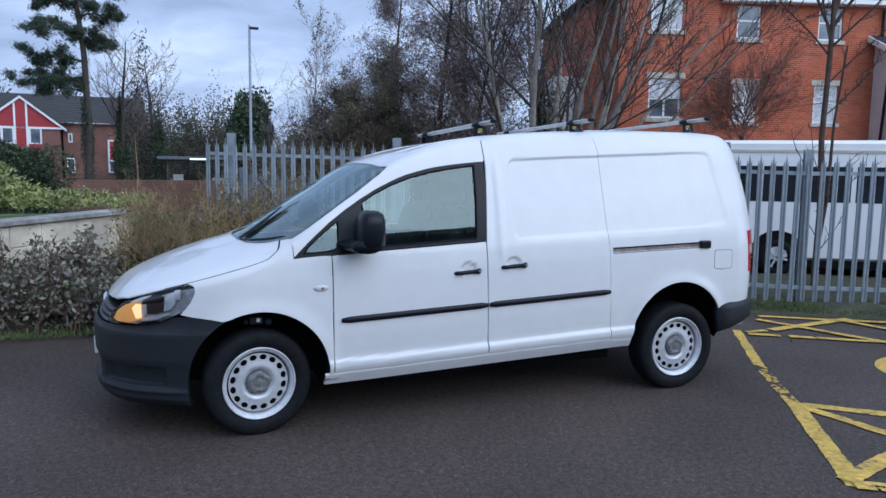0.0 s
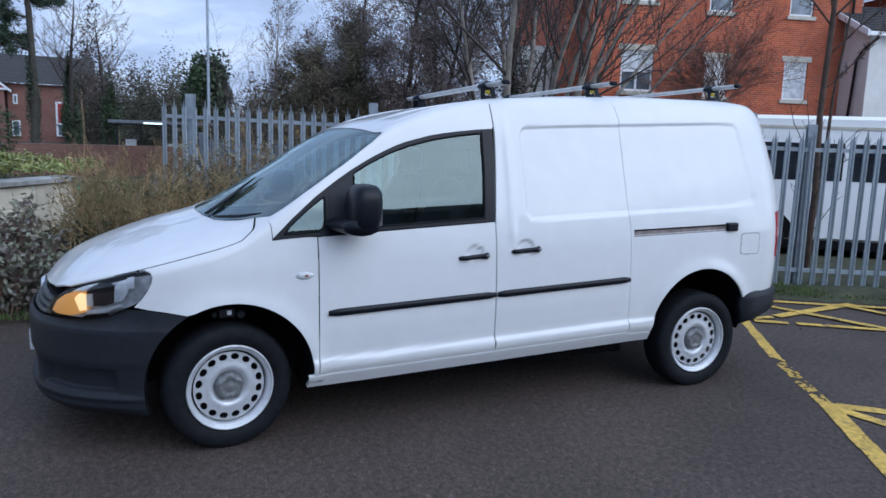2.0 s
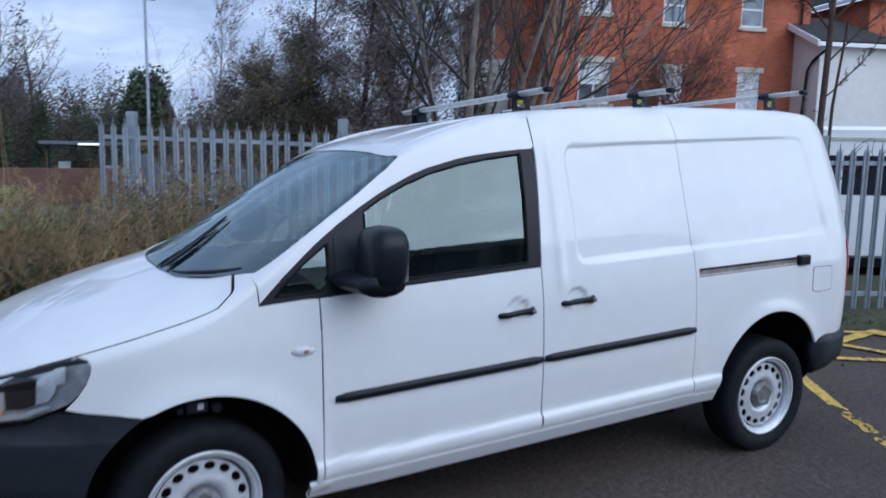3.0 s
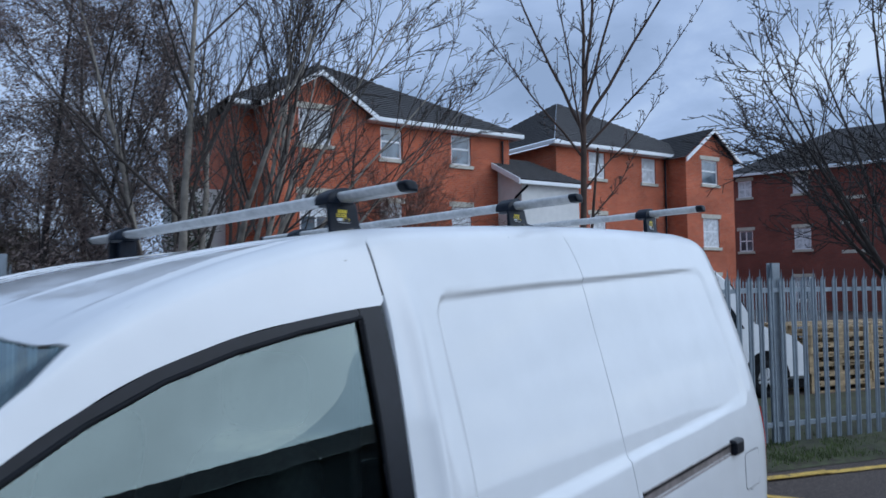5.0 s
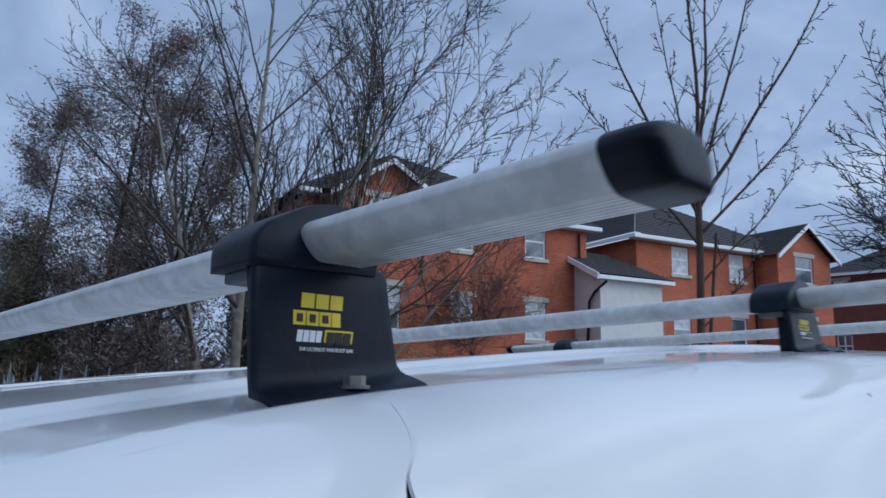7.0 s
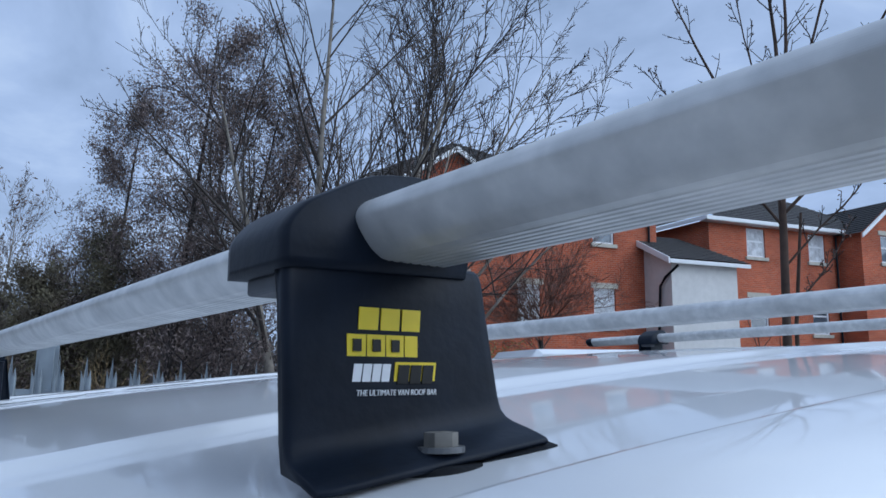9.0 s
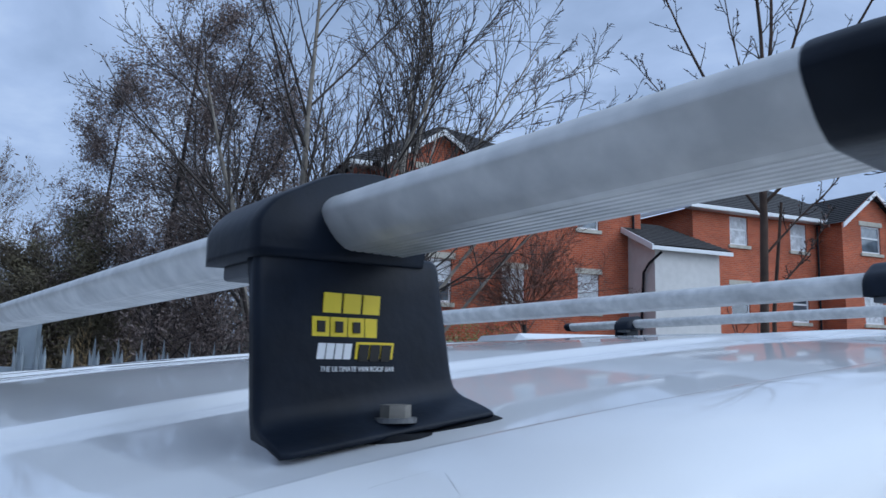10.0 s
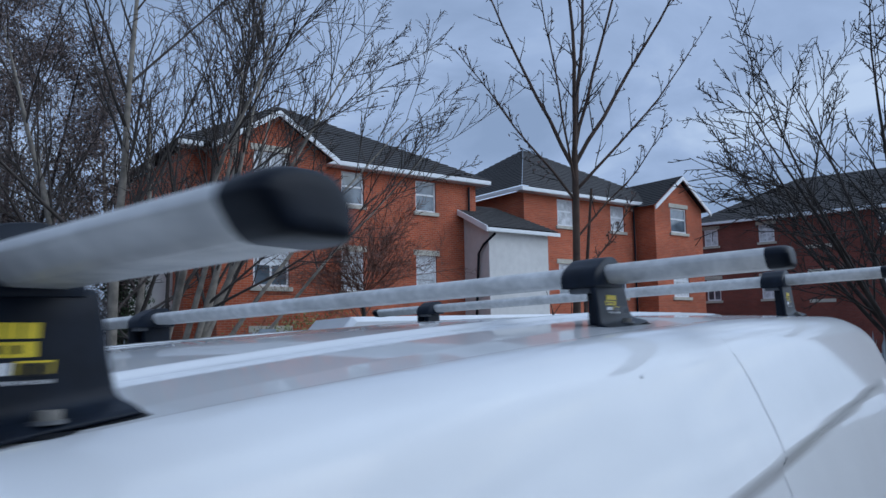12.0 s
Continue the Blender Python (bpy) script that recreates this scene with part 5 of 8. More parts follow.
# two small knocks in the paint along the roof side
for x, z, m in ((1.400, 1.733, M_ALU), (2.024, 1.8095, M_STEEL)):
    p = skin(x, s_at_z(x, z))
    bm = bmesh.new()
    bmesh.ops.create_icosphere(bm, subdivisions=2, radius=1.0)
    bmesh.ops.transform(bm, matrix=Matrix.Translation(p) @ Matrix.Diagonal((0.0034, 0.0008, 0.0026, 1)), verts=bm.verts[:])
    part("paint_chip", bm, m, van, "small grey paint chip", True)


# ---- ground ----
bm = bmesh.new()
bmesh.ops.create_grid(bm, x_segments=60, y_segments=60, size=1.0)
for v in bm.verts:
    a, b = v.co.x, v.co.y
    v.co.x, v.co.y = 3 + math.copysign(abs(a) ** 3.2 * 900, a), 2 + math.copysign(abs(b) ** 3.2 * 900, b)
    v.co.z = 0.0
ground = alone(part("ground", bm, M_ASPHALT), "dark damp asphalt yard", "ground", kind="structure")

F0, FD, FN = Vector((6.22, 2.57)), Vector((0.857, -0.515)), Vector((-0.515, -0.857))


def on_fence(s, off=0.0, z=0.0):
    p = F0 + FD * s + FN * off
    return Vector((p.x, p.y, z))


# ---- palisade fence ----
fence = thing("palisade_fence", on_fence(0), math.atan2(FD.y, FD.x), "galvanised steel palisade fence with pointed pales", "fence")


def pale_mesh(h):
    prof = [(-0.030, 0.0), (-0.024, -0.010), (-0.012, -0.010), (-0.006, 0.002), (0.006, 0.002), (0.012, -0.010), (0.024, -0.010), (0.030, 0.0)]
    bm = bmesh.new()
    rows = []
    for z in (0.03, h - 0.13):
        rows.append(([bm.verts.new((x, y, z)) for x, y in prof], [bm.verts.new((x, y + 0.004, z)) for x, y in prof]))
    for s in (0, 1):
        for i in range(7):
            bm.faces.new((rows[0][s][i], rows[0][s][i + 1], rows[1][s][i + 1], rows[1][s][i]))
    for i in (0, 7):
        bm.faces.new((rows[0][0][i], rows[0][1][i], rows[1][1][i], rows[1][0][i]))
    # three tips: the middle one straight, the outer two bent out
    for idx, tip in (((0, 1, 2), (-0.026, -0.016, h - 0.075)), ((2, 3, 4, 5), (0.0, -0.004, h)), ((5, 6, 7), (0.026, -0.016, h - 0.075))):
        t1, t2 = bm.verts.new(tip), bm.verts.new((tip[0], tip[1] + 0.003, tip[2] - 0.003))
        for s, t in ((0, t1), (1, t2)):
            for a, b in zip(idx, idx[1:]):
                bm.faces.new((rows[1][s][a], rows[1][s][b], t))
        bm.faces.new((rows[1][0][idx[0]], rows[1][1][idx[0]], t2, t1))
        bm.faces.new((rows[1][0][idx[-1]], rows[1][1][idx[-1]], t2, t1))
    me = bpy.data.meshes.new("pale")
    bm.to_mesh(me)
    bm.free()
    me.materials.append(M_GALV)
    return me


def fence_rise(s):
    return 0.17 * min(1.0, max(0.0, (0.5 - s) / 8.0)) + 0.03 * step(0.0, 1.5, s)


PALE = pale_mesh(1.78)
FENCE_L, FENCE_R = -7.2, 7.5
for x0, x1 in ((FENCE_L, -4.55), (-4.55, -2.1), (-2.1, 0.45), (0.45, 2.47), (2.47, 4.6), (4.6, FENCE_R)):
    for z in (0.20, 1.56):
        za, zb = fence_rise(x0), fence_rise(x1)
        bm = bmesh.new()
        add_loft(bm, [[Vector((x, y, z + dz + zz)) for y, dz in ((0.006, -0.022), (0.012, -0.022), (0.012, 0.016), (0.045, 0.016), (0.045, 0.022), (0.006, 0.022))] for x, zz in ((x0, za), (x1, zb))])
        part("rail", bm, M_GALV, fence)
for s in (-6.86, -4.55, -2.1, 0.45, 2.47, 4.6, 6.8):
    r = fence_rise(s)
    sec = [(-0.048, 0.03), (0.048, 0.03), (0.048, 0.038), (0.004, 0.038), (0.004, 0.106), (0.048, 0.106), (0.048, 0.114), (-0.048, 0.114), (-0.048, 0.106), (-0.004, 0.106), (-0.004, 0.038), (-0.048, 0.038)]
    part("post", loft([[Vector((s + x, y, z)) for x, y in sec] for z in (0, 1.84 + r)]), M_GALV, fence, "steel I-section post")
s = FENCE_L + 0.02
k = 0
while s < FENCE_R:
    ob = part("pale", PALE, None, fence)
    ob.matrix_basis = Matrix.Translation((s, 0.0, fence_rise(s))) @ Matrix.Rotation(radians(random.uniform(-0.5, 0.5)), 4, "Y")
    s += 0.1365
    k += 1

# a second, lower fence a little way behind
rear = thing("palisade_fence", on_fence(0, -1.25), math.atan2(FD.y, FD.x), "lower grey palisade fence behind the first", "fence")
M_GALV_D = mat("weathered_dark_steel", (0.15, 0.17, 0.19), 0.6, 0.3, 0.2, 9, rand=0.2)
PALE_D = PALE.copy()
PALE_D.materials.clear()
PALE_D.materials.append(M_GALV_D)
for z in (0.02, 1.12):
    za, zb = fence_rise(-7.4), fence_rise(-0.5)
    bm = bmesh.new()
    add_loft(bm, [[Vector((x, y, z + dz + zz)) for y, dz in ((0.006, -0.022), (0.012, -0.022), (0.012, 0.022), (0.006, 0.022))] for x, zz in ((-7.4, za), (-0.5, zb))])
    part("rail", bm, M_GALV_D, rear)
s = -7.4
while s < -0.5:
    ob = part("pale", PALE_D, None, rear)
    ob.matrix_basis = Matrix.Translation((s, 0.0, fence_rise(s) - 0.42)) @ Matrix.Rotation(radians(random.uniform(-0.5, 0.5)), 4, "Y")
    s += 0.1365
for s in (-7.3, -4.9, -2.5, -0.6):
    part("post", box(s - 0.04, s + 0.04, 0.03, 0.10, -0.2, 1.36 + fence_rise(s), 0.002), M_GALV_D, rear)


# ---- verge, kerb line, yellow markings ----
M_SOIL = mat("leafy_soil", (0.045, 0.036, 0.024), 0.95, 0, 0.4, 12, bump=0.8, bscale=25, var2=0.3, scale2=1.5)
M_VERGE = mat("mossy_leafy_soil", (0.070, 0.056, 0.036), 0.95, 0, 0.45, 14, bump=0.8, bscale=25, var2=0.3, scale2=2.5, color2=(0.060, 0.072, 0.030))
M_GRASS = mat("winter_grass", (0.075, 0.105, 0.030), 0.8, 0, 0.35, 3, var2=0.4, scale2=0.8)
M_CONC = mat("pale_concrete_block", (0.60, 0.54, 0.43), 0.85, 0, 0.18, 5, bump=0.4, bscale=60, rand=0.10, var2=0.25, scale2=1.3)
rng = random.Random(7)


def strip_sheet(name, rows, label, material):
    bm = bmesh.new()
    vs = [[bm.verts.new(p) for p in row] for row in rows]
    for a, b in zip(vs, vs[1:]):
        for i in range(len(a) - 1):
            bm.faces.new((a[i], a[i + 1], b[i + 1], b[i]))
    bmesh.ops.recalc_face_normals(bm, faces=bm.faces[:])
    return alone(part(name, bm, material, None, "", True), label, "ground", kind="structure")


rows = []
for k in range(90):
    s = -7.5 + 17.5 * k / 89
    row = []
    for j in range(9):
        off = 0.72 - 3.2 * (j / 8) ** 1.3
        edge = 0.05 * noise.noise((s * 1.3, 3.1, 0.5)) if j == 0 else 0
        z = 0.005 if j == 0 else 0.045 + 0.05 * noise.noise((s * 0.9, off * 1.5, 1.7)) + 0.02 * noise.noise((s * 4, off * 4, 4.0))
        row.append(on_fence(s, off + edge, z))
    rows.append(row)
strip_sheet("verge", rows, "strip of leafy soil, moss and thin grass under the fence", M_VERGE)
rows = []
for k in range(30):
    row = []
    for j in range(12):
        x, y = -12 + 13.2 * k / 29, 3.15 + 30 * (j / 11) ** 2.0 + 0.12 * noise.noise((k * 0.6, 0, 2))
        z = 0.01 if j == 0 else 0.06 + 0.06 * noise.noise((x * 0.8, y * 0.8, 9))
        row.append(Vector((x, y, z)))
    rows.append(row)
strip_sheet("garden", rows, "rough planted bank beside the asphalt yard", M_SOIL)


def blades(name, places, h, label, material, parent=None):
    verts, faces = [], []
    for p in places:
        a = rng.uniform(0, 6.28)
        w, hh = 0.006, h * rng.uniform(0.4, 1.2)
        d = Vector((math.cos(a), math.sin(a), 0))
        lean = Vector((rng.uniform(-1, 1), rng.uniform(-1, 1), 0)) * hh * 0.45
        q = len(verts)
        verts += [p - d * w, p + d * w, p + Vector((0, 0, hh)) + lean]
        faces.append((q, q + 1, q + 2))
    me = bpy.data.meshes.new(name)
    me.from_pydata(verts, [], faces)
    return alone(part(name, me, material), label, "grass", kind="stuff")


pts = []
for _ in range(11000):
    s, off = rng.uniform(-1.5, 7), rng.triangular(-0.35, 0.72, 0.5)
    if noise.noise((s * 1.6, off * 3, 0)) > -0.25:
        pts.append(on_fence(s, off, 0.03))
blades("grass", pts, 0.05, "thin tufts of grass along the fence foot", M_GRASS)
pts = [Vector((rng.uniform(-4.5, 0.2), 2.95 + abs(rng.gauss(0, 0.22)), 0.03)) for _ in range(3500)]
blades("grass", pts, 0.045, "green grass at the edge of the planted bank", M_GRASS)

# painted lines: from, to, width
LINES = [(4.86, 1.46, 4.05, 0.30, 0.085), (4.05, 0.30, 3.56, -0.52, 0.09), (3.60, -0.48, 2.80, -1.68, 0.11), (3.54, -0.52, 4.9, -1.72, 0.10), (3.56, -0.62, 3.85, -2.4, 0.09),
         (2.80, -1.60, 5.4, -0.86, 0.11), (2.80, -1.66, 4.1, -2.5, 0.10), (5.58, 1.93, 8.2, 0.25, 0.09), (4.83, 1.27, 5.07, 1.10, 0.09), (5.13, 1.06, 7.3, -0.40, 0.09),
         (5.17, 1.33, 6.42, 1.50, 0.11), (5.42, 1.78, 5.84, 0.52, 0.09), (6.25, 1.52, 6.62, -0.1, 0.09), (4.85, 1.31, 5.10, 1.31, 0.07), (6.2, 1.5, 7.5, 0.7, 0.09)]


def painted_line(x0, y0, x1, y1, w, level):
    """A brushed line of small cells: uneven edges, and flakes gone where it is worn."""
    a, d = Vector((x0, y0)), Vector((x1 - x0, y1 - y0))
    n = Vector((-d.y, d.x)).normalized()
    rows, cols = max(4, int(d.length / 0.016)), 8
    verts, faces = [], []
    for i in range(rows + 1):
        p = a + d * i / rows
        for j in range(cols + 1):
            e = 0.0
            if j in (0, cols):
                e = (0.010 * noise.noise((p.x * 6, p.y * 6, j)) + 0.008 * noise.noise((p.x * 40, p.y * 40, j + 5.0)))
            q = p + n * (w * (j / cols - 0.5) + (e if j else -e))
            verts.append((q.x, q.y, level))
    for i in range(rows):
        for j in range(cols):
            k = i * (cols + 1) + j
            m = (Vector(verts[k]) + Vector(verts[k + cols + 2])) / 2
            worn = noise.noise((m.x * 5, m.y * 5, 3.3)) + 0.7 * noise.noise((m.x * 30, m.y * 30, 8.1))
            if worn < (0.85 if not (3.55 < m.x < 4.06 and -0.55 < m.y < 0.40) else -0.10):
                faces.append((k, k + 1, k + cols + 2, k + cols + 1))
    me = bpy.data.meshes.new("painted_line")
    me.from_pydata(verts, [], faces)
    return me


marking = thing("yellow_marking", (0, 0, 0), 0, "worn yellow hatched bay lines painted on the asphalt", "road marking", kind="structure")
for k, q in enumerate(LINES):
    part("painted_line", painted_line(*q, 0.003 + 0.0012 * k), M_YELLOW, marking)
bm = bmesh.new()
c = Vector((5.45, -0.35))
for i in range(44):
    a0, a1 = radians(60 + 5.5 * i), radians(65.5 + 5.5 * i)
    bm.faces.new([bm.verts.new((c.x + r * math.cos(a) * 1.07, c.y + r * math.sin(a), 0.004)) for a, r in ((a0, 0.455), (a1, 0.455), (a1, 0.56), (a0, 0.56))])
part("painted_curve", bm, M_YELLOW, marking)


# ---- brick flats ----
def brick_mat(name, c1, c2, mortar):
    m = bpy.data.materials.new(name)
    m.use_nodes = True
    n, l = m.node_tree.nodes, m.node_tree.links
    p = n["Principled BSDF"]
    p.inputs["Roughness"].default_value = 0.9
    co = n.new("ShaderNodeTexCoord")
    sep = n.new("ShaderNodeSeparateXYZ"); l.new(co.outputs["Object"], sep.inputs[0])
    add = n.new("ShaderNodeMath"); add.operation = "ADD"
    l.new(sep.outputs["X"], add.inputs[0]); l.new(sep.outputs["Y"], add.inputs[1])
    com = n.new("ShaderNodeCombineXYZ"); l.new(add.outputs[0], com.inputs[0]); l.new(sep.outputs["Z"], com.inputs[1])
    br = n.new("ShaderNodeTexBrick")
    br.inputs["Scale"].default_value = 1.0
    br.inputs["Brick Width"].default_value, br.inputs["Row Height"].default_value = 0.225, 0.075
    br.inputs["Mortar Size"].default_value, br.inputs["Mortar Smooth"].default_value = 0.006, 0.3
    br.inputs["Color1"].default_value, br.inputs["Color2"].default_value, br.inputs["Mortar"].default_value = (*c1, 1), (*c2, 1), (*mortar, 1)
    l.new(com.outputs[0], br.inputs["Vector"])
    t = n.new("ShaderNodeTexNoise"); t.inputs["Scale"].default_value = 0.7; t.inputs["Detail"].default_value = 6
    l.new(co.outputs["Object"], t.inputs["Vector"])
    mr = n.new("ShaderNodeMapRange"); mr.inputs[1].default_value, mr.inputs[2].default_value, mr.inputs[3].default_value, mr.inputs[4].default_value = 0.3, 0.7, 0.78, 1.2
    l.new(t.outputs["Fac"], mr.inputs[0])
    mx = n.new("ShaderNodeMix"); mx.data_type, mx.blend_type = "RGBA", "MULTIPLY"; mx.inputs[0].default_value = 1.0
    l.new(br.outputs["Color"], mx.inputs[6]); l.new(mr.outputs[0], mx.inputs[7])
    l.new(mx.outputs[2], p.inputs["Base Color"])
    b = n.new("ShaderNodeBump"); b.inputs["Strength"].default_value, b.inputs["Distance"].default_value = 0.5, 0.01
    b.invert = True
    l.new(br.outputs["Fac"], b.inputs["Height"]); l.new(b.outputs[0], p.inputs["Normal"])
    return m


M_BRICK_A = brick_mat("orange_red_brick", (0.52, 0.116, 0.047), (0.39, 0.080, 0.036), (0.43, 0.28, 0.205))
M_BRICK_C = brick_mat("dark_red_brick", (0.22, 0.055, 0.038), (0.165, 0.045, 0.034), (0.18, 0.12, 0.10))


def wall_with_holes(u0, u1, z0, z1, holes, y, thick=0.3, axis="x"):
    """A wall in the plane y, with openings (u0, u1, z0, z1) right through it and reveals."""
    us = sorted({u0, u1, *[h[0] for h in holes], *[h[1] for h in holes]})
    zs = sorted({z0, z1, *[h[2] for h in holes], *[h[3] for h in holes]})
    bm = bmesh.new()

    def P(u, d, z):
        return bm.verts.new((u, y + d, z) if axis == "x" else (y + d, u, z))
    for a, b in zip(us, us[1:]):
        for c, d in zip(zs, zs[1:]):
            mu, mz = (a + b) / 2, (c + d) / 2
            if any(h[0] < mu < h[1] and h[2] < mz < h[3] for h in holes):
                continue
            bm.faces.new([P(a, 0, c), P(b, 0, c), P(b, 0, d), P(a, 0, d)])
            bm.faces.new([P(a, thick, c), P(a, thick, d), P(b, thick, d), P(b, thick, c)])
    for a, b, c, d in holes + [(u0, u1, z0, z1)]:
        for q in (((a, c), (b, c)), ((b, c), (b, d)), ((b, d), (a, d)), ((a, d), (a, c))):
            (ua, za), (ub, zb) = q
            bm.faces.new([P(ua, 0, za), P(ub, 0, zb), P(ub, thick, zb), P(ua, thick, za)])
    bmesh.ops.remove_doubles(bm, verts=bm.verts[:], dist=1e-5)
    return bm


def window(parent, u0, u1, z0, z1, y, style="sash", lintel=True, axis="x", small=False):
    """A white casement in its opening, with sill and lintel."""
    def bx(name, a, b, d0, d1, c, d, m, par, bev=0.0):
        return part(name, box(a, b, y + d0, y + d1, c, d, bev) if axis == "x" else box(y + d0, y + d1, a, b, c, d, bev), m, par)
    f = 0.07
    mid = z0 + (z1 - z0) * (0.55 if style != "cross" else 0.5)
    lights = [(u0 + f, u1 - f)]
    if style in ("cross", "wide"):
        lights = [(u0 + f, (u0 + u1) / 2 - 0.035), ((u0 + u1) / 2 + 0.035, u1 - f)]
    lights = [(a, b, c, d) for a, b in lights for c, d in ((z0 + f, mid - 0.035), (mid + 0.035, z1 - f))]
    bm = wall_with_holes(u0, u1, z0, z1, lights, y + 0.06, 0.06, axis)
    w = part("window", bm, M_UPVC, parent, "white framed window")
    bx("pane", u0 + 0.02, u1 - 0.02, 0.085, 0.095, z0 + 0.02, z1 - 0.02, M_PANE, w)
    if rng.random() < 0.75:
        zz = z0 + (z1 - z0) * rng.choice((0.05, 0.05, 0.5))
        bx("curtain", u0 + 0.05, u1 - 0.05, 0.076, 0.080, zz, z1 - 0.06, M_CURTAIN, w)
    bx("sill", u0 - 0.10, u1 + 0.10, -0.07, 0.06, z0 - 0.14, z0 - 0.001, M_STONE, w, 0.01)
    if lintel:
        bx("lintel", u0 - 0.12, u1 + 0.12, -0.025, 0.05, z1 + 0.001, z1 + 0.20, M_STONE, w, 0.006)
    return w


def tiled(name, a, b, c, d, parent, courses):
    """A roof face of overlapping courses: eaves from a to b, top from d to c."""
    a, b, c, d = map(Vector, (a, b, c, d))
    n = (b - a).cross(d - a)
    if n.length < 1e-6:
        n = (b - a).cross(c - a)
    n.normalize()
    if n.z < 0:
        n = -n
    bm = bmesh.new()
    prev = None
    courses = int(courses * 1.6)
    for k in range(courses):
        for t, o in ((k / courses, 0.035), ((k + 1) / courses, 0.005)):
            row = [bm.verts.new(a.lerp(d, t) + n * o), bm.verts.new(b.lerp(c, t) + n * o)]
            if prev:
                bm.faces.new((prev[0], prev[1], row[1], row[0]))
            prev = row
    return part(name, bm, M_TILE, parent, "dark concrete roof tiles")


BO, BA = (22.2, 17.15, 0.0), radians(-16.7)
flats = thing("apartment_building", BO, BA, "red brick three-storey flats with hipped tile roof and a gabled bay", "building", "brick flats beyond the fence")
TOPZ, MIDZ, LOWZ = (6.36, 7.53), (3.34, 4.72), (0.6, 1.95)


def bay_wall(parent, u0, u1, y, wins, eave, apex, mat_b, depth):
    holes = [(a, b, c, d) for a, b, c, d, *_ in wins]
    part("bay_wall", wall_with_holes(u0, u1, 0, eave, holes, y), mat_b, parent)
    m = (u0 + u1) / 2
    bm = bmesh.new()
    add_loft(bm, [[Vector((u0, y + dy, eave)), Vector((u1, y + dy, eave)), Vector((m, y + dy, apex))] for dy in (0, 0.3)])
    part("gable", bm, mat_b, parent)
    for u in (u0, u1):
        s = 1 if u == u0 else -1
        part("bay_side", box(min(u, u + 0.25 * s), max(u, u + 0.25 * s), y + 0.3, y + depth, 0, eave), mat_b, parent)
    o = 0.32
    ridge = apex + 0.10
    sl = (apex - eave) / (m - u0)
    for s in (-1, 1):
        e = m + s * (m - u0 + o)
        ez = eave - sl * o + 0.10
        tiled("bay_roof", (e, y - 0.30, ez), (e, y + depth + 3.0, ez), (m, y + depth + 3.0, ridge), (m, y - 0.30, ridge), parent, 9)
        # white bargeboard down the verge
        bm = bmesh.new()
        add_loft(bm, [[Vector((u, y - 0.36, z - 0.20)), Vector((u, y - 0.30, z - 0.20)), Vector((u, y - 0.30, z - 0.02)), Vector((u, y - 0.36, z - 0.02))] for u, z in ((e, ez), (m, ridge))])
        part("bargeboard", bm, M_UPVC, parent, "white bargeboard")


A_WINS = [(-3.0, -2.1), (0.1, 1.03)]
holes = [(a, b, z0, z1) for a, b in A_WINS for z0, z1 in (TOPZ, MIDZ, LOWZ)]
part("wall", wall_with_holes(-4.2, 2.95, 0, 7.75, holes, 0.0), M_BRICK_A, flats)
part("wall", wall_with_holes(-8.3, -7.65, 0, 7.75, [], 0.0), M_BRICK_A, flats)
part("end_wall", box(2.65, 2.95, 0.3, 9.5, 0, 7.7), M_BRICK_A, flats)
part("end_wall", box(-8.3, -8.0, 0.3, 9.5, 0, 7.7), M_BRICK_A, flats)
part("back_wall", box(-8.0, 2.65, 9.2, 9.5, 0, 7.7), M_BRICK_A, flats)
for a, b in A_WINS:
    for z0, z1 in (TOPZ, MIDZ, LOWZ):
        window(flats, a, b, z0, z1, 0.0, lintel=(z0 < 6))
bay = [(-6.65, -5.50, *TOPZ), (-6.62, -5.45, *MIDZ), (-6.62, -5.45, *LOWZ)]
bay_wall(flats, -7.70, -4.20, -1.2, bay, 7.62, 8.72, M_BRICK_A, 1.2)
for a, b, c, d in bay:
    window(flats, a, b, c, d, -1.2, "cross", lintel=True)
PK = (-3.4, 4.6, 10.95)
tiled("roof", (-8.7, -0.42, 7.78), (3.42, -0.42, 7.78), PK, PK, flats, 16)
tiled("roof", (3.42, -0.42, 7.78), (3.42, 9.9, 7.78), PK, PK, flats, 16)
tiled("roof", (-8.7, 9.9, 7.78), (-8.7, -0.42, 7.78), PK, PK, flats, 16)
tiled("roof", (3.42, 9.9, 7.78), (-8.7, 9.9, 7.78), PK, PK, flats, 16)
part("fascia", box(-4.25, 3.40, -0.44, -0.40, 7.62, 7.77), M_UPVC, flats, "white fascia board")
part("fascia", box(-8.7, -7.95, -0.44, -0.40, 7.62, 7.77), M_UPVC, flats, "white fascia board")
part("soffit", box(-8.6, 3.38, -0.40, 0.0, 7.60, 7.63), M_UPVC, flats)
part("fascia", box(3.38, 3.42, -0.40, 9.8, 7.62, 7.77), M_UPVC, flats, "white fascia board")
bm = bmesh.new()
add_tube(bm, [Vector((2.55, -0.08, 7.5)), Vector((2.55, -0.06, 4.0)), Vector((2.55, -0.06, 0.1))], 0.045, 8)
part("downpipe", bm, M_BLACKP, flats, "black downpipe")
# pale rendered entrance at the far end
part("entrance", box(-9.6, -8.3, 1.2, 4.5, 0, 5.0), M_RENDER, flats, "pale rendered entrance block")

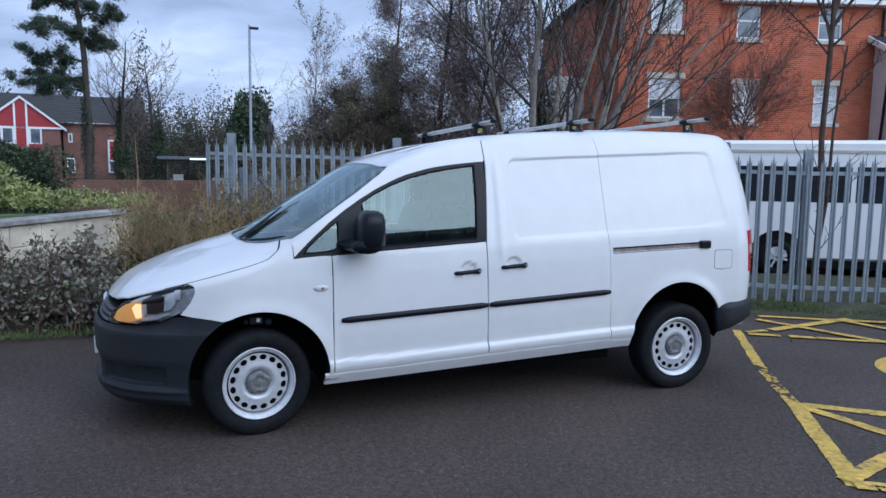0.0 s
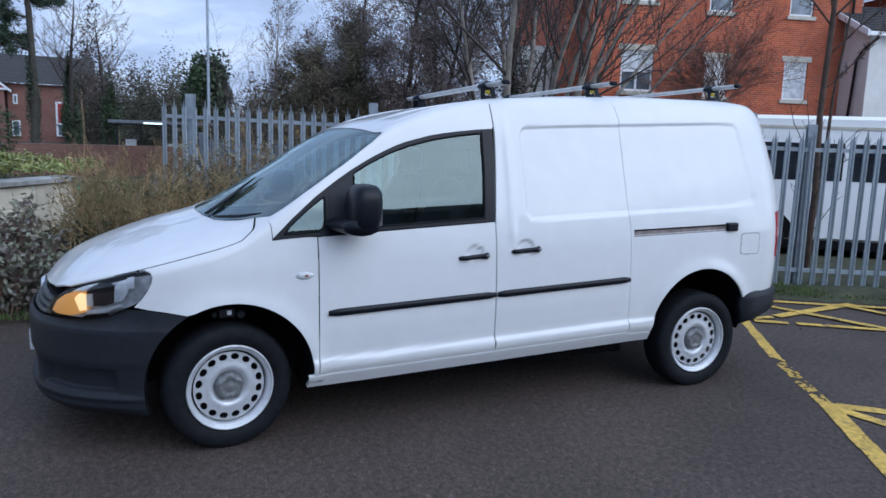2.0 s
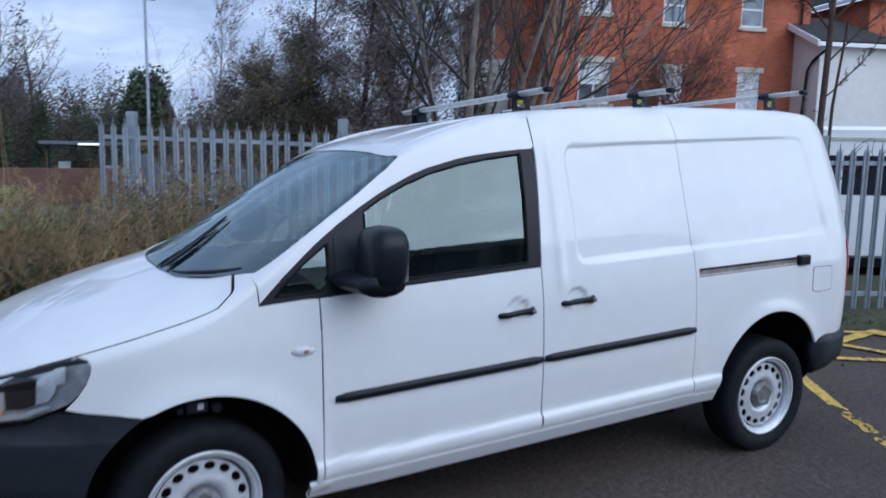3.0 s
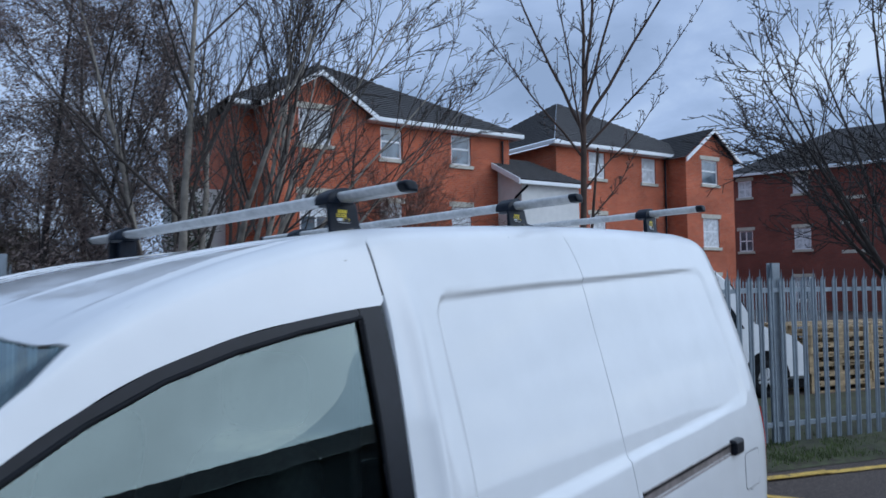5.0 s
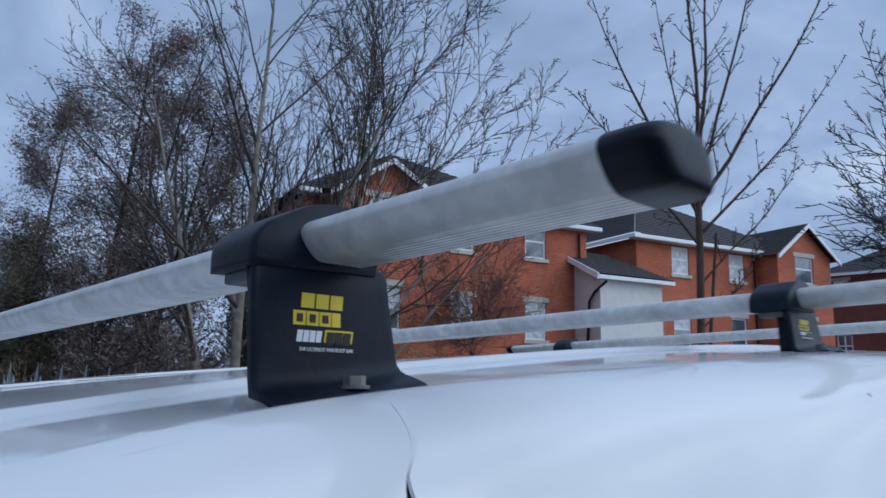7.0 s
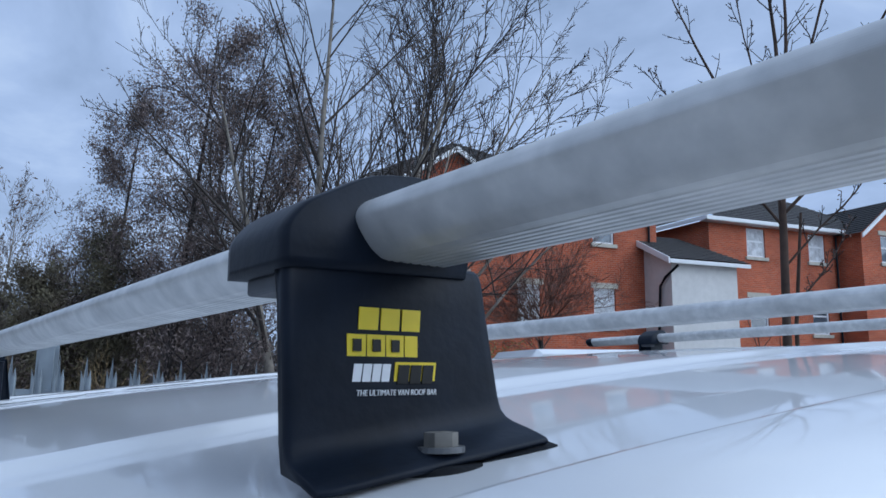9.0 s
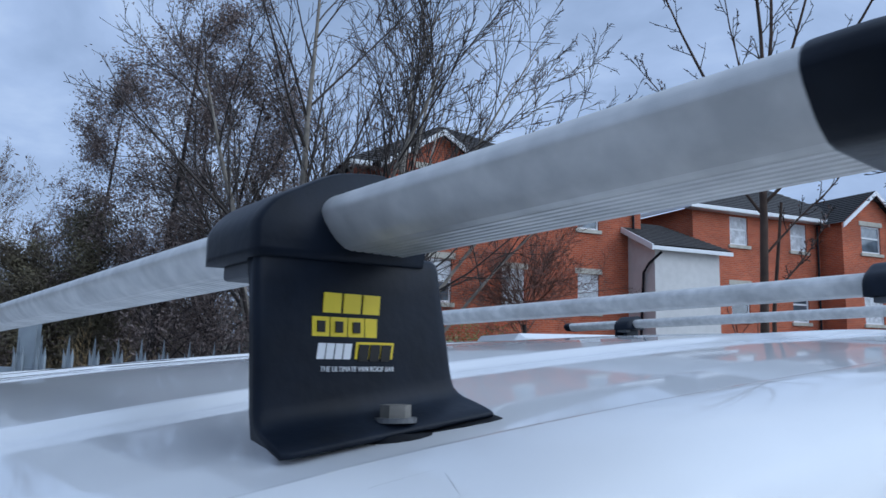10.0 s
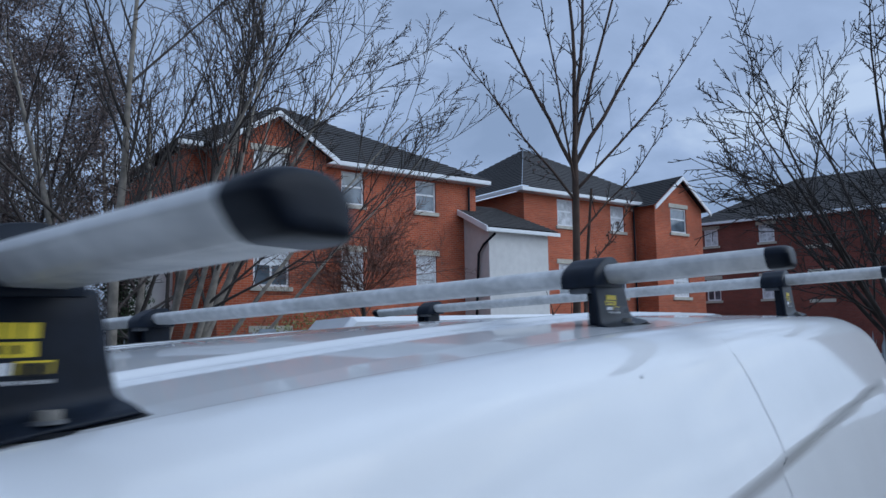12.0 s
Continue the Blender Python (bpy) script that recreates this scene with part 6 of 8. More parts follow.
# linking stair block with white render and a low tiled roof
link = thing("stair_block", BO, BA, "white rendered stair block with a low tiled roof between the flats", "building", "brick flats beyond the fence")
part("wall", box(2.35, 5.35, -1.5, 3.0, 0, 5.62), M_RENDER, link)
tiled("roof", (2.1, -1.75, 5.72), (5.75, -1.75, 5.72), (4.6, 0.9, 7.0), (2.1, 0.9, 7.0), link, 9)
tiled("roof", (5.75, -1.75, 5.72), (5.75, 3.0, 5.72), (4.6, 3.0, 7.0), (4.6, 0.9, 7.0), link, 9)
part("fascia", box(2.08, 5.76, -1.80, -1.75, 5.55, 5.69), M_UPVC, link, "white fascia board")
bm = bmesh.new()
add_loft(bm, [[Vector((2.02, y, z - 0.22)), Vector((2.08, y, z - 0.22)), Vector((2.08, y, z)), Vector((2.02, y, z))] for y, z in ((-1.78, 5.74), (0.9, 7.02))])
part("bargeboard", bm, M_UPVC, link, "white bargeboard")
bm = bmesh.new()
add_loft(bm, [[Vector((2.35, y, 5.6)), Vector((2.45, y, 5.6)), Vector((2.45, y, z)), Vector((2.35, y, z))] for y, z in ((-1.5, 5.7), (0.9, 6.85))])
part("gable", bm, M_RENDER, link)
bm = bmesh.new()
add_tube(bm, [Vector((2.5, -1.70, 5.5)), Vector((2.25, -1.3, 5.1)), Vector((2.25, -1.0, 4.8)), Vector((2.25, -0.6, 0.1))], 0.05, 8)
part("downpipe", bm, M_BLACKP, link, "black downpipe")
part("skylight", box(3.0, 3.7, 1.0, 1.08, 7.05, 7.5), M_PANE, link)

flats2 = thing("apartment_building", BO, BA, "red brick flats with a hipped roof and a small gabled bay", "building", "brick flats beyond the fence")
B_WINS = [(7.42, 8.40), (10.80, 11.75)]
holes = [(a, b, z0, z1) for a, b in B_WINS for z0, z1 in (TOPZ, MIDZ, LOWZ)]
part("wall", wall_with_holes(5.5, 12.6, 0, 7.75, holes, 0.0), M_BRICK_A, flats2)
part("end_wall", box(5.5, 5.8, 0.3, 9.5, 0, 7.7), M_BRICK_A, flats2)
part("end_wall", box(15.8, 16.1, 0.3, 9.5, 0, 7.7), M_BRICK_A, flats2)
part("back_wall", box(5.8, 15.8, 9.2, 9.5, 0, 7.7), M_BRICK_A, flats2)
for a, b in B_WINS:
    for z0, z1 in (TOPZ, MIDZ, LOWZ):
        window(flats2, a, b, z0, z1, 0.0, lintel=(z0 < 6))
bay = [(13.70, 14.90, *TOPZ), (13.70, 14.90, *MIDZ), (13.70, 14.90, *LOWZ)]
bay_wall(flats2, 12.55, 16.10, -1.1, bay, 7.62, 8.95, M_BRICK_A, 1.1)
for a, b, c, d in bay:
    window(flats2, a, b, c, d, -1.1, "sash", lintel=True)
PK = (9.2, 4.0, 10.75)
tiled("roof", (5.05, -0.42, 7.78), (15.4, -0.42, 7.78), PK, PK, flats2, 16)
tiled("roof", (5.05, 9.9, 7.78), (5.05, -0.42, 7.78), PK, PK, flats2, 16)
tiled("roof", (15.4, -0.42, 7.78), (15.4, 9.9, 7.78), PK, PK, flats2, 16)
part("fascia", box(5.05, 12.6, -0.44, -0.40, 7.62, 7.77), M_UPVC, flats2, "white fascia board")
part("fascia", box(5.03, 5.07, -0.40, 9.8, 7.62, 7.77), M_UPVC, flats2, "white fascia board")
part("soffit", box(5.1, 12.5, -0.40, 0.0, 7.60, 7.63), M_UPVC, flats2)
bm = bmesh.new()
add_tube(bm, [Vector((12.3, -0.10, 7.5)), Vector((12.3, -0.08, 0.1))], 0.045, 8)
part("downpipe", bm, M_BLACKP, flats2, "black downpipe")

# darker block at an angle further off
flats3 = thing("apartment_building", (46.0, 14.6, 0.0), radians(-90), "dark red brick flats under a brown hipped roof", "building", "brick flats beyond the fence")
C_WINS = [(0.45, 1.25, 6.75, 7.75), (3.55, 4.40, 6.75, 7.75), (0.45, 1.25, 3.5, 4.75), (3.55, 4.45, 3.5, 4.75), (3.55, 4.45, 0.6, 1.9), (9.6, 10.5, 6.75, 7.75), (9.6, 10.5, 3.5, 4.75)]
part("wall", wall_with_holes(0, 22, 0, 8.1, C_WINS, 0.0), M_BRICK_C, flats3)
for a, b, c, d in C_WINS:
    window(flats3, a, b, c, d, 0.0, "cross")
for z in (6.2, 4.85, 3.2):
    part("stone_band", box(6.0, 7.3, -0.03, 0.05, z, z + 0.18), M_STONE, flats3)
part("fascia", box(-0.4, 22.4, -0.44, -0.40, 8.00, 8.15), M_UPVC, flats3, "white fascia board")
part("end_wall", box(0, 0.3, 0.3, 9, 0, 8.1), M_BRICK_C, flats3)
tiled("roof", (-0.4, -0.42, 8.15), (22.4, -0.42, 8.15), (17.0, 4.5, 11.0), (5.0, 4.5, 11.0), flats3, 14)
tiled("roof", (-0.4, 9.4, 8.15), (-0.4, -0.42, 8.15), (5.0, 4.5, 11.0), (5.0, 4.5, 11.0), flats3, 14)


# ---- beyond the fence: a white minibus, pallets, a second fence ----
M_VANW = mat("white_van_paint", (0.80, 0.81, 0.82), 0.5, 0, 0.03, 2, coat=0.5, spec=0.3)
M_DGLASS = mat("dark_vehicle_glass", (0.02, 0.024, 0.03), 0.05, 0, 0.2, 3, spec=0.8)
M_PALLET = mat("raw_pallet_wood", (0.46, 0.33, 0.19), 0.85, 0, 0.25, 12, bump=0.3, bscale=60, rand=0.25)

bus = thing("minibus", on_fence(0, -2.5), math.atan2(FD.y, FD.x), "white minibus with a dark window band, parked beyond the fence", "minibus")
side = [(-1.1, 0.24), (-1.12, 1.0), (-1.05, 1.85), (-0.9, 2.03), (3.2, 2.06), (3.55, 1.99), (4.0, 1.65), (4.42, 1.08), (5.05, 0.90), (5.30, 0.72), (5.36, 0.26)]
rings = []
for y, k in ((0.0, 1.0), (0.06, 1.0), (1.8, 1.0), (1.86, 1.0)):
    inn = 0.05 if y in (0.0, 1.86) else 0.0
    rings.append([Vector((x + (inn if x < 2 else -inn), y, z - (inn if z > 1.9 else 0) + (inn if z < 0.3 else 0))) for x, z in side])
part("body", loft(rings), M_VANW, bus)
for x0, x1 in ((-0.75, 0.45), (0.52, 1.75), (1.82, 2.85)):
    part("side_window", box(x0, x1, -0.008, 0.02, 1.13, 1.66, 0.004), M_DGLASS, bus)
bm = bmesh.new()
add_loft(bm, [[Vector((x, y, z)) for x, z in ((2.95, 1.02), (4.18, 1.02), (3.72, 1.66), (2.95, 1.70))] for y in (-0.008, 0.02)])
part("cab_window", bm, M_DGLASS, bus)
bm = bmesh.new()
add_loft(bm, [[Vector((x, y, z)) for x, z in ((4.03, 1.66), (4.44, 1.10), (4.46, 1.12), (4.05, 1.68))] for y in (0.12, 1.74)])
part("windscreen", bm, M_DGLASS, bus)
part("roof_band", box(-0.9, 3.2, -0.012, 0.0, 1.86, 1.90), M_STONE, bus)
part("skirt", box(-1.05, 5.25, 0.01, 1.85, 0.14, 0.26), M_DARK, bus)
part("bumper", box(5.2, 5.42, 0.1, 1.76, 0.30, 0.55, 0.04), M_BUMPER, bus)
for x in (0.77, 4.55):
    w = part("wheel", lathe([(0.0, 0.17), (-0.01, 0.20), (0.0, 0.26), (0.03, 0.285), (0.2, 0.285)], -0.016, x, 0.285, 28), M_RUBBER, bus, "", True)
    rim = part("rim", lathe([(0.0, 0.175), (0.02, 0.155), (0.05, 0.14), (0.05, 0.001)], -0.014, x, 0.285, 28), M_DARK, w, "", True)
    for q in range(7):
        bm = box(-0.016, 0.016, -0.022, -0.012, 0.02, 0.165, 0.004)
        bmesh.ops.transform(bm, matrix=Matrix.Translation((x, 0, 0.285)) @ Matrix.Rotation(2 * math.pi * q / 7, 4, "Y"), verts=bm.verts[:])
        part("spoke", bm, M_STEEL, w)
    bm = bmesh.new()
    add_loft(bm, [[Vector((x + r * math.cos(a), -0.006, 0.285 + r * math.sin(a))) for a in [math.pi * k / 14 for k in range(15)]] for r in (0.25, 0.41)], closed=False)
    part("arch", bm, M_DARK, bus)


def pallet(loc, rz):
    t = thing("pallet", loc, rz, "raw softwood pallet in a stack beyond the fence", "pallet", "stacked pallets")
    for k in range(7):
        x = k * 0.18
        part("board", box(x, x + 0.10, 0, 1.0, 0.122, 0.144), M_PALLET, t)
    for y in (0.0, 0.45, 0.90):
        for x in (0.0, 0.54, 1.08):
            part("block", box(x, x + 0.10, y, y + 0.10, 0.022, 0.10), M_PALLET, t)
        part("stringer", box(0, 1.18, y, y + 0.10, 0.10, 0.122), M_PALLET, t)
        part("runner", box(0, 1.18, y, y + 0.10, 0.0, 0.022), M_PALLET, t)
    return t


fr = math.atan2(FD.y, FD.x)
first = pallet(on_fence(5.55, -2.7, 0.0), fr)
for k in range(1, 7):
    p = on_fence(5.55 + rng.uniform(-0.02, 0.02), -2.7 + rng.uniform(-0.02, 0.02), 0.145 * k)
    copy_thing(first, Matrix.Translation(p) @ Matrix.Rotation(fr + radians(rng.uniform(-1, 1)), 4, "Z"))
for k in range(7):
    p = on_fence(6.80 + rng.uniform(-0.02, 0.02), -2.75 + rng.uniform(-0.02, 0.02), 0.145 * k)
    copy_thing(first, Matrix.Translation(p) @ Matrix.Rotation(fr + radians(rng.uniform(-1, 1)), 4, "Z"))

fence2 = thing("palisade_fence", on_fence(5.6, -7.5), fr + radians(20), "second grey palisade fence behind the pallets", "fence")
for z in (0.2, 1.5):
    part("rail", box(-3, 9, 0.006, 0.045, z - 0.02, z + 0.02), M_GALV, fence2)
for k in range(80):
    part("pale", PALE, None, fence2).matrix_basis = Matrix.Translation((-3 + 0.15 * k, 0, 0))
for k in range(5):
    part("post", box(-2.9 + 2.75 * k, -2.8 + 2.75 * k, 0.03, 0.10, 0, 1.8), M_GALV, fence2)

# ---- left: block wall, house, shelter, lamp post ----
WD = Vector((0.515, 0.857, 0.0))
M_COPING = mat("weathered_grey_coping", (0.27, 0.265, 0.25), 0.85, 0, 0.3, 7, bump=0.4, bscale=50, rand=0.1, var2=0.3, scale2=1.6)
wall_end = Vector((-1.0, 5.75, 0))
wall = thing("garden_wall", wall_end, math.atan2(WD.y, WD.x), "pale concrete block wall with a flat coping, holding a planted bed", "wall")
for r in range(4):
    x = 0.0
    k = 0
    while x > -6.2:
        L = 0.44 if (k or r % 2 == 0) else 0.22
        part("block", box(x - L + 0.004, x - 0.004, -0.10 + rng.uniform(-0.004, 0.004), 0.10, 0.075 + 0.219 * r, 0.075 + 0.219 * r + 0.211, 0.006), M_CONC, wall)
        x -= L
        k += 1
part("core", box(-6.2, -0.01, -0.085, 0.09, 0, 0.94), M_CONC, wall)
for k in range(10):
    part("coping", box(-0.62 * k - 0.612, -0.62 * k + 0.03, -0.15, 0.15, 0.952, 1.004, 0.008), M_COPING, wall)
M_REDBOARD = mat("red_boarding", (0.33, 0.025, 0.03), 0.6, 0, 0.1, 4)
M_BRICK_H = brick_mat("brown_red_brick", (0.21, 0.085, 0.063), (0.17, 0.068, 0.054), (0.25, 0.2, 0.17))
house = thing("house", (-11.3, 64.8, -0.4), radians(4), "brick house with red boarded gable and white trim", "house")
part("wall", box(-8, 9, 0.2, 9, 0, 5.0), M_BRICK_H, house)
part("wall", box(-2.8, 2.8, -0.5, 0.3, 0, 4.6), M_BRICK_H, house)
bm = bmesh.new()
add_loft(bm, [[Vector((-3.0, y, 4.5)), Vector((3.0, y, 4.5)), Vector((0, y, 6.9))] for y in (-0.55, 0.0)])
part("gable", bm, M_REDBOARD, house, "red boarded gable")
part("post_panel", box(-0.36, 0.36, -0.62, -0.56, 0.4, 6.7), M_REDBOARD, house, "red boarded strip")
for s in (-1, 1):
    bm = bmesh.new()
    add_loft(bm, [[Vector((u, -0.75, z - 0.22)), Vector((u, -0.6, z - 0.22)), Vector((u, -0.6, z)), Vector((u, -0.75, z))] for u, z in ((s * 3.3, 4.45), (0, 7.05))])
    part("bargeboard", bm, M_UPVC, house)
    part("trim", box(s * 0.43 - 0.07, s * 0.43 + 0.07, -0.66, -0.6, 0.4, 6.5), M_UPVC, house)
    tiled("gable_roof", (s * 3.4, -0.8, 4.4), (s * 3.4, 6, 4.4), (0, 6, 7.05), (0, -0.8, 7.05), house, 8)
    w = part("window", box(s * 0.98 - 0.48, s * 0.98 + 0.48, -0.60, -0.5, 3.2, 4.5), M_UPVC, house)
    part("pane", box(s * 0.98 - 0.30, s * 0.98 + 0.36, -0.63, -0.55, 3.3, 4.4), M_PANE, w)
    part("board", box(s * 0.98 - 0.48, s * 0.98 + 0.48, -0.58, -0.5, 2.3, 3.2), M_REDBOARD, house)
part("trim", box(-3.0, 3.0, -0.62, -0.55, 4.42, 4.58), M_UPVC, house)
tiled("roof", (-8.5, -0.3, 5.0), (9.5, -0.3, 5.0), (9.5, 4.6, 7.6), (-8.5, 4.6, 7.6), house, 10)
for x, half, z0, z1 in ((3.5, 0.30, 0.85, 2.1), (3.52, 0.16, 3.4, 4.15)):
    w = part("window", box(x - half, x + half, 0.1, 0.25, z0, z1), M_UPVC, house)
    part("pane", box(x - half + 0.09, x + half - 0.09, 0.07, 0.15, z0 + 0.1, z1 - 0.1), M_PANE, w)
w = part("window", box(6.35, 7.15, 0.0, 0.25, 0.9, 3.7), M_UPVC, house, "tall white framed bay with red infill")
part("infill", box(6.50, 7.05, -0.03, 0.1, 2.0, 3.55), M_REDBOARD, w)
part("pane", box(6.50, 7.05, -0.03, 0.1, 1.0, 1.85), M_PANE, w)
part("drainpipe", box(2.88, 2.98, 0.05, 0.2, 0, 4.8), M_DARK, house)
alone(part("brick_wall", box(-7, 3.5, 21.0, 21.3, -0.2, 0.98), brick_mat("mossy_brown_brick", (0.19, 0.085, 0.062), (0.15, 0.068, 0.052), (0.16, 0.13, 0.11))), "low red-brown brick wall beyond the bushes", "wall")
shelter = thing("bus_shelter", (-0.60, 23.0, -0.60), 0, "black bus shelter with a flat roof and lit strip", "shelter")
part("roof", box(-0.1, 3.2, 0, 1.4, 2.20, 2.34, 0.03), M_BUMPER, shelter)
part("fascia", box(-0.12, 3.22, -0.02, 0.04, 2.26, 2.36, 0.01), M_GALV_D, shelter)
part("bench", box(0.5, 2.6, 0.9, 1.2, 0.75, 0.80, 0.01), M_BUMPER, shelter)
for x in (0.1, 1.5, 3.0):
    part("post", box(x, x + 0.07, 0.1, 0.17, 0, 2.22), M_BLACKP, shelter)
part("back_panel", box(0.1, 3.05, 1.25, 1.28, 0.3, 2.1), M_LENS, shelter)
part("lamp_strip", box(0.95, 1.6, -0.03, -0.005, 2.25, 2.30), glow("lit_strip", (0.75, 0.95, 1.0), 1.2), shelter)
part("notice", box(0.40, 0.75, 1.2, 1.24, 1.45, 1.72), M_UPVC, shelter)
part("notice", box(1.75, 2.2, 1.2, 1.24, 1.25, 1.6), M_UPVC, shelter)
lamp = thing("street_lamp", (2.70, 25.5, -0.6), 0, "tall slim grey steel lamp column", "street lamp")
bm = bmesh.new()
add_tube(bm, [Vector((0, 0, 0)), Vector((0, 0, 1.2)), Vector((0, 0, 1.25)), Vector((0, 0, 7.4))], [0.09, 0.09, 0.06, 0.045], 10)
part("column", bm, mat("grey_lamp_column", (0.26, 0.30, 0.34), 0.5, 0.2, 0.1, 3), lamp, "", True)
part("lantern", box(0.0, 0.34, -0.07, 0.07, 7.25, 7.34, 0.02), M_BUMPER, lamp)

# building behind the camera, that the paint and the glass reflect
back = thing("wall_south", (0, -19.0, 0), radians(12), "plain dark grey building that closes the yard", "wall", kind="structure")
part("wall", box(-22, 19, -8, 0, 0, 5.0), mat("dark_grey_cladding", (0.075, 0.084, 0.086), 0.7, 0, 0.15, 2, bump=0.2, bscale=20, var2=0.15, scale2=0.5), back)
tiled("roof", (19.3, 0.35, 4.9), (-22, 0.35, 4.9), (-22, -4, 6.9), (19.3, -4, 6.9), back, 8)


# ---- trees and shrubs ----
M_BARK_G = mat("grey_green_bark", (0.25, 0.22, 0.185), 0.9, 0, 0.3, 6, bump=0.4, bscale=40, var2=0.25, scale2=1.0)
M_BARK_D = mat("dark_bark", (0.042, 0.034, 0.031), 0.9, 0, 0.3, 8, bump=0.4, bscale=40)
M_BARK_P = mat("pine_bark", (0.046, 0.040, 0.031), 0.9, 0, 0.35, 3, bump=0.6, bscale=12)
M_BIRCH = mat("birch_bark", (0.50, 0.47, 0.42), 0.8, 0, 0.35, 4, bump=0.3, bscale=20)
M_TWIG_R = mat("red_brown_twigs", (0.15, 0.080, 0.062), 0.85, 0, 0.3, 2)
M_TWIG_P = mat("purple_brown_twigs", (0.115, 0.088, 0.084), 0.85, 0, 0.3, 2)
M_TWIG_G = mat("grey_twigs", (0.065, 0.052, 0.046), 0.85, 0, 0.3, 2)
M_TWIG_T = mat("tan_fine_twigs", (0.062, 0.050, 0.044), 0.85, 0, 0.3, 2)
M_TWIG_D = mat("dark_fine_twigs", (0.026, 0.022, 0.021), 0.85, 0, 0.3, 2)
M_TWIG_L = mat("pale_grey_twigs", (0.19, 0.155, 0.13), 0.85, 0, 0.3, 2)
M_TWIG_B = mat("straw_brown_stems", (0.275, 0.190, 0.095), 0.9, 0, 0.45, 3, var2=0.35, scale2=1.2)
M_LEAF_OL = mat("olive_weeds", (0.15, 0.135, 0.060), 0.8, 0, 0.4, 4, color2=(0.10, 0.115, 0.045))
M_BARK_Y = mat("brown_young_bark", (0.072, 0.045, 0.034), 0.9, 0, 0.3, 8, bump=0.4, bscale=40)
M_LEAF_DEAD = mat("dead_leaves", (0.195, 0.148, 0.135), 0.8, 0, 0.4, 3)
M_LEAF_DK = mat("dark_evergreen", (0.034, 0.058, 0.026), 0.6, 0, 0.5, 2.0, var2=0.3, scale2=0.7)
M_LEAF_GR = mat("glossy_hedge_leaf", (0.19, 0.225, 0.050), 0.35, 0, 0.5, 9, var2=0.35, scale2=3.0, color2=(0.34, 0.37, 0.13))
M_LEAF_PU = mat("purple_green_bramble", (0.27, 0.19, 0.20), 0.36, 0, 0.6, 9, color2=(0.20, 0.22, 0.14))
M_THICKET = mat("thicket_leaf", (0.165, 0.130, 0.100), 0.8, 0, 0.45, 1.5, var2=0.3, scale2=0.5, color2=(0.20, 0.175, 0.105))
M_LEAF_BR = mat("pale_brown_leaves", (0.13, 0.085, 0.065), 0.8, 0, 0.4, 3)
M_NEEDLE = mat("pine_needles", (0.030, 0.052, 0.030), 0.7, 0, 0.4, 2)
M_SCRUB_FAR = mat("far_brown_scrub", (0.125, 0.102, 0.080), 0.9, 0, 0.45, 0.8, var2=0.35, scale2=0.25, color2=(0.07, 0.075, 0.045))
M_WOOD_FAR = mat("far_woodland", (0.085, 0.080, 0.074), 0.9, 0, 0.4, 0.4, var2=0.3, scale2=0.1)


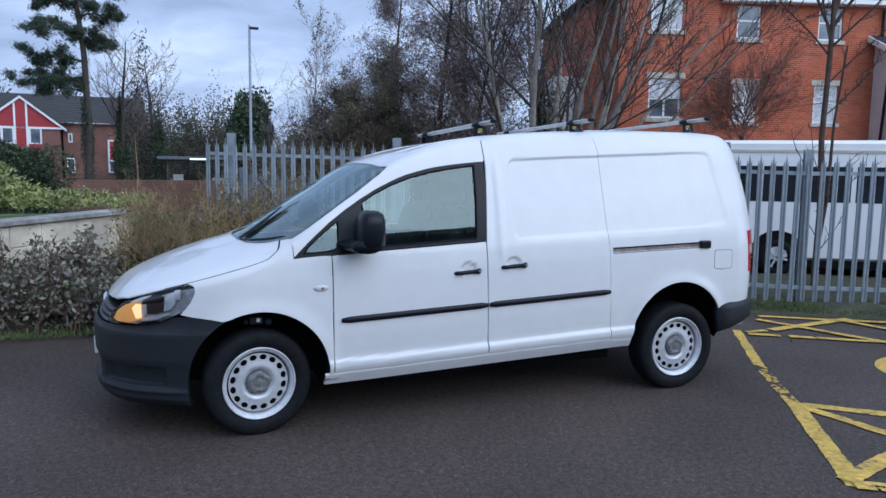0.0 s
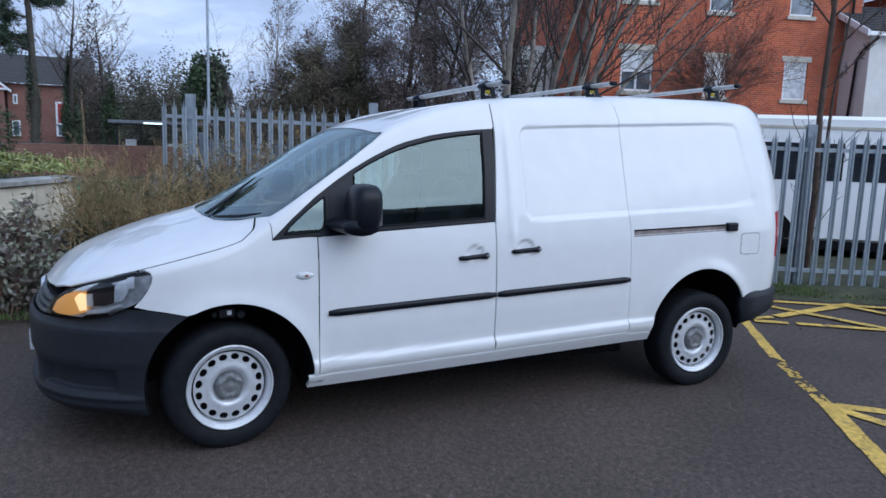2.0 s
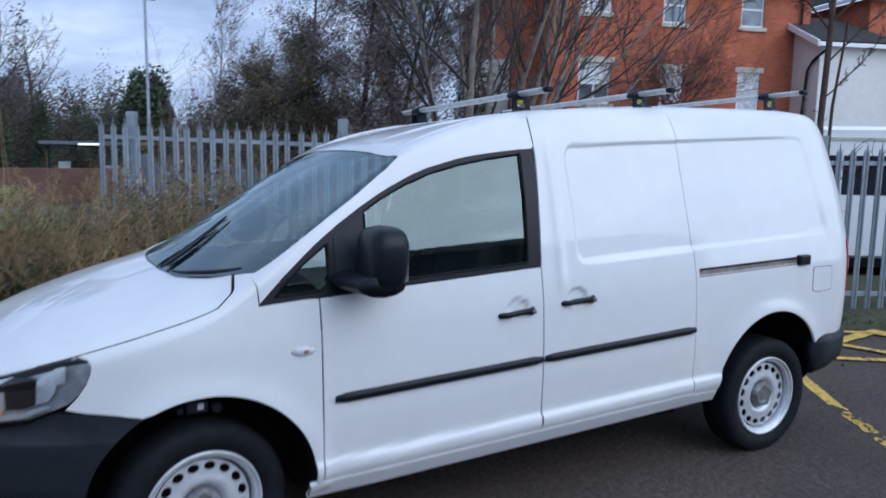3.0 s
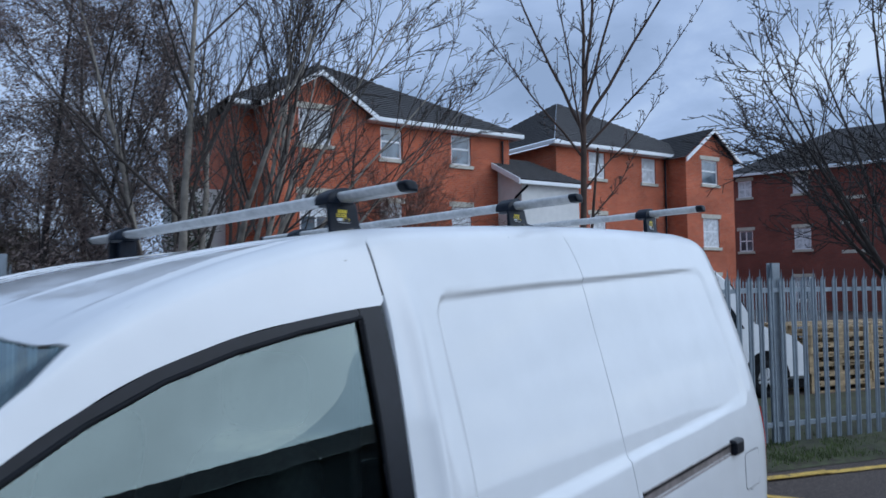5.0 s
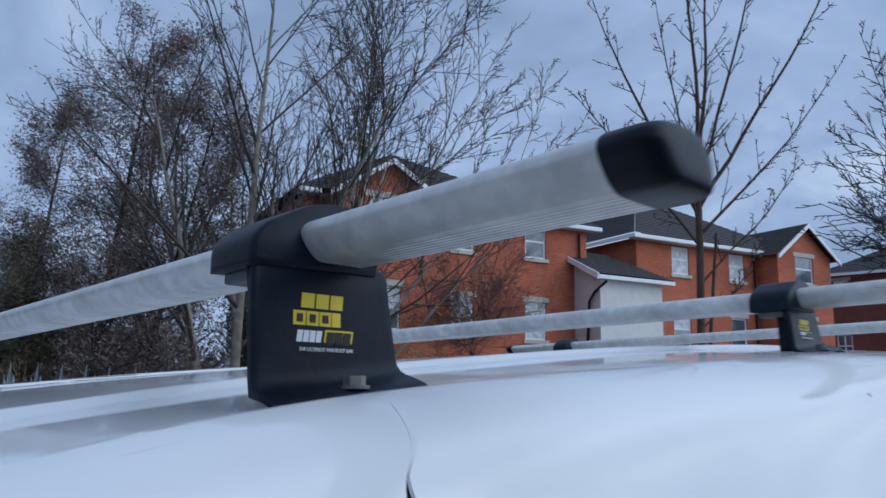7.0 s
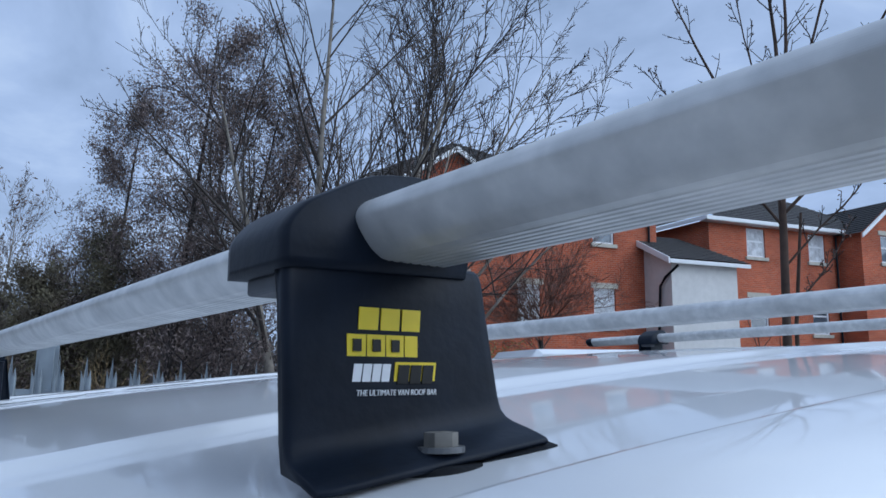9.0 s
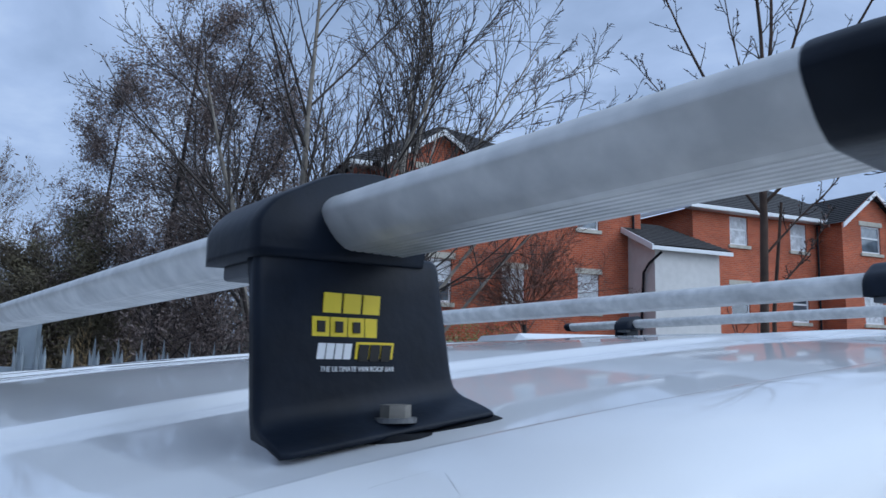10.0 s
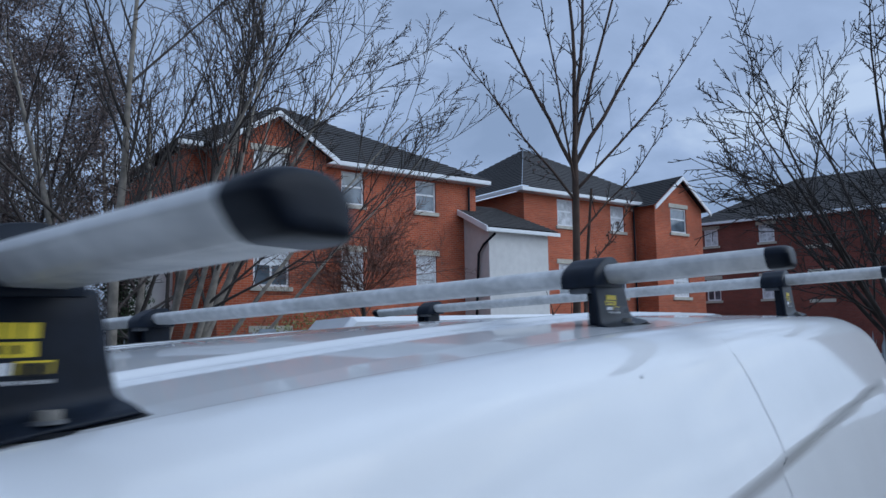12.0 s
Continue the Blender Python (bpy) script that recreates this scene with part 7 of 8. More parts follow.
class Plant:
    """Collects tubes and leaves, and turns them into meshes."""

    def __init__(self, seed):
        self.r = random.Random(seed)
        self.wood = ([], [])
        self.twig = ([], [])
        self.leaf = ([], [])
        self.spots = []

    def tube(self, pts, r0, r1, sides, store):
        V, F = store
        n = len(pts)
        base = len(V)
        up = Vector((0.13, 0.27, 0.95))
        for i, p in enumerate(pts):
            d = pts[min(i + 1, n - 1)] - pts[max(i - 1, 0)]
            a = d.cross(up)
            if a.length < 1e-6:
                a = Vector((1, 0, 0))
            a.normalize()
            b = d.cross(a).normalized()
            r = r0 + (r1 - r0) * i / (n - 1)
            for k in range(sides):
                t = 2 * math.pi * k / sides
                V.append(p + a * (r * math.cos(t)) + b * (r * math.sin(t)))
        for i in range(n - 1):
            for k in range(sides):
                q = base + i * sides
                F.append((q + k, q + (k + 1) % sides, q + sides + (k + 1) % sides, q + sides + k))

    def limb(self, p, d, L, r, lev, spec):
        R = self.r
        n = spec["seg"][lev]
        w, trop = spec["wander"][lev], spec["up"][lev]
        pts, dirs = [p.copy()], []
        d = d.normalized()
        for i in range(n):
            d = (d + Vector((R.gauss(0, w), R.gauss(0, w), R.gauss(0, w))) + Vector((0, 0, trop))).normalized()
            dirs.append(d.copy())
            pts.append(pts[-1] + d * (L / n))
        last = lev == len(spec["seg"]) - 1
        end = r * spec["taper"][lev]
        self.tube(pts, r, max(end, 0.7 * spec.get("min", 0.003)), spec["sides"][lev], self.wood if lev < spec.get("split", 2) else self.twig)
        if last or lev >= spec.get("leafy", 9):
            for q in range(spec.get("spots", 1)):
                self.spots.append((pts[R.randint(1, n)].copy(), d.copy()))
        if last:
            return
        k = spec["kids"][lev]
        k = max(1, int(k * R.uniform(0.75, 1.25)))
        for c in range(k):
            t = spec["from"][lev] + (1 - spec["from"][lev]) * (c + R.random()) / k
            i = min(n - 1, int(t * n))
            pos = pts[i].lerp(pts[i + 1], t * n - i) if i < n else pts[-1]
            ax = dirs[i].cross(Vector((R.gauss(0, 1), R.gauss(0, 1), R.gauss(0, 1)))).normalized()
            nd = Matrix.Rotation(radians(R.gauss(spec["angle"][lev], spec.get("spread", 9))), 3, ax) @ dirs[i]
            f = spec["ratio"][lev] * R.uniform(0.65, 1.2) * (1 - spec.get("short", 0.45) * t)
            cr = (r + (end - r) * t) * spec["thin"][lev]
            self.limb(pos, nd, L * f, max(cr, spec.get("min", 0.003)), lev + 1, spec)

    def leaves(self, places, size, jitter, n=1, flat=0.6):
        V, F = self.leaf
        R = self.r
        for p, d in places:
            for _ in range(n):
                q = p + Vector((R.gauss(0, jitter), R.gauss(0, jitter), R.gauss(0, jitter)))
                a = Vector((R.gauss(0, 1), R.gauss(0, 1), R.gauss(0, 1))).normalized()
                b = a.cross(Vector((R.gauss(0, 1), R.gauss(0, 1), R.gauss(0, 1)))).normalized()
                s = size * R.uniform(0.6, 1.3)
                k = len(V)
                V += [q - a * s, q + b * s * flat * 0.5, q + a * s, q - b * s * flat * 0.5]
                F.append((k, k + 1, k + 2, k + 3))

    def build(self, name, loc, label, category, m_wood, m_twig, m_leaf=None, group="", kind="", names=("trunk", "crown", "leaves"), rz=0.0):
        t = thing(name, loc, rz, label, category, group, kind)
        for nm, st, m in zip(names, (self.wood, self.twig, self.leaf), (m_wood, m_twig, m_leaf)):
            if st[0]:
                me = bpy.data.meshes.new(nm)
                me.from_pydata(st[0], [], st[1])
                me.polygons.foreach_set("use_smooth", [True] * len(me.polygons))
                tagged(part(nm, me, m, t), kind="stuff" if nm in ("bud_cover", "leaves") else "")
        return t


def cloud(R, c, h, n, shell=0.55, lumps=14, lump=0.38):
    """Leaf places in an uneven heap of lumps inside an ellipsoid."""
    cs = []
    for _ in range(lumps):
        v = Vector((R.gauss(0, 1), R.gauss(0, 1), R.gauss(0, 1))).normalized() * R.uniform(0.3, 0.75)
        cs.append((v, lump * R.uniform(0.7, 1.3)))
    out = []
    for _ in range(n):
        v, k = R.choice(cs)
        w = Vector((R.gauss(0, 1), R.gauss(0, 1), R.gauss(0, 1))).normalized() * R.uniform(shell, 1.0) * k
        q = v + w
        p = Vector((c[0] + q.x * h[0], c[1] + q.y * h[1], c[2] + q.z * h[2]))
        if p.z > 0.02:
            out.append((p, Vector((0, 0, 1))))
    return out


BASE = {"seg": (8, 7, 5, 4), "wander": (0.05, 0.08, 0.10, 0.12), "up": (0.03, 0.06, 0.07, 0.06), "taper": (0.12, 0.2, 0.25, 0.4), "sides": (8, 5, 4, 3),
        "kids": (9, 9, 6), "from": (0.25, 0.2, 0.2), "angle": (38, 38, 36), "ratio": (0.62, 0.5, 0.5), "thin": (0.55, 0.5, 0.55)}

# the pale multi-stemmed tree before the flats
P = Plant(11)
sp = dict(BASE, min=0.0075, split=1, kids=(14, 9, 5), wander=(0.05, 0.05, 0.06, 0.08), angle=(28, 30, 34), ratio=(0.52, 0.40, 0.42), up=(0.035, 0.028, 0.02, 0.01), spread=10)
for k in range(8):
    a = 2 * math.pi * k / 8 + 0.3
    rr = P.r.uniform(0.15, 0.9)
    tilt = P.r.uniform(0.10, 0.62)
    lean = Vector((tilt * math.cos(a), tilt * math.sin(a), 1))
    west = -0.85 * lean.x + 0.5 * lean.y
    if west > 0:
        lean += Vector((0.85, -0.5, 0)) * (0.75 * west)
    else:
        lean += Vector((0.85, -0.5, 0)) * P.r.uniform(0.0, 0.22)
    P.limb(Vector((rr * math.cos(a), rr * math.sin(a), 0)), lean, P.r.uniform(7.5, 10.0), P.r.uniform(0.065, 0.12), 0, sp)
# stems that arch out over the flats, bare low down
high = dict(sp, **{"from": (0.55, 0.2, 0.2)}, kids=(9, 9, 5))
for lean, L, r in ((0.30, 8.6, 0.075), (0.44, 8.8, 0.07), (0.58, 8.2, 0.065), (0.72, 7.4, 0.055)):
    dv = Vector((0.85, -0.5, 0)) * lean + Vector((0.5, 0.85, 0)) * P.r.uniform(-0.3, 0.3) + Vector((0, 0, 1))
    P.limb(Vector((0.5 * lean, -0.3 * lean, 0)), dv, L, r, 0, high)
for k in range(3):
    a = P.r.uniform(0, 6.28)
    P.limb(Vector((0, 0, P.r.uniform(1.5, 3.2))), Vector((math.cos(a), math.sin(a), P.r.uniform(0.4, 0.9))), P.r.uniform(1.5, 2.6), 0.03, 1, sp)
P.leaves([q for q in P.spots if P.r.random() < 0.16], 0.045, 0.06, 2)
P.build("multi_stem_tree", (8.9, 12.65, 0), "bare multi-stemmed tree with pale bark and a few dead leaves", "tree", M_BARK_G, M_TWIG_T, M_LEAF_DEAD)

# the darker tree with a dense purple-brown crown
P = Plant(23)
sp = dict(BASE, wander=(0.03, 0.10, 0.13, 0.15), kids=(36, 14, 8), angle=(58, 46, 42), ratio=(0.36, 0.42, 0.45), **{"from": (0.10, 0.12, 0.15)}, up=(0.03, 0.05, 0.03, 0.02), thin=(0.24, 0.42, 0.5), short=0.6, min=0.0035)
P.limb(Vector((0, 0, 0)), Vector((0.02, 0, 1)), 8.8, 0.10, 0, sp)
P.limb(Vector((0.9, -0.6, 0)), Vector((0.05, -0.03, 1)), 7.6, 0.08, 0, sp)
P.leaves([q for q in P.spots], 0.041, 0.12, 6)
P.build("alder_tree", (6.6, 15.6, 0), "dark tree with a dense crown of twigs, cones and dead leaves", "tree", M_BARK_D, M_TWIG_P, M_LEAF_DEAD)
P = Plant(24)
P.limb(Vector((-2.4, 1.2, 0)), Vector((-0.03, 0, 1)), 8.0, 0.08, 0, sp)
P.limb(Vector((0, 0, 0)), Vector((-0.02, 0, 1)), 9.0, 0.09, 0, sp)
P.leaves([q for q in P.spots if P.r.random() < 0.9], 0.041, 0.12, 6)
P.build("alder_tree", (8.6, 17.6, 0), "dark tree with a dense crown of twigs and dead leaves", "tree", M_BARK_D, M_TWIG_P, M_LEAF_DEAD)

P = Plant(25)
P.limb(Vector((0, 0, 0)), Vector((0.0, 0, 1)), 4.6, 0.06, 0, sp)
P.limb(Vector((-1.3, 0.4, 0)), Vector((-0.03, 0, 1)), 3.6, 0.05, 0, sp)
P.leaves(P.spots, 0.044, 0.14, 6)
P.build("alder_tree", (6.0, 17.4, 0), "olive-brown small tree with a dense crown of twigs and dead leaves", "tree", M_BARK_D, M_TWIG_L, M_THICKET)

# birches with pale stems
for seed, loc, L in ((31, (10.6, 22.4, 0), 9.5), (32, (11.5, 22.9, 0), 9.0)):
    P = Plant(seed)
    sp = dict(BASE, kids=(22, 12, 8), angle=(45, 45, 40), ratio=(0.30, 0.42, 0.5), **{"from": (0.35, 0.2, 0.2)}, up=(0.02, 0.03, -0.02, -0.05), thin=(0.35, 0.5, 0.55), split=1)
    P.limb(Vector((0, 0, 0)), Vector((0.01, 0, 1)), L, 0.085, 0, sp)
    P.build("birch_tree", loc, "slim birch with a pale stem and fine dark twigs", "tree", M_BIRCH, M_TWIG_P)

# young tree just behind the fence, with open upright limbs
P = Plant(41)
sp = dict(BASE, seg=(10, 7, 5), wander=(0.055, 0.07, 0.12), up=(0.050, 0.06, 0.05), min=0.0045, taper=(0.2, 0.3, 0.4), sides=(7, 4, 3), kids=(15, 4), angle=(38, 46), ratio=(0.17, 0.34), thin=(0.42, 0.6), **{"from": (0.10, 0.10)}, split=1)
trunk = [Vector((0, 0, 0)), Vector((0.02, 0.0, 1.0)), Vector((-0.02, 0.02, 2.0)), Vector((0.0, 0.0, 3.0)), Vector((0.01, 0.0, 3.55))]
P.tube(trunk, 0.044, 0.030, 10, P.wood)
P.tube([Vector((0.02, 0, 0.55)), Vector((0.16, 0.03, 1.2)), Vector((0.19, 0.03, 2.2)), Vector((0.24, -0.05, 3.2))], 0.030, 0.012, 8, P.wood)
RT = Vector((0.70, -0.71, 0))
for lean, L, r, z in ((-1.00, 2.0, 0.018, 3.05), (-0.55, 3.0, 0.026, 3.35), (-0.18, 3.3, 0.030, 3.5), (0.06, 3.5, 0.030, 3.5), (0.26, 3.2, 0.024, 3.5), (0.62, 3.1, 0.028, 3.4), (1.05, 2.3, 0.020, 3.15), (0.95, 1.6, 0.014, 2.7), (1.2, 1.2, 0.012, 2.3), (-0.3, 2.4, 0.016, 3.2)):
    dv = RT * (0.94 * lean + 0.08) + Vector((0.3, 0.3, 0)) * P.r.uniform(-1, 1) + Vector((0, 0, 1))
    P.limb(Vector((0.0, 0, z)), dv, 0.92 * L, 0.80 * r, 0, sp)
for k in range(9):
    a = P.r.uniform(0, 6.28)
    P.limb(Vector((0.0, 0, P.r.uniform(0.4, 1.6))), Vector((math.cos(a), math.sin(a), 0.8)), P.r.uniform(0.6, 1.1), 0.008, 1, sp)
P.leaves([q for q in P.spots], 0.017, 0.01, 1, 0.9)
P.build("young_tree", (7.66, 3.13, 0.03), "young bare tree with open upright branches, behind the fence", "tree", M_BARK_Y, M_BARK_D, M_TWIG_R, names=("trunk", "crown", "bud_cover"))

# spreading tree by the far fence
P = Plant(52)
sp = dict(BASE, seg=(7, 7, 5, 4), min=0.0085, wander=(0.04, 0.045, 0.06, 0.08), kids=(12, 9, 4), thin=(0.42, 0.45, 0.5), angle=(38, 38, 40), ratio=(0.55, 0.38, 0.36), up=(0.03, 0.018, 0.012, 0.01), **{"from": (0.15, 0.15, 0.12)})
for k in range(8):
    a = 2 * math.pi * k / 8
    tl = P.r.uniform(0.3, 0.7)
    P.limb(Vector((0, 0, 1.4)), Vector((tl * math.cos(a), tl * math.sin(a), 1)), P.r.uniform(4.5, 6.2), 0.055, 0, sp)
for lean, L in ((0.45, 5.6), (0.75, 4.6)):
    P.limb(Vector((0, 0, 1.3)), Vector((P.r.uniform(-0.3, 0.3), lean, 1)), L, 0.045, 0, sp)
P.tube([Vector((0, 0, 0)), Vector((0.02, 0, 0.8)), Vector((0, 0, 1.7))], 0.17, 0.12, 10, P.wood)
P.leaves([q for q in P.spots if P.r.random() < 0.7], 0.018, 0.01, 1, 0.8)
P.build("spreading_tree", (15.8, 1.3, 0), "bare spreading tree with fine budded twigs", "tree", M_BARK_D, M_TWIG_D, M_TWIG_D, names=("trunk", "crown", "bud_cover"))

# reddish twiggy shrub at the flats
P = Plant(61)
sp = dict(BASE, seg=(6, 5, 4), wander=(0.08, 0.1, 0.12), up=(0.02, 0.03, 0.03), min=0.0045, taper=(0.3, 0.3, 0.4), sides=(4, 3, 3), kids=(13, 9), angle=(38, 40), ratio=(0.5, 0.45), thin=(0.5, 0.6), **{"from": (0.15, 0.15)}, split=0)
for k in range(46):
    a = P.r.uniform(0, 6.28)
    P.limb(Vector((0, 0, P.r.uniform(2.0, 3.6))), Vector((0.75 * math.cos(a), 0.75 * math.sin(a), P.r.uniform(-0.1, 1.5))), P.r.uniform(1.8, 3.0), 0.016, 0, sp)
P.tube([Vector((0, 0, 0)), Vector((0.03, 0, 1.2)), Vector((0, 0, 2.6))], 0.09, 0.06, 8, P.wood)
P.build("twiggy_tree", (16.3, 14.1, 0), "small round tree of dense reddish twigs before the flats", "tree", M_BARK_D, M_TWIG_R)
P = Plant(62)
P.leaves(cloud(P.r, (0, 0, 1.6), (2.6, 0.9, 1.4), 2600, 0.3, 24, 0.4), 0.05, 0.05, 1)
P.build("evergreen_shrub", (14.6, 14.4, 0), "dull green shrubs along the foot of the flats", "shrub", M_BARK_D, M_TWIG_R, M_LEAF_GR)

# ivy-dark tree left of the pale stems
P = Plant(63)
P.tube([Vector((0, 0, 0)), Vector((0.1, 0, 2)), Vector((0, 0.1, 4.6))], 0.22, 0.12, 10, P.wood)
P.leaves(cloud(P.r, (0, 0, 2.9), (0.8, 0.8, 3.0), 4200, 0.4, 26, 0.35), 0.06, 0.05, 1)
P.build("ivy_tree", (10.6, 16.6, 0), "ivy-covered trunk, dark green", "tree", M_BARK_D, M_TWIG_G, M_LEAF_DK)

# slender tree that still holds scattered leaves
P = Plant(71)
sp = dict(BASE, min=0.004, kids=(26, 12, 7), angle=(32, 34, 36), ratio=(0.42, 0.42, 0.45), up=(0.02, 0.08, 0.08, 0.08), thin=(0.35, 0.5, 0.55), **{"from": (0.12, 0.2, 0.2)})
for x, L in ((0, 6.6), (0.9, 5.2), (2.1, 4.6), (3.0, 4.2)):
    P.limb(Vector((x, P.r.uniform(-0.5, 0.5), 0)), Vector((P.r.uniform(-0.08, 0.08), 0, 1)), L, 0.075, 0, sp)
P.leaves([q for q in P.spots if P.r.random() < 0.30], 0.075, 0.05, 1)
P.build("poplar_tree", (5.0, 25.6, -0.3), "slender trees still holding scattered brown leaves", "tree", M_BARK_G, M_TWIG_L, M_LEAF_BR)

# bare scrub behind the fence
for seed, loc, h, m in ((81, (3.2, 12.5, 0), (2.2, 1.6, 1.5), M_TWIG_B), (82, (6.4, 10.2, 0), (2.4, 1.4, 1.3), M_TWIG_P), (83, (0.6, 17.0, -0.2), (3.2, 2.0, 1.05), M_TWIG_B), (84, (8.8, 9.2, 0), (2.0, 1.2, 1.5), M_TWIG_P)):
    P = Plant(seed)
    sp = dict(BASE, seg=(6, 5, 4), wander=(0.08, 0.1, 0.12), up=(0.02, 0.03, 0.02), taper=(0.3, 0.3, 0.4), sides=(4, 3, 3), kids=(8, 6), angle=(36, 40), ratio=(0.5, 0.5), thin=(0.6, 0.6), **{"from": (0.15, 0.15)}, split=0)
    for k in range(46):
        x, y = P.r.uniform(-h[0], h[0]), P.r.uniform(-h[1], h[1])
        P.limb(Vector((x, y, 0)), Vector((P.r.gauss(0, 0.3), P.r.gauss(0, 0.3), 1)), h[2] * P.r.uniform(0.7, 1.3), 0.012, 0, sp)
    P.leaves([q for q in P.spots if P.r.random() < 0.15], 0.04, 0.05, 1)
    P.build("scrub", loc, "leafless brown scrub behind the fence", "shrub", M_BARK_D, m, M_LEAF_DEAD, kind="stuff")
for seed, loc, h, m in ((85, (6.6, 21.5, -0.2), (3.0, 1.5, 4.0), M_LEAF_DEAD), (86, (8.8, 23.6, 0), (2.6, 1.6, 4.4), M_LEAF_DEAD), (87, (6.6, 27.5, -0.4), (2.4, 1.8, 2.6), M_LEAF_DEAD), (88, (10.0, 27.0, 0), (4.0, 1.8, 3.8), M_LEAF_DEAD), (89, (5.0, 19.4, 0), (2.0, 1.4, 3.7), M_LEAF_DEAD)):
    P = Plant(seed)
    P.leaves(cloud(P.r, (0, 0, h[2] * 0.5), (h[0], h[1], h[2] * 0.6), 7500, 0.2, 34, 0.34), 0.075, 0.08, 1, 0.8)
    sp = dict(BASE, seg=(6, 5, 4), wander=(0.08, 0.1, 0.12), up=(0.02, 0.03, 0.02), taper=(0.3, 0.3, 0.4), sides=(4, 3, 3), kids=(8, 6), angle=(36, 40), ratio=(0.5, 0.5), thin=(0.6, 0.6), **{"from": (0.15, 0.15)}, split=0)
    for k in range(40):
        P.limb(Vector((P.r.uniform(-h[0], h[0]), P.r.uniform(-h[1], h[1]), 0)), Vector((P.r.gauss(0, 0.25), P.r.gauss(0, 0.25), 1)), h[2] * P.r.uniform(0.7, 1.2), 0.016, 0, sp)
    P.build("thicket", loc, "olive-brown winter thicket", "shrub", M_BARK_D, M_TWIG_P, M_THICKET, kind="stuff")

# brown stalks and brambles beside the wall
P = Plant(91)
sp = dict(BASE, seg=(7, 5, 4), wander=(0.06, 0.1, 0.12), up=(0.02, 0.02, 0.0), taper=(0.3, 0.3, 0.4), sides=(4, 3, 3), kids=(9, 6), angle=(26, 34), ratio=(0.42, 0.5), thin=(0.6, 0.6), **{"from": (0.2, 0.15)}, split=0)
for k in range(250):
    x, y = P.r.uniform(-0.5, 1.3), P.r.uniform(-1.0, 1.4)
    P.limb(Vector((x, y, 0)), Vector((P.r.gauss(0, 0.22), P.r.gauss(0, 0.22), 1)), P.r.triangular(0.5, 1.3, 0.8), 0.006, 0, sp)
for x, y, L in ((-0.45, -0.2, 1.75), (-0.30, 0.6, 1.9), (-0.12, -0.3, 1.55), (0.6, 0.7, 1.5)):
    d = Vector((P.r.gauss(0, 0.08), P.r.gauss(0, 0.08), 1))
    P.tube([Vector((x, y, 0)) + d * (L * q / 5) + Vector((P.r.gauss(0, 0.015), 0, 0)) for q in range(6)], 0.006, 0.002, 4, P.twig)
P.leaves([q for q in P.spots if P.r.random() < 0.40], 0.024, 0.04, 1)
P.build("bramble_thicket", (-0.35, 4.3, 0.03), "tangle of straw-brown stalks and olive weeds beside the wall", "shrub", M_BARK_D, M_TWIG_B, M_LEAF_OL, kind="stuff")
P = Plant(96)
P.leaves(cloud(P.r, (0, 0, 0.35), (0.42, 0.35, 0.42), 2600, 0.4, 16, 0.42), 0.035, 0.03, 1, 0.8)
P.build("evergreen_shrub", (-0.80, 3.95, 0.03), "dark green shrub at the end of the block wall", "shrub", M_BARK_D, M_TWIG_G, M_LEAF_DK)
P = Plant(97)
for k in range(60):
    P.limb(Vector((P.r.uniform(-0.9, 0.9), P.r.uniform(-0.5, 0.5), 0)), Vector((P.r.gauss(0, 0.3), P.r.gauss(0, 0.3), 1)), P.r.uniform(0.5, 1.25), 0.008, 0, sp)
P.leaves(P.spots, 0.030, 0.05, 3, 0.9)
P.build("bramble_thicket", (1.15, 5.15, 0.03), "dark purple-leaved brambles against the fence", "shrub", M_BARK_D, M_TWIG_P, M_LEAF_PU, kind="stuff")
P = Plant(92)
for k in range(190):
    x, y = P.r.uniform(-2.6, 0.85), P.r.uniform(-0.35, 0.7)
    P.limb(Vector((x, y, 0)), Vector((P.r.gauss(0, 0.4), P.r.gauss(0, 0.4), 1)), P.r.uniform(0.30, 0.82), 0.007, 0, sp)
P.leaves(P.spots, 0.030, 0.05, 2, 0.95)
P.leaves([(Vector((P.r.uniform(-2.6, 0.85), P.r.uniform(-0.35, 0.7), P.r.uniform(0.03, 0.50))), Vector((0, 0, 1))) for _ in range(4500)], 0.028, 0.03, 1, 0.95)
P.build("shrub_bed", (-1.75, 3.35, 0.03), "low purple-green shrubs along the yard edge", "shrub", M_BARK_D, M_TWIG_R, M_LEAF_PU, kind="stuff")
P = Plant(93)
P.leaves(cloud(P.r, (0, 0, 0.0), (1.5, 1.1, 0.62), 30000, 0.72, 40, 0.36), 0.036, 0.025, 1, 0.8)
P.build("laurel_hedge", (-3.0, 6.2, 1.05), "glossy light green hedge above the block wall", "hedge", M_BARK_D, M_TWIG_G, M_LEAF_GR)
P = Plant(94)
P.leaves(cloud(P.r, (0, 0, 0.0), (1.0, 0.8, 0.35), 9000, 0.6, 24, 0.36), 0.032, 0.03, 1, 0.8)
P.build("laurel_hedge", (-1.6, 7.6, 0.95), "low green planting above the block wall", "hedge", M_BARK_D, M_TWIG_G, M_LEAF_GR)
P = Plant(95)
P.leaves(cloud(P.r, (0, 0, 1.02), (1.35, 1.0, 1.15), 60000, 0.7, 40, 0.42), 0.034, 0.03, 1, 0.9)
P.build("yew_bush", (-3.7, 13.6, 0), "dark green rounded evergreen bush", "bush", M_BARK_D, M_TWIG_G, M_LEAF_DK)
alone(part("lawn", box(-9, -0.2, 8.2, 12.0, 0.3, 0.55, 0.05), M_GRASS), "rough green lawn behind the wall", "lawn", kind="structure")

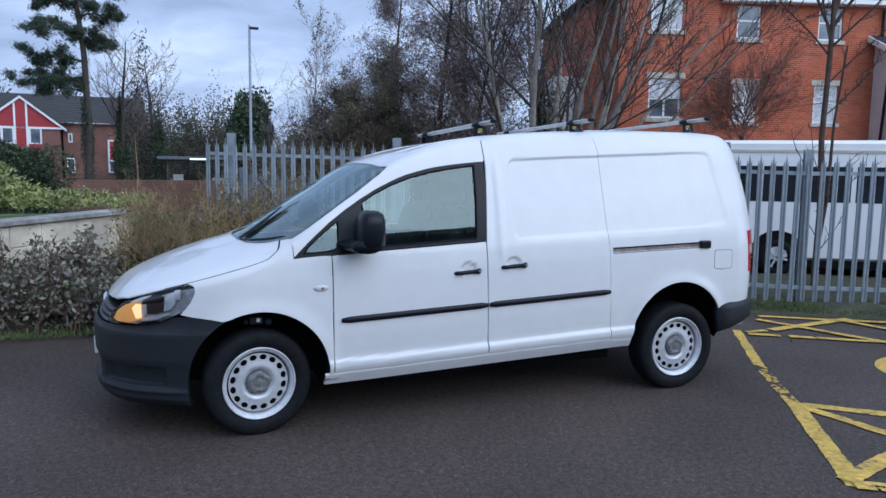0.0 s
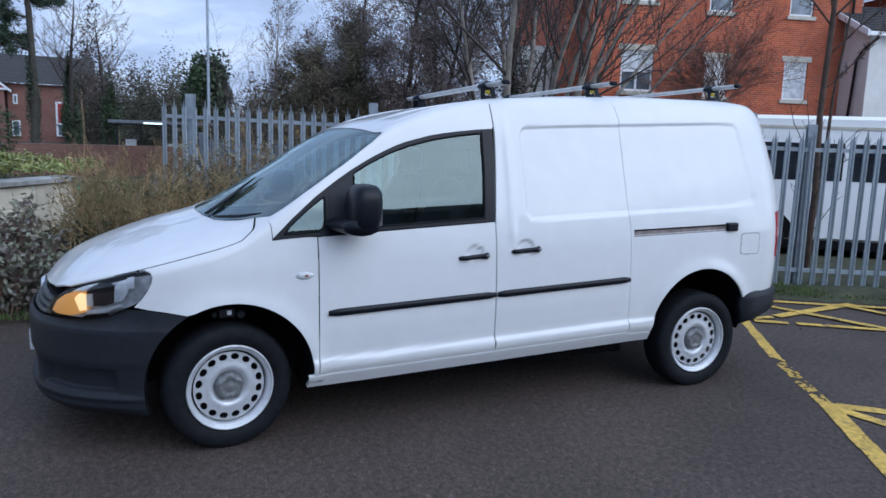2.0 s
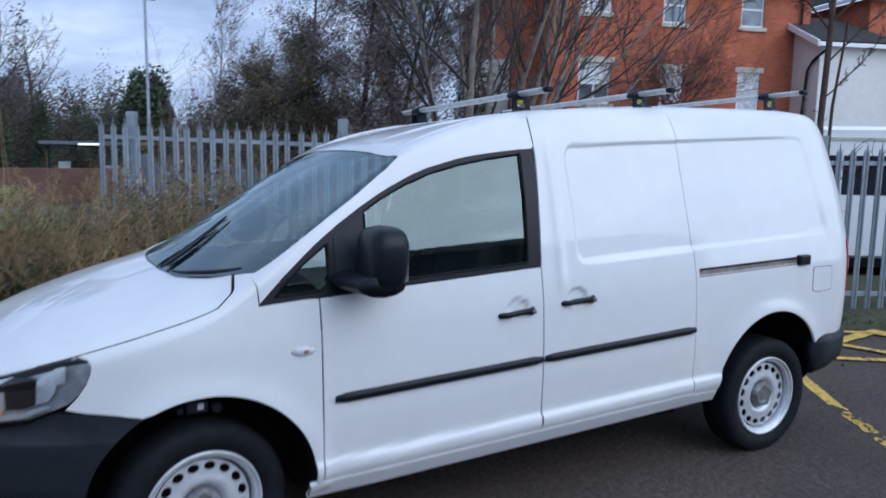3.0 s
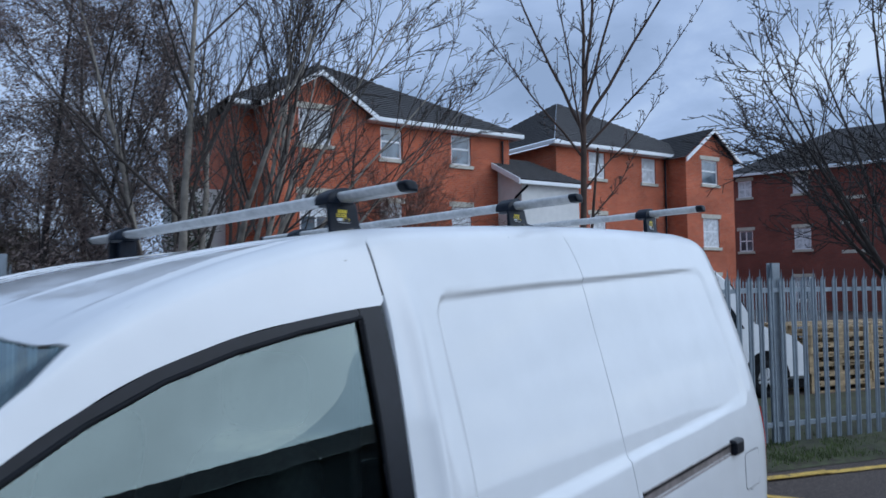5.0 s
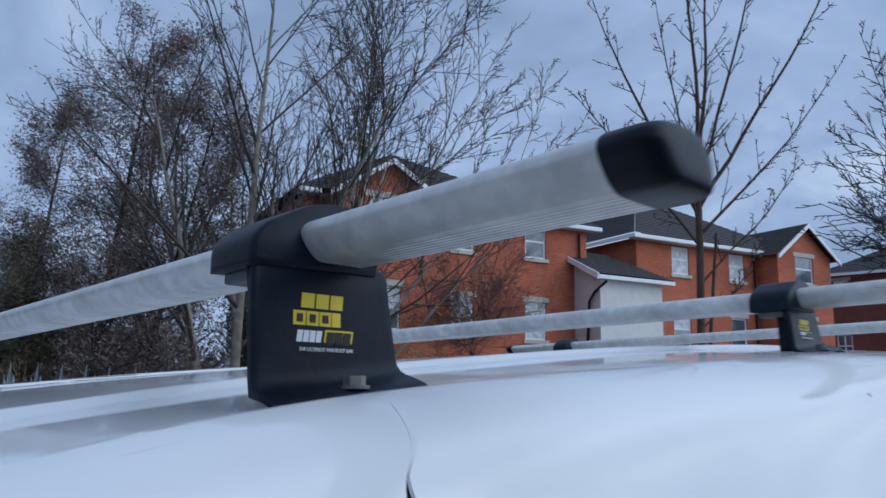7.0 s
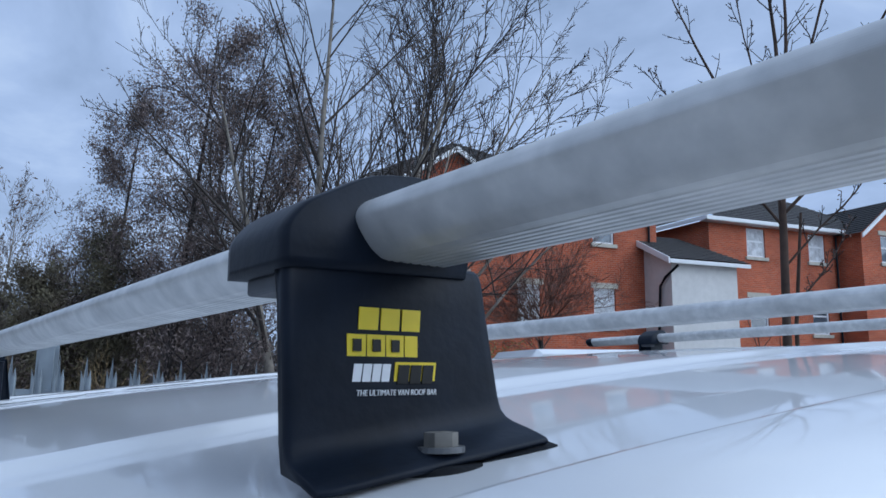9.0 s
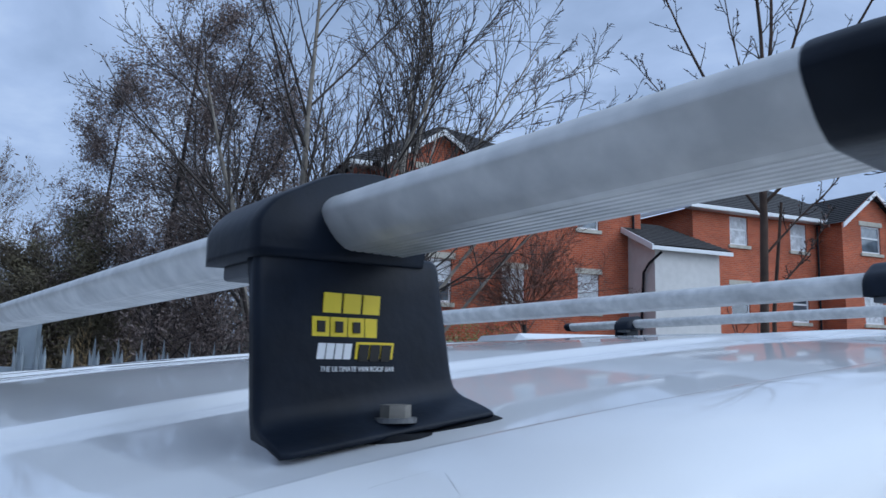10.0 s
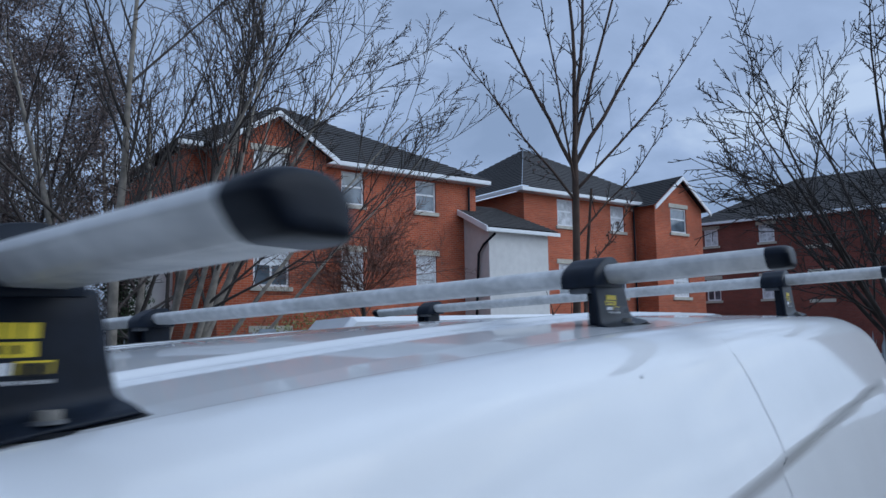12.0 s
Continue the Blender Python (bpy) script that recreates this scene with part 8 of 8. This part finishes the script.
# Scots pine
P = Plant(101)
P.tube([Vector((0, 0, 0)), Vector((0.1, 0, 4)), Vector((0.0, 0, 8)), Vector((-0.3, 0, 11)), Vector((-0.6, 0, 14))], 0.23, 0.08, 10, P.wood)
for z, dx, L in ((5.9, -1, 2.2), (6.3, -1, 3.4), (7.6, -1, 3.0), (8.6, 1, 1.0), (9.0, -1, 2.4), (10.0, 1, 1.6), (10.6, -1, 1.8), (11.3, -1, 3.6), (11.6, 1, 2.6), (12.2, 1, 3.4), (12.6, -1, 2.6), (13.4, 1, 2.0), (13.8, -1, 1.8), (14.4, 0.3, 1.0)):
    p0 = Vector((-0.04 * (z - 6), 0, z))
    d = Vector((dx, P.r.uniform(-0.5, 0.5), 0.1)).normalized()
    pts = [p0 + d * (L * k / 4) + Vector((0, 0, 0.15 * math.sin(k))) for k in range(5)]
    P.tube(pts, 0.06, 0.02, 5, P.wood)
    for k in range(1, 5):
        for _ in range(3):
            q = pts[k] + Vector((P.r.uniform(-0.6, 0.6), P.r.uniform(-0.7, 0.7), P.r.uniform(-0.35, 0.55)))
            P.tube([pts[k - 1], q], 0.025, 0.01, 4, P.wood)
            P.leaves(cloud(P.r, q, (P.r.uniform(0.3, 0.65), 0.5, P.r.uniform(0.16, 0.34)), 330, 0.1, 9, 0.55), 0.15, 0.10, 1, 0.22)
P.leaves(cloud(P.r, (0, 0, 3.3), (0.42, 0.42, 3.4), 2600, 0.4, 26, 0.34), 0.07, 0.04, 1, 0.9)
P.build("pine_tree", (-4.5, 42, -0.6), "tall pine with a bare trunk and flat dark needle pads", "tree", M_BARK_P, M_BARK_P, M_NEEDLE)

# bare ivy-clad trees, clipped conifer, far woods
for seed, loc, L in ((111, (-3.0, 47, -0.6), 9.5), (112, (-0.8, 50, -0.6), 9.0)):
    P = Plant(seed)
    sp = dict(BASE, min=0.010, kids=(14, 10, 7), angle=(48, 42, 40), ratio=(0.5, 0.48, 0.5), thin=(0.4, 0.5, 0.55))
    P.limb(Vector((0, 0, 0)), Vector((0.02, 0, 1)), L, 0.22, 0, sp)
    P.leaves(cloud(P.r, (0, 0, 2.6), (0.75, 0.7, 2.6), 5500, 0.3, 30, 0.33), 0.08, 0.08, 1, 0.9)
    P.leaves(cloud(P.r, (-0.05, 0, 4.6), (0.30, 0.30, 2.2), 2000, 0.3, 18, 0.36), 0.07, 0.04, 1, 0.9)
    P.build("ivy_tree", loc, "bare tree with ivy up its trunk", "tree", M_BARK_D, M_TWIG_P, M_LEAF_DK)
P = Plant(121)
P.leaves(cloud(P.r, (0, 0, 3.3), (1.35, 1.2, 3.1), 26000, 0.3, 70, 0.40), 0.15, 0.05, 1, 0.9)
P.tube([Vector((0, 0, 0)), Vector((0, 0, 3))], 0.2, 0.1, 8, P.wood)
P.build("cypress_tree", (3.85, 36.5, -0.6), "dense dark green clipped conifer", "tree", M_BARK_D, M_TWIG_G, M_LEAF_DK)
P = Plant(131)
for k in range(130):
    x, y = -60 + 105 * (k + P.r.random()) / 130, P.r.uniform(70, 110)
    h = P.r.uniform(3.5, 8.5) * (1.35 if x < 7 else 1.0)
    P.leaves(cloud(P.r, (x, y, h * 0.5), (P.r.uniform(1.5, 3.5), 2.0, h * 0.8), 900, 0.3, 8, 0.5), 0.20, 0.15, 1, 0.8)
P.build("far_woods", (0, 0, -0.6), "far winter woodland along the horizon", "woodland", M_BARK_D, M_TWIG_G, M_WOOD_FAR, kind="stuff")
P = Plant(132)
for k in range(80):
    x, y = P.r.uniform(-3.0, 8), P.r.uniform(54, 66)
    h = P.r.uniform(2.0, 7.0)
    P.leaves(cloud(P.r, (x, y, h * 0.45), (1.4, 1.0, h * 0.7), 700, 0.3, 8, 0.5), 0.11, 0.1, 1, 0.8)
P.build("far_shrubs", (0, 0, -0.6), "mixed brown shrubs and small trees beyond the road", "shrub", M_BARK_D, M_TWIG_G, M_SCRUB_FAR, kind="stuff")
P = Plant(133)
for k in range(40):
    x, y = P.r.uniform(14, 70), P.r.uniform(45, 60)
    h = P.r.uniform(3, 6)
    P.leaves(cloud(P.r, (x, y, h * 0.45), (2.0, 1.5, h * 0.6), 300, 0.3, 8, 0.5), 0.3, 0.1, 1, 0.8)
P.build("far_shrubs", (0, 0, 0), "dark trees behind the flats", "tree", M_BARK_D, M_TWIG_G, M_WOOD_FAR, kind="stuff")
P = Plant(134)
for k in range(9):
    x, y, h = 2.0 + 1.5 * k + P.r.uniform(-0.6, 0.6), P.r.uniform(74, 84), P.r.uniform(3.6, 6.2)
    for j in range(7):
        f = j / 7
        P.leaves(cloud(P.r, (x, y, h * (0.1 + 0.9 * f)), (1.5 * (1 - f) + 0.2, 1.0, h * 0.12), 420, 0.2, 6, 0.5), 0.12, 0.1, 1, 0.7)
P.build("far_conifers", (0, 0, -0.6), "dark pointed conifers on the skyline", "tree", M_BARK_D, M_TWIG_G, M_LEAF_DK, kind="stuff")

# a few leaves blown over the asphalt
P = Plant(141)
spots = [(3.12, 0.06), (-0.59, -0.04), (2.1, -0.6), (4.3, 0.5), (5.0, 0.9), (-1.4, 1.6), (-1.9, 0.9), (0.9, -0.9), (4.7, -0.4), (-0.9, 2.2)]
P.leaves([(Vector((x, y, 0.012)), Vector((0, 0, 1))) for x, y in spots], 0.020, 0.004, 1, 0.9)
P.build("fallen_leaves", (0, 0, 0), "few pale fallen leaves on the asphalt", "leaves", M_BARK_D, M_TWIG_G, M_LEAF_BR, kind="stuff")
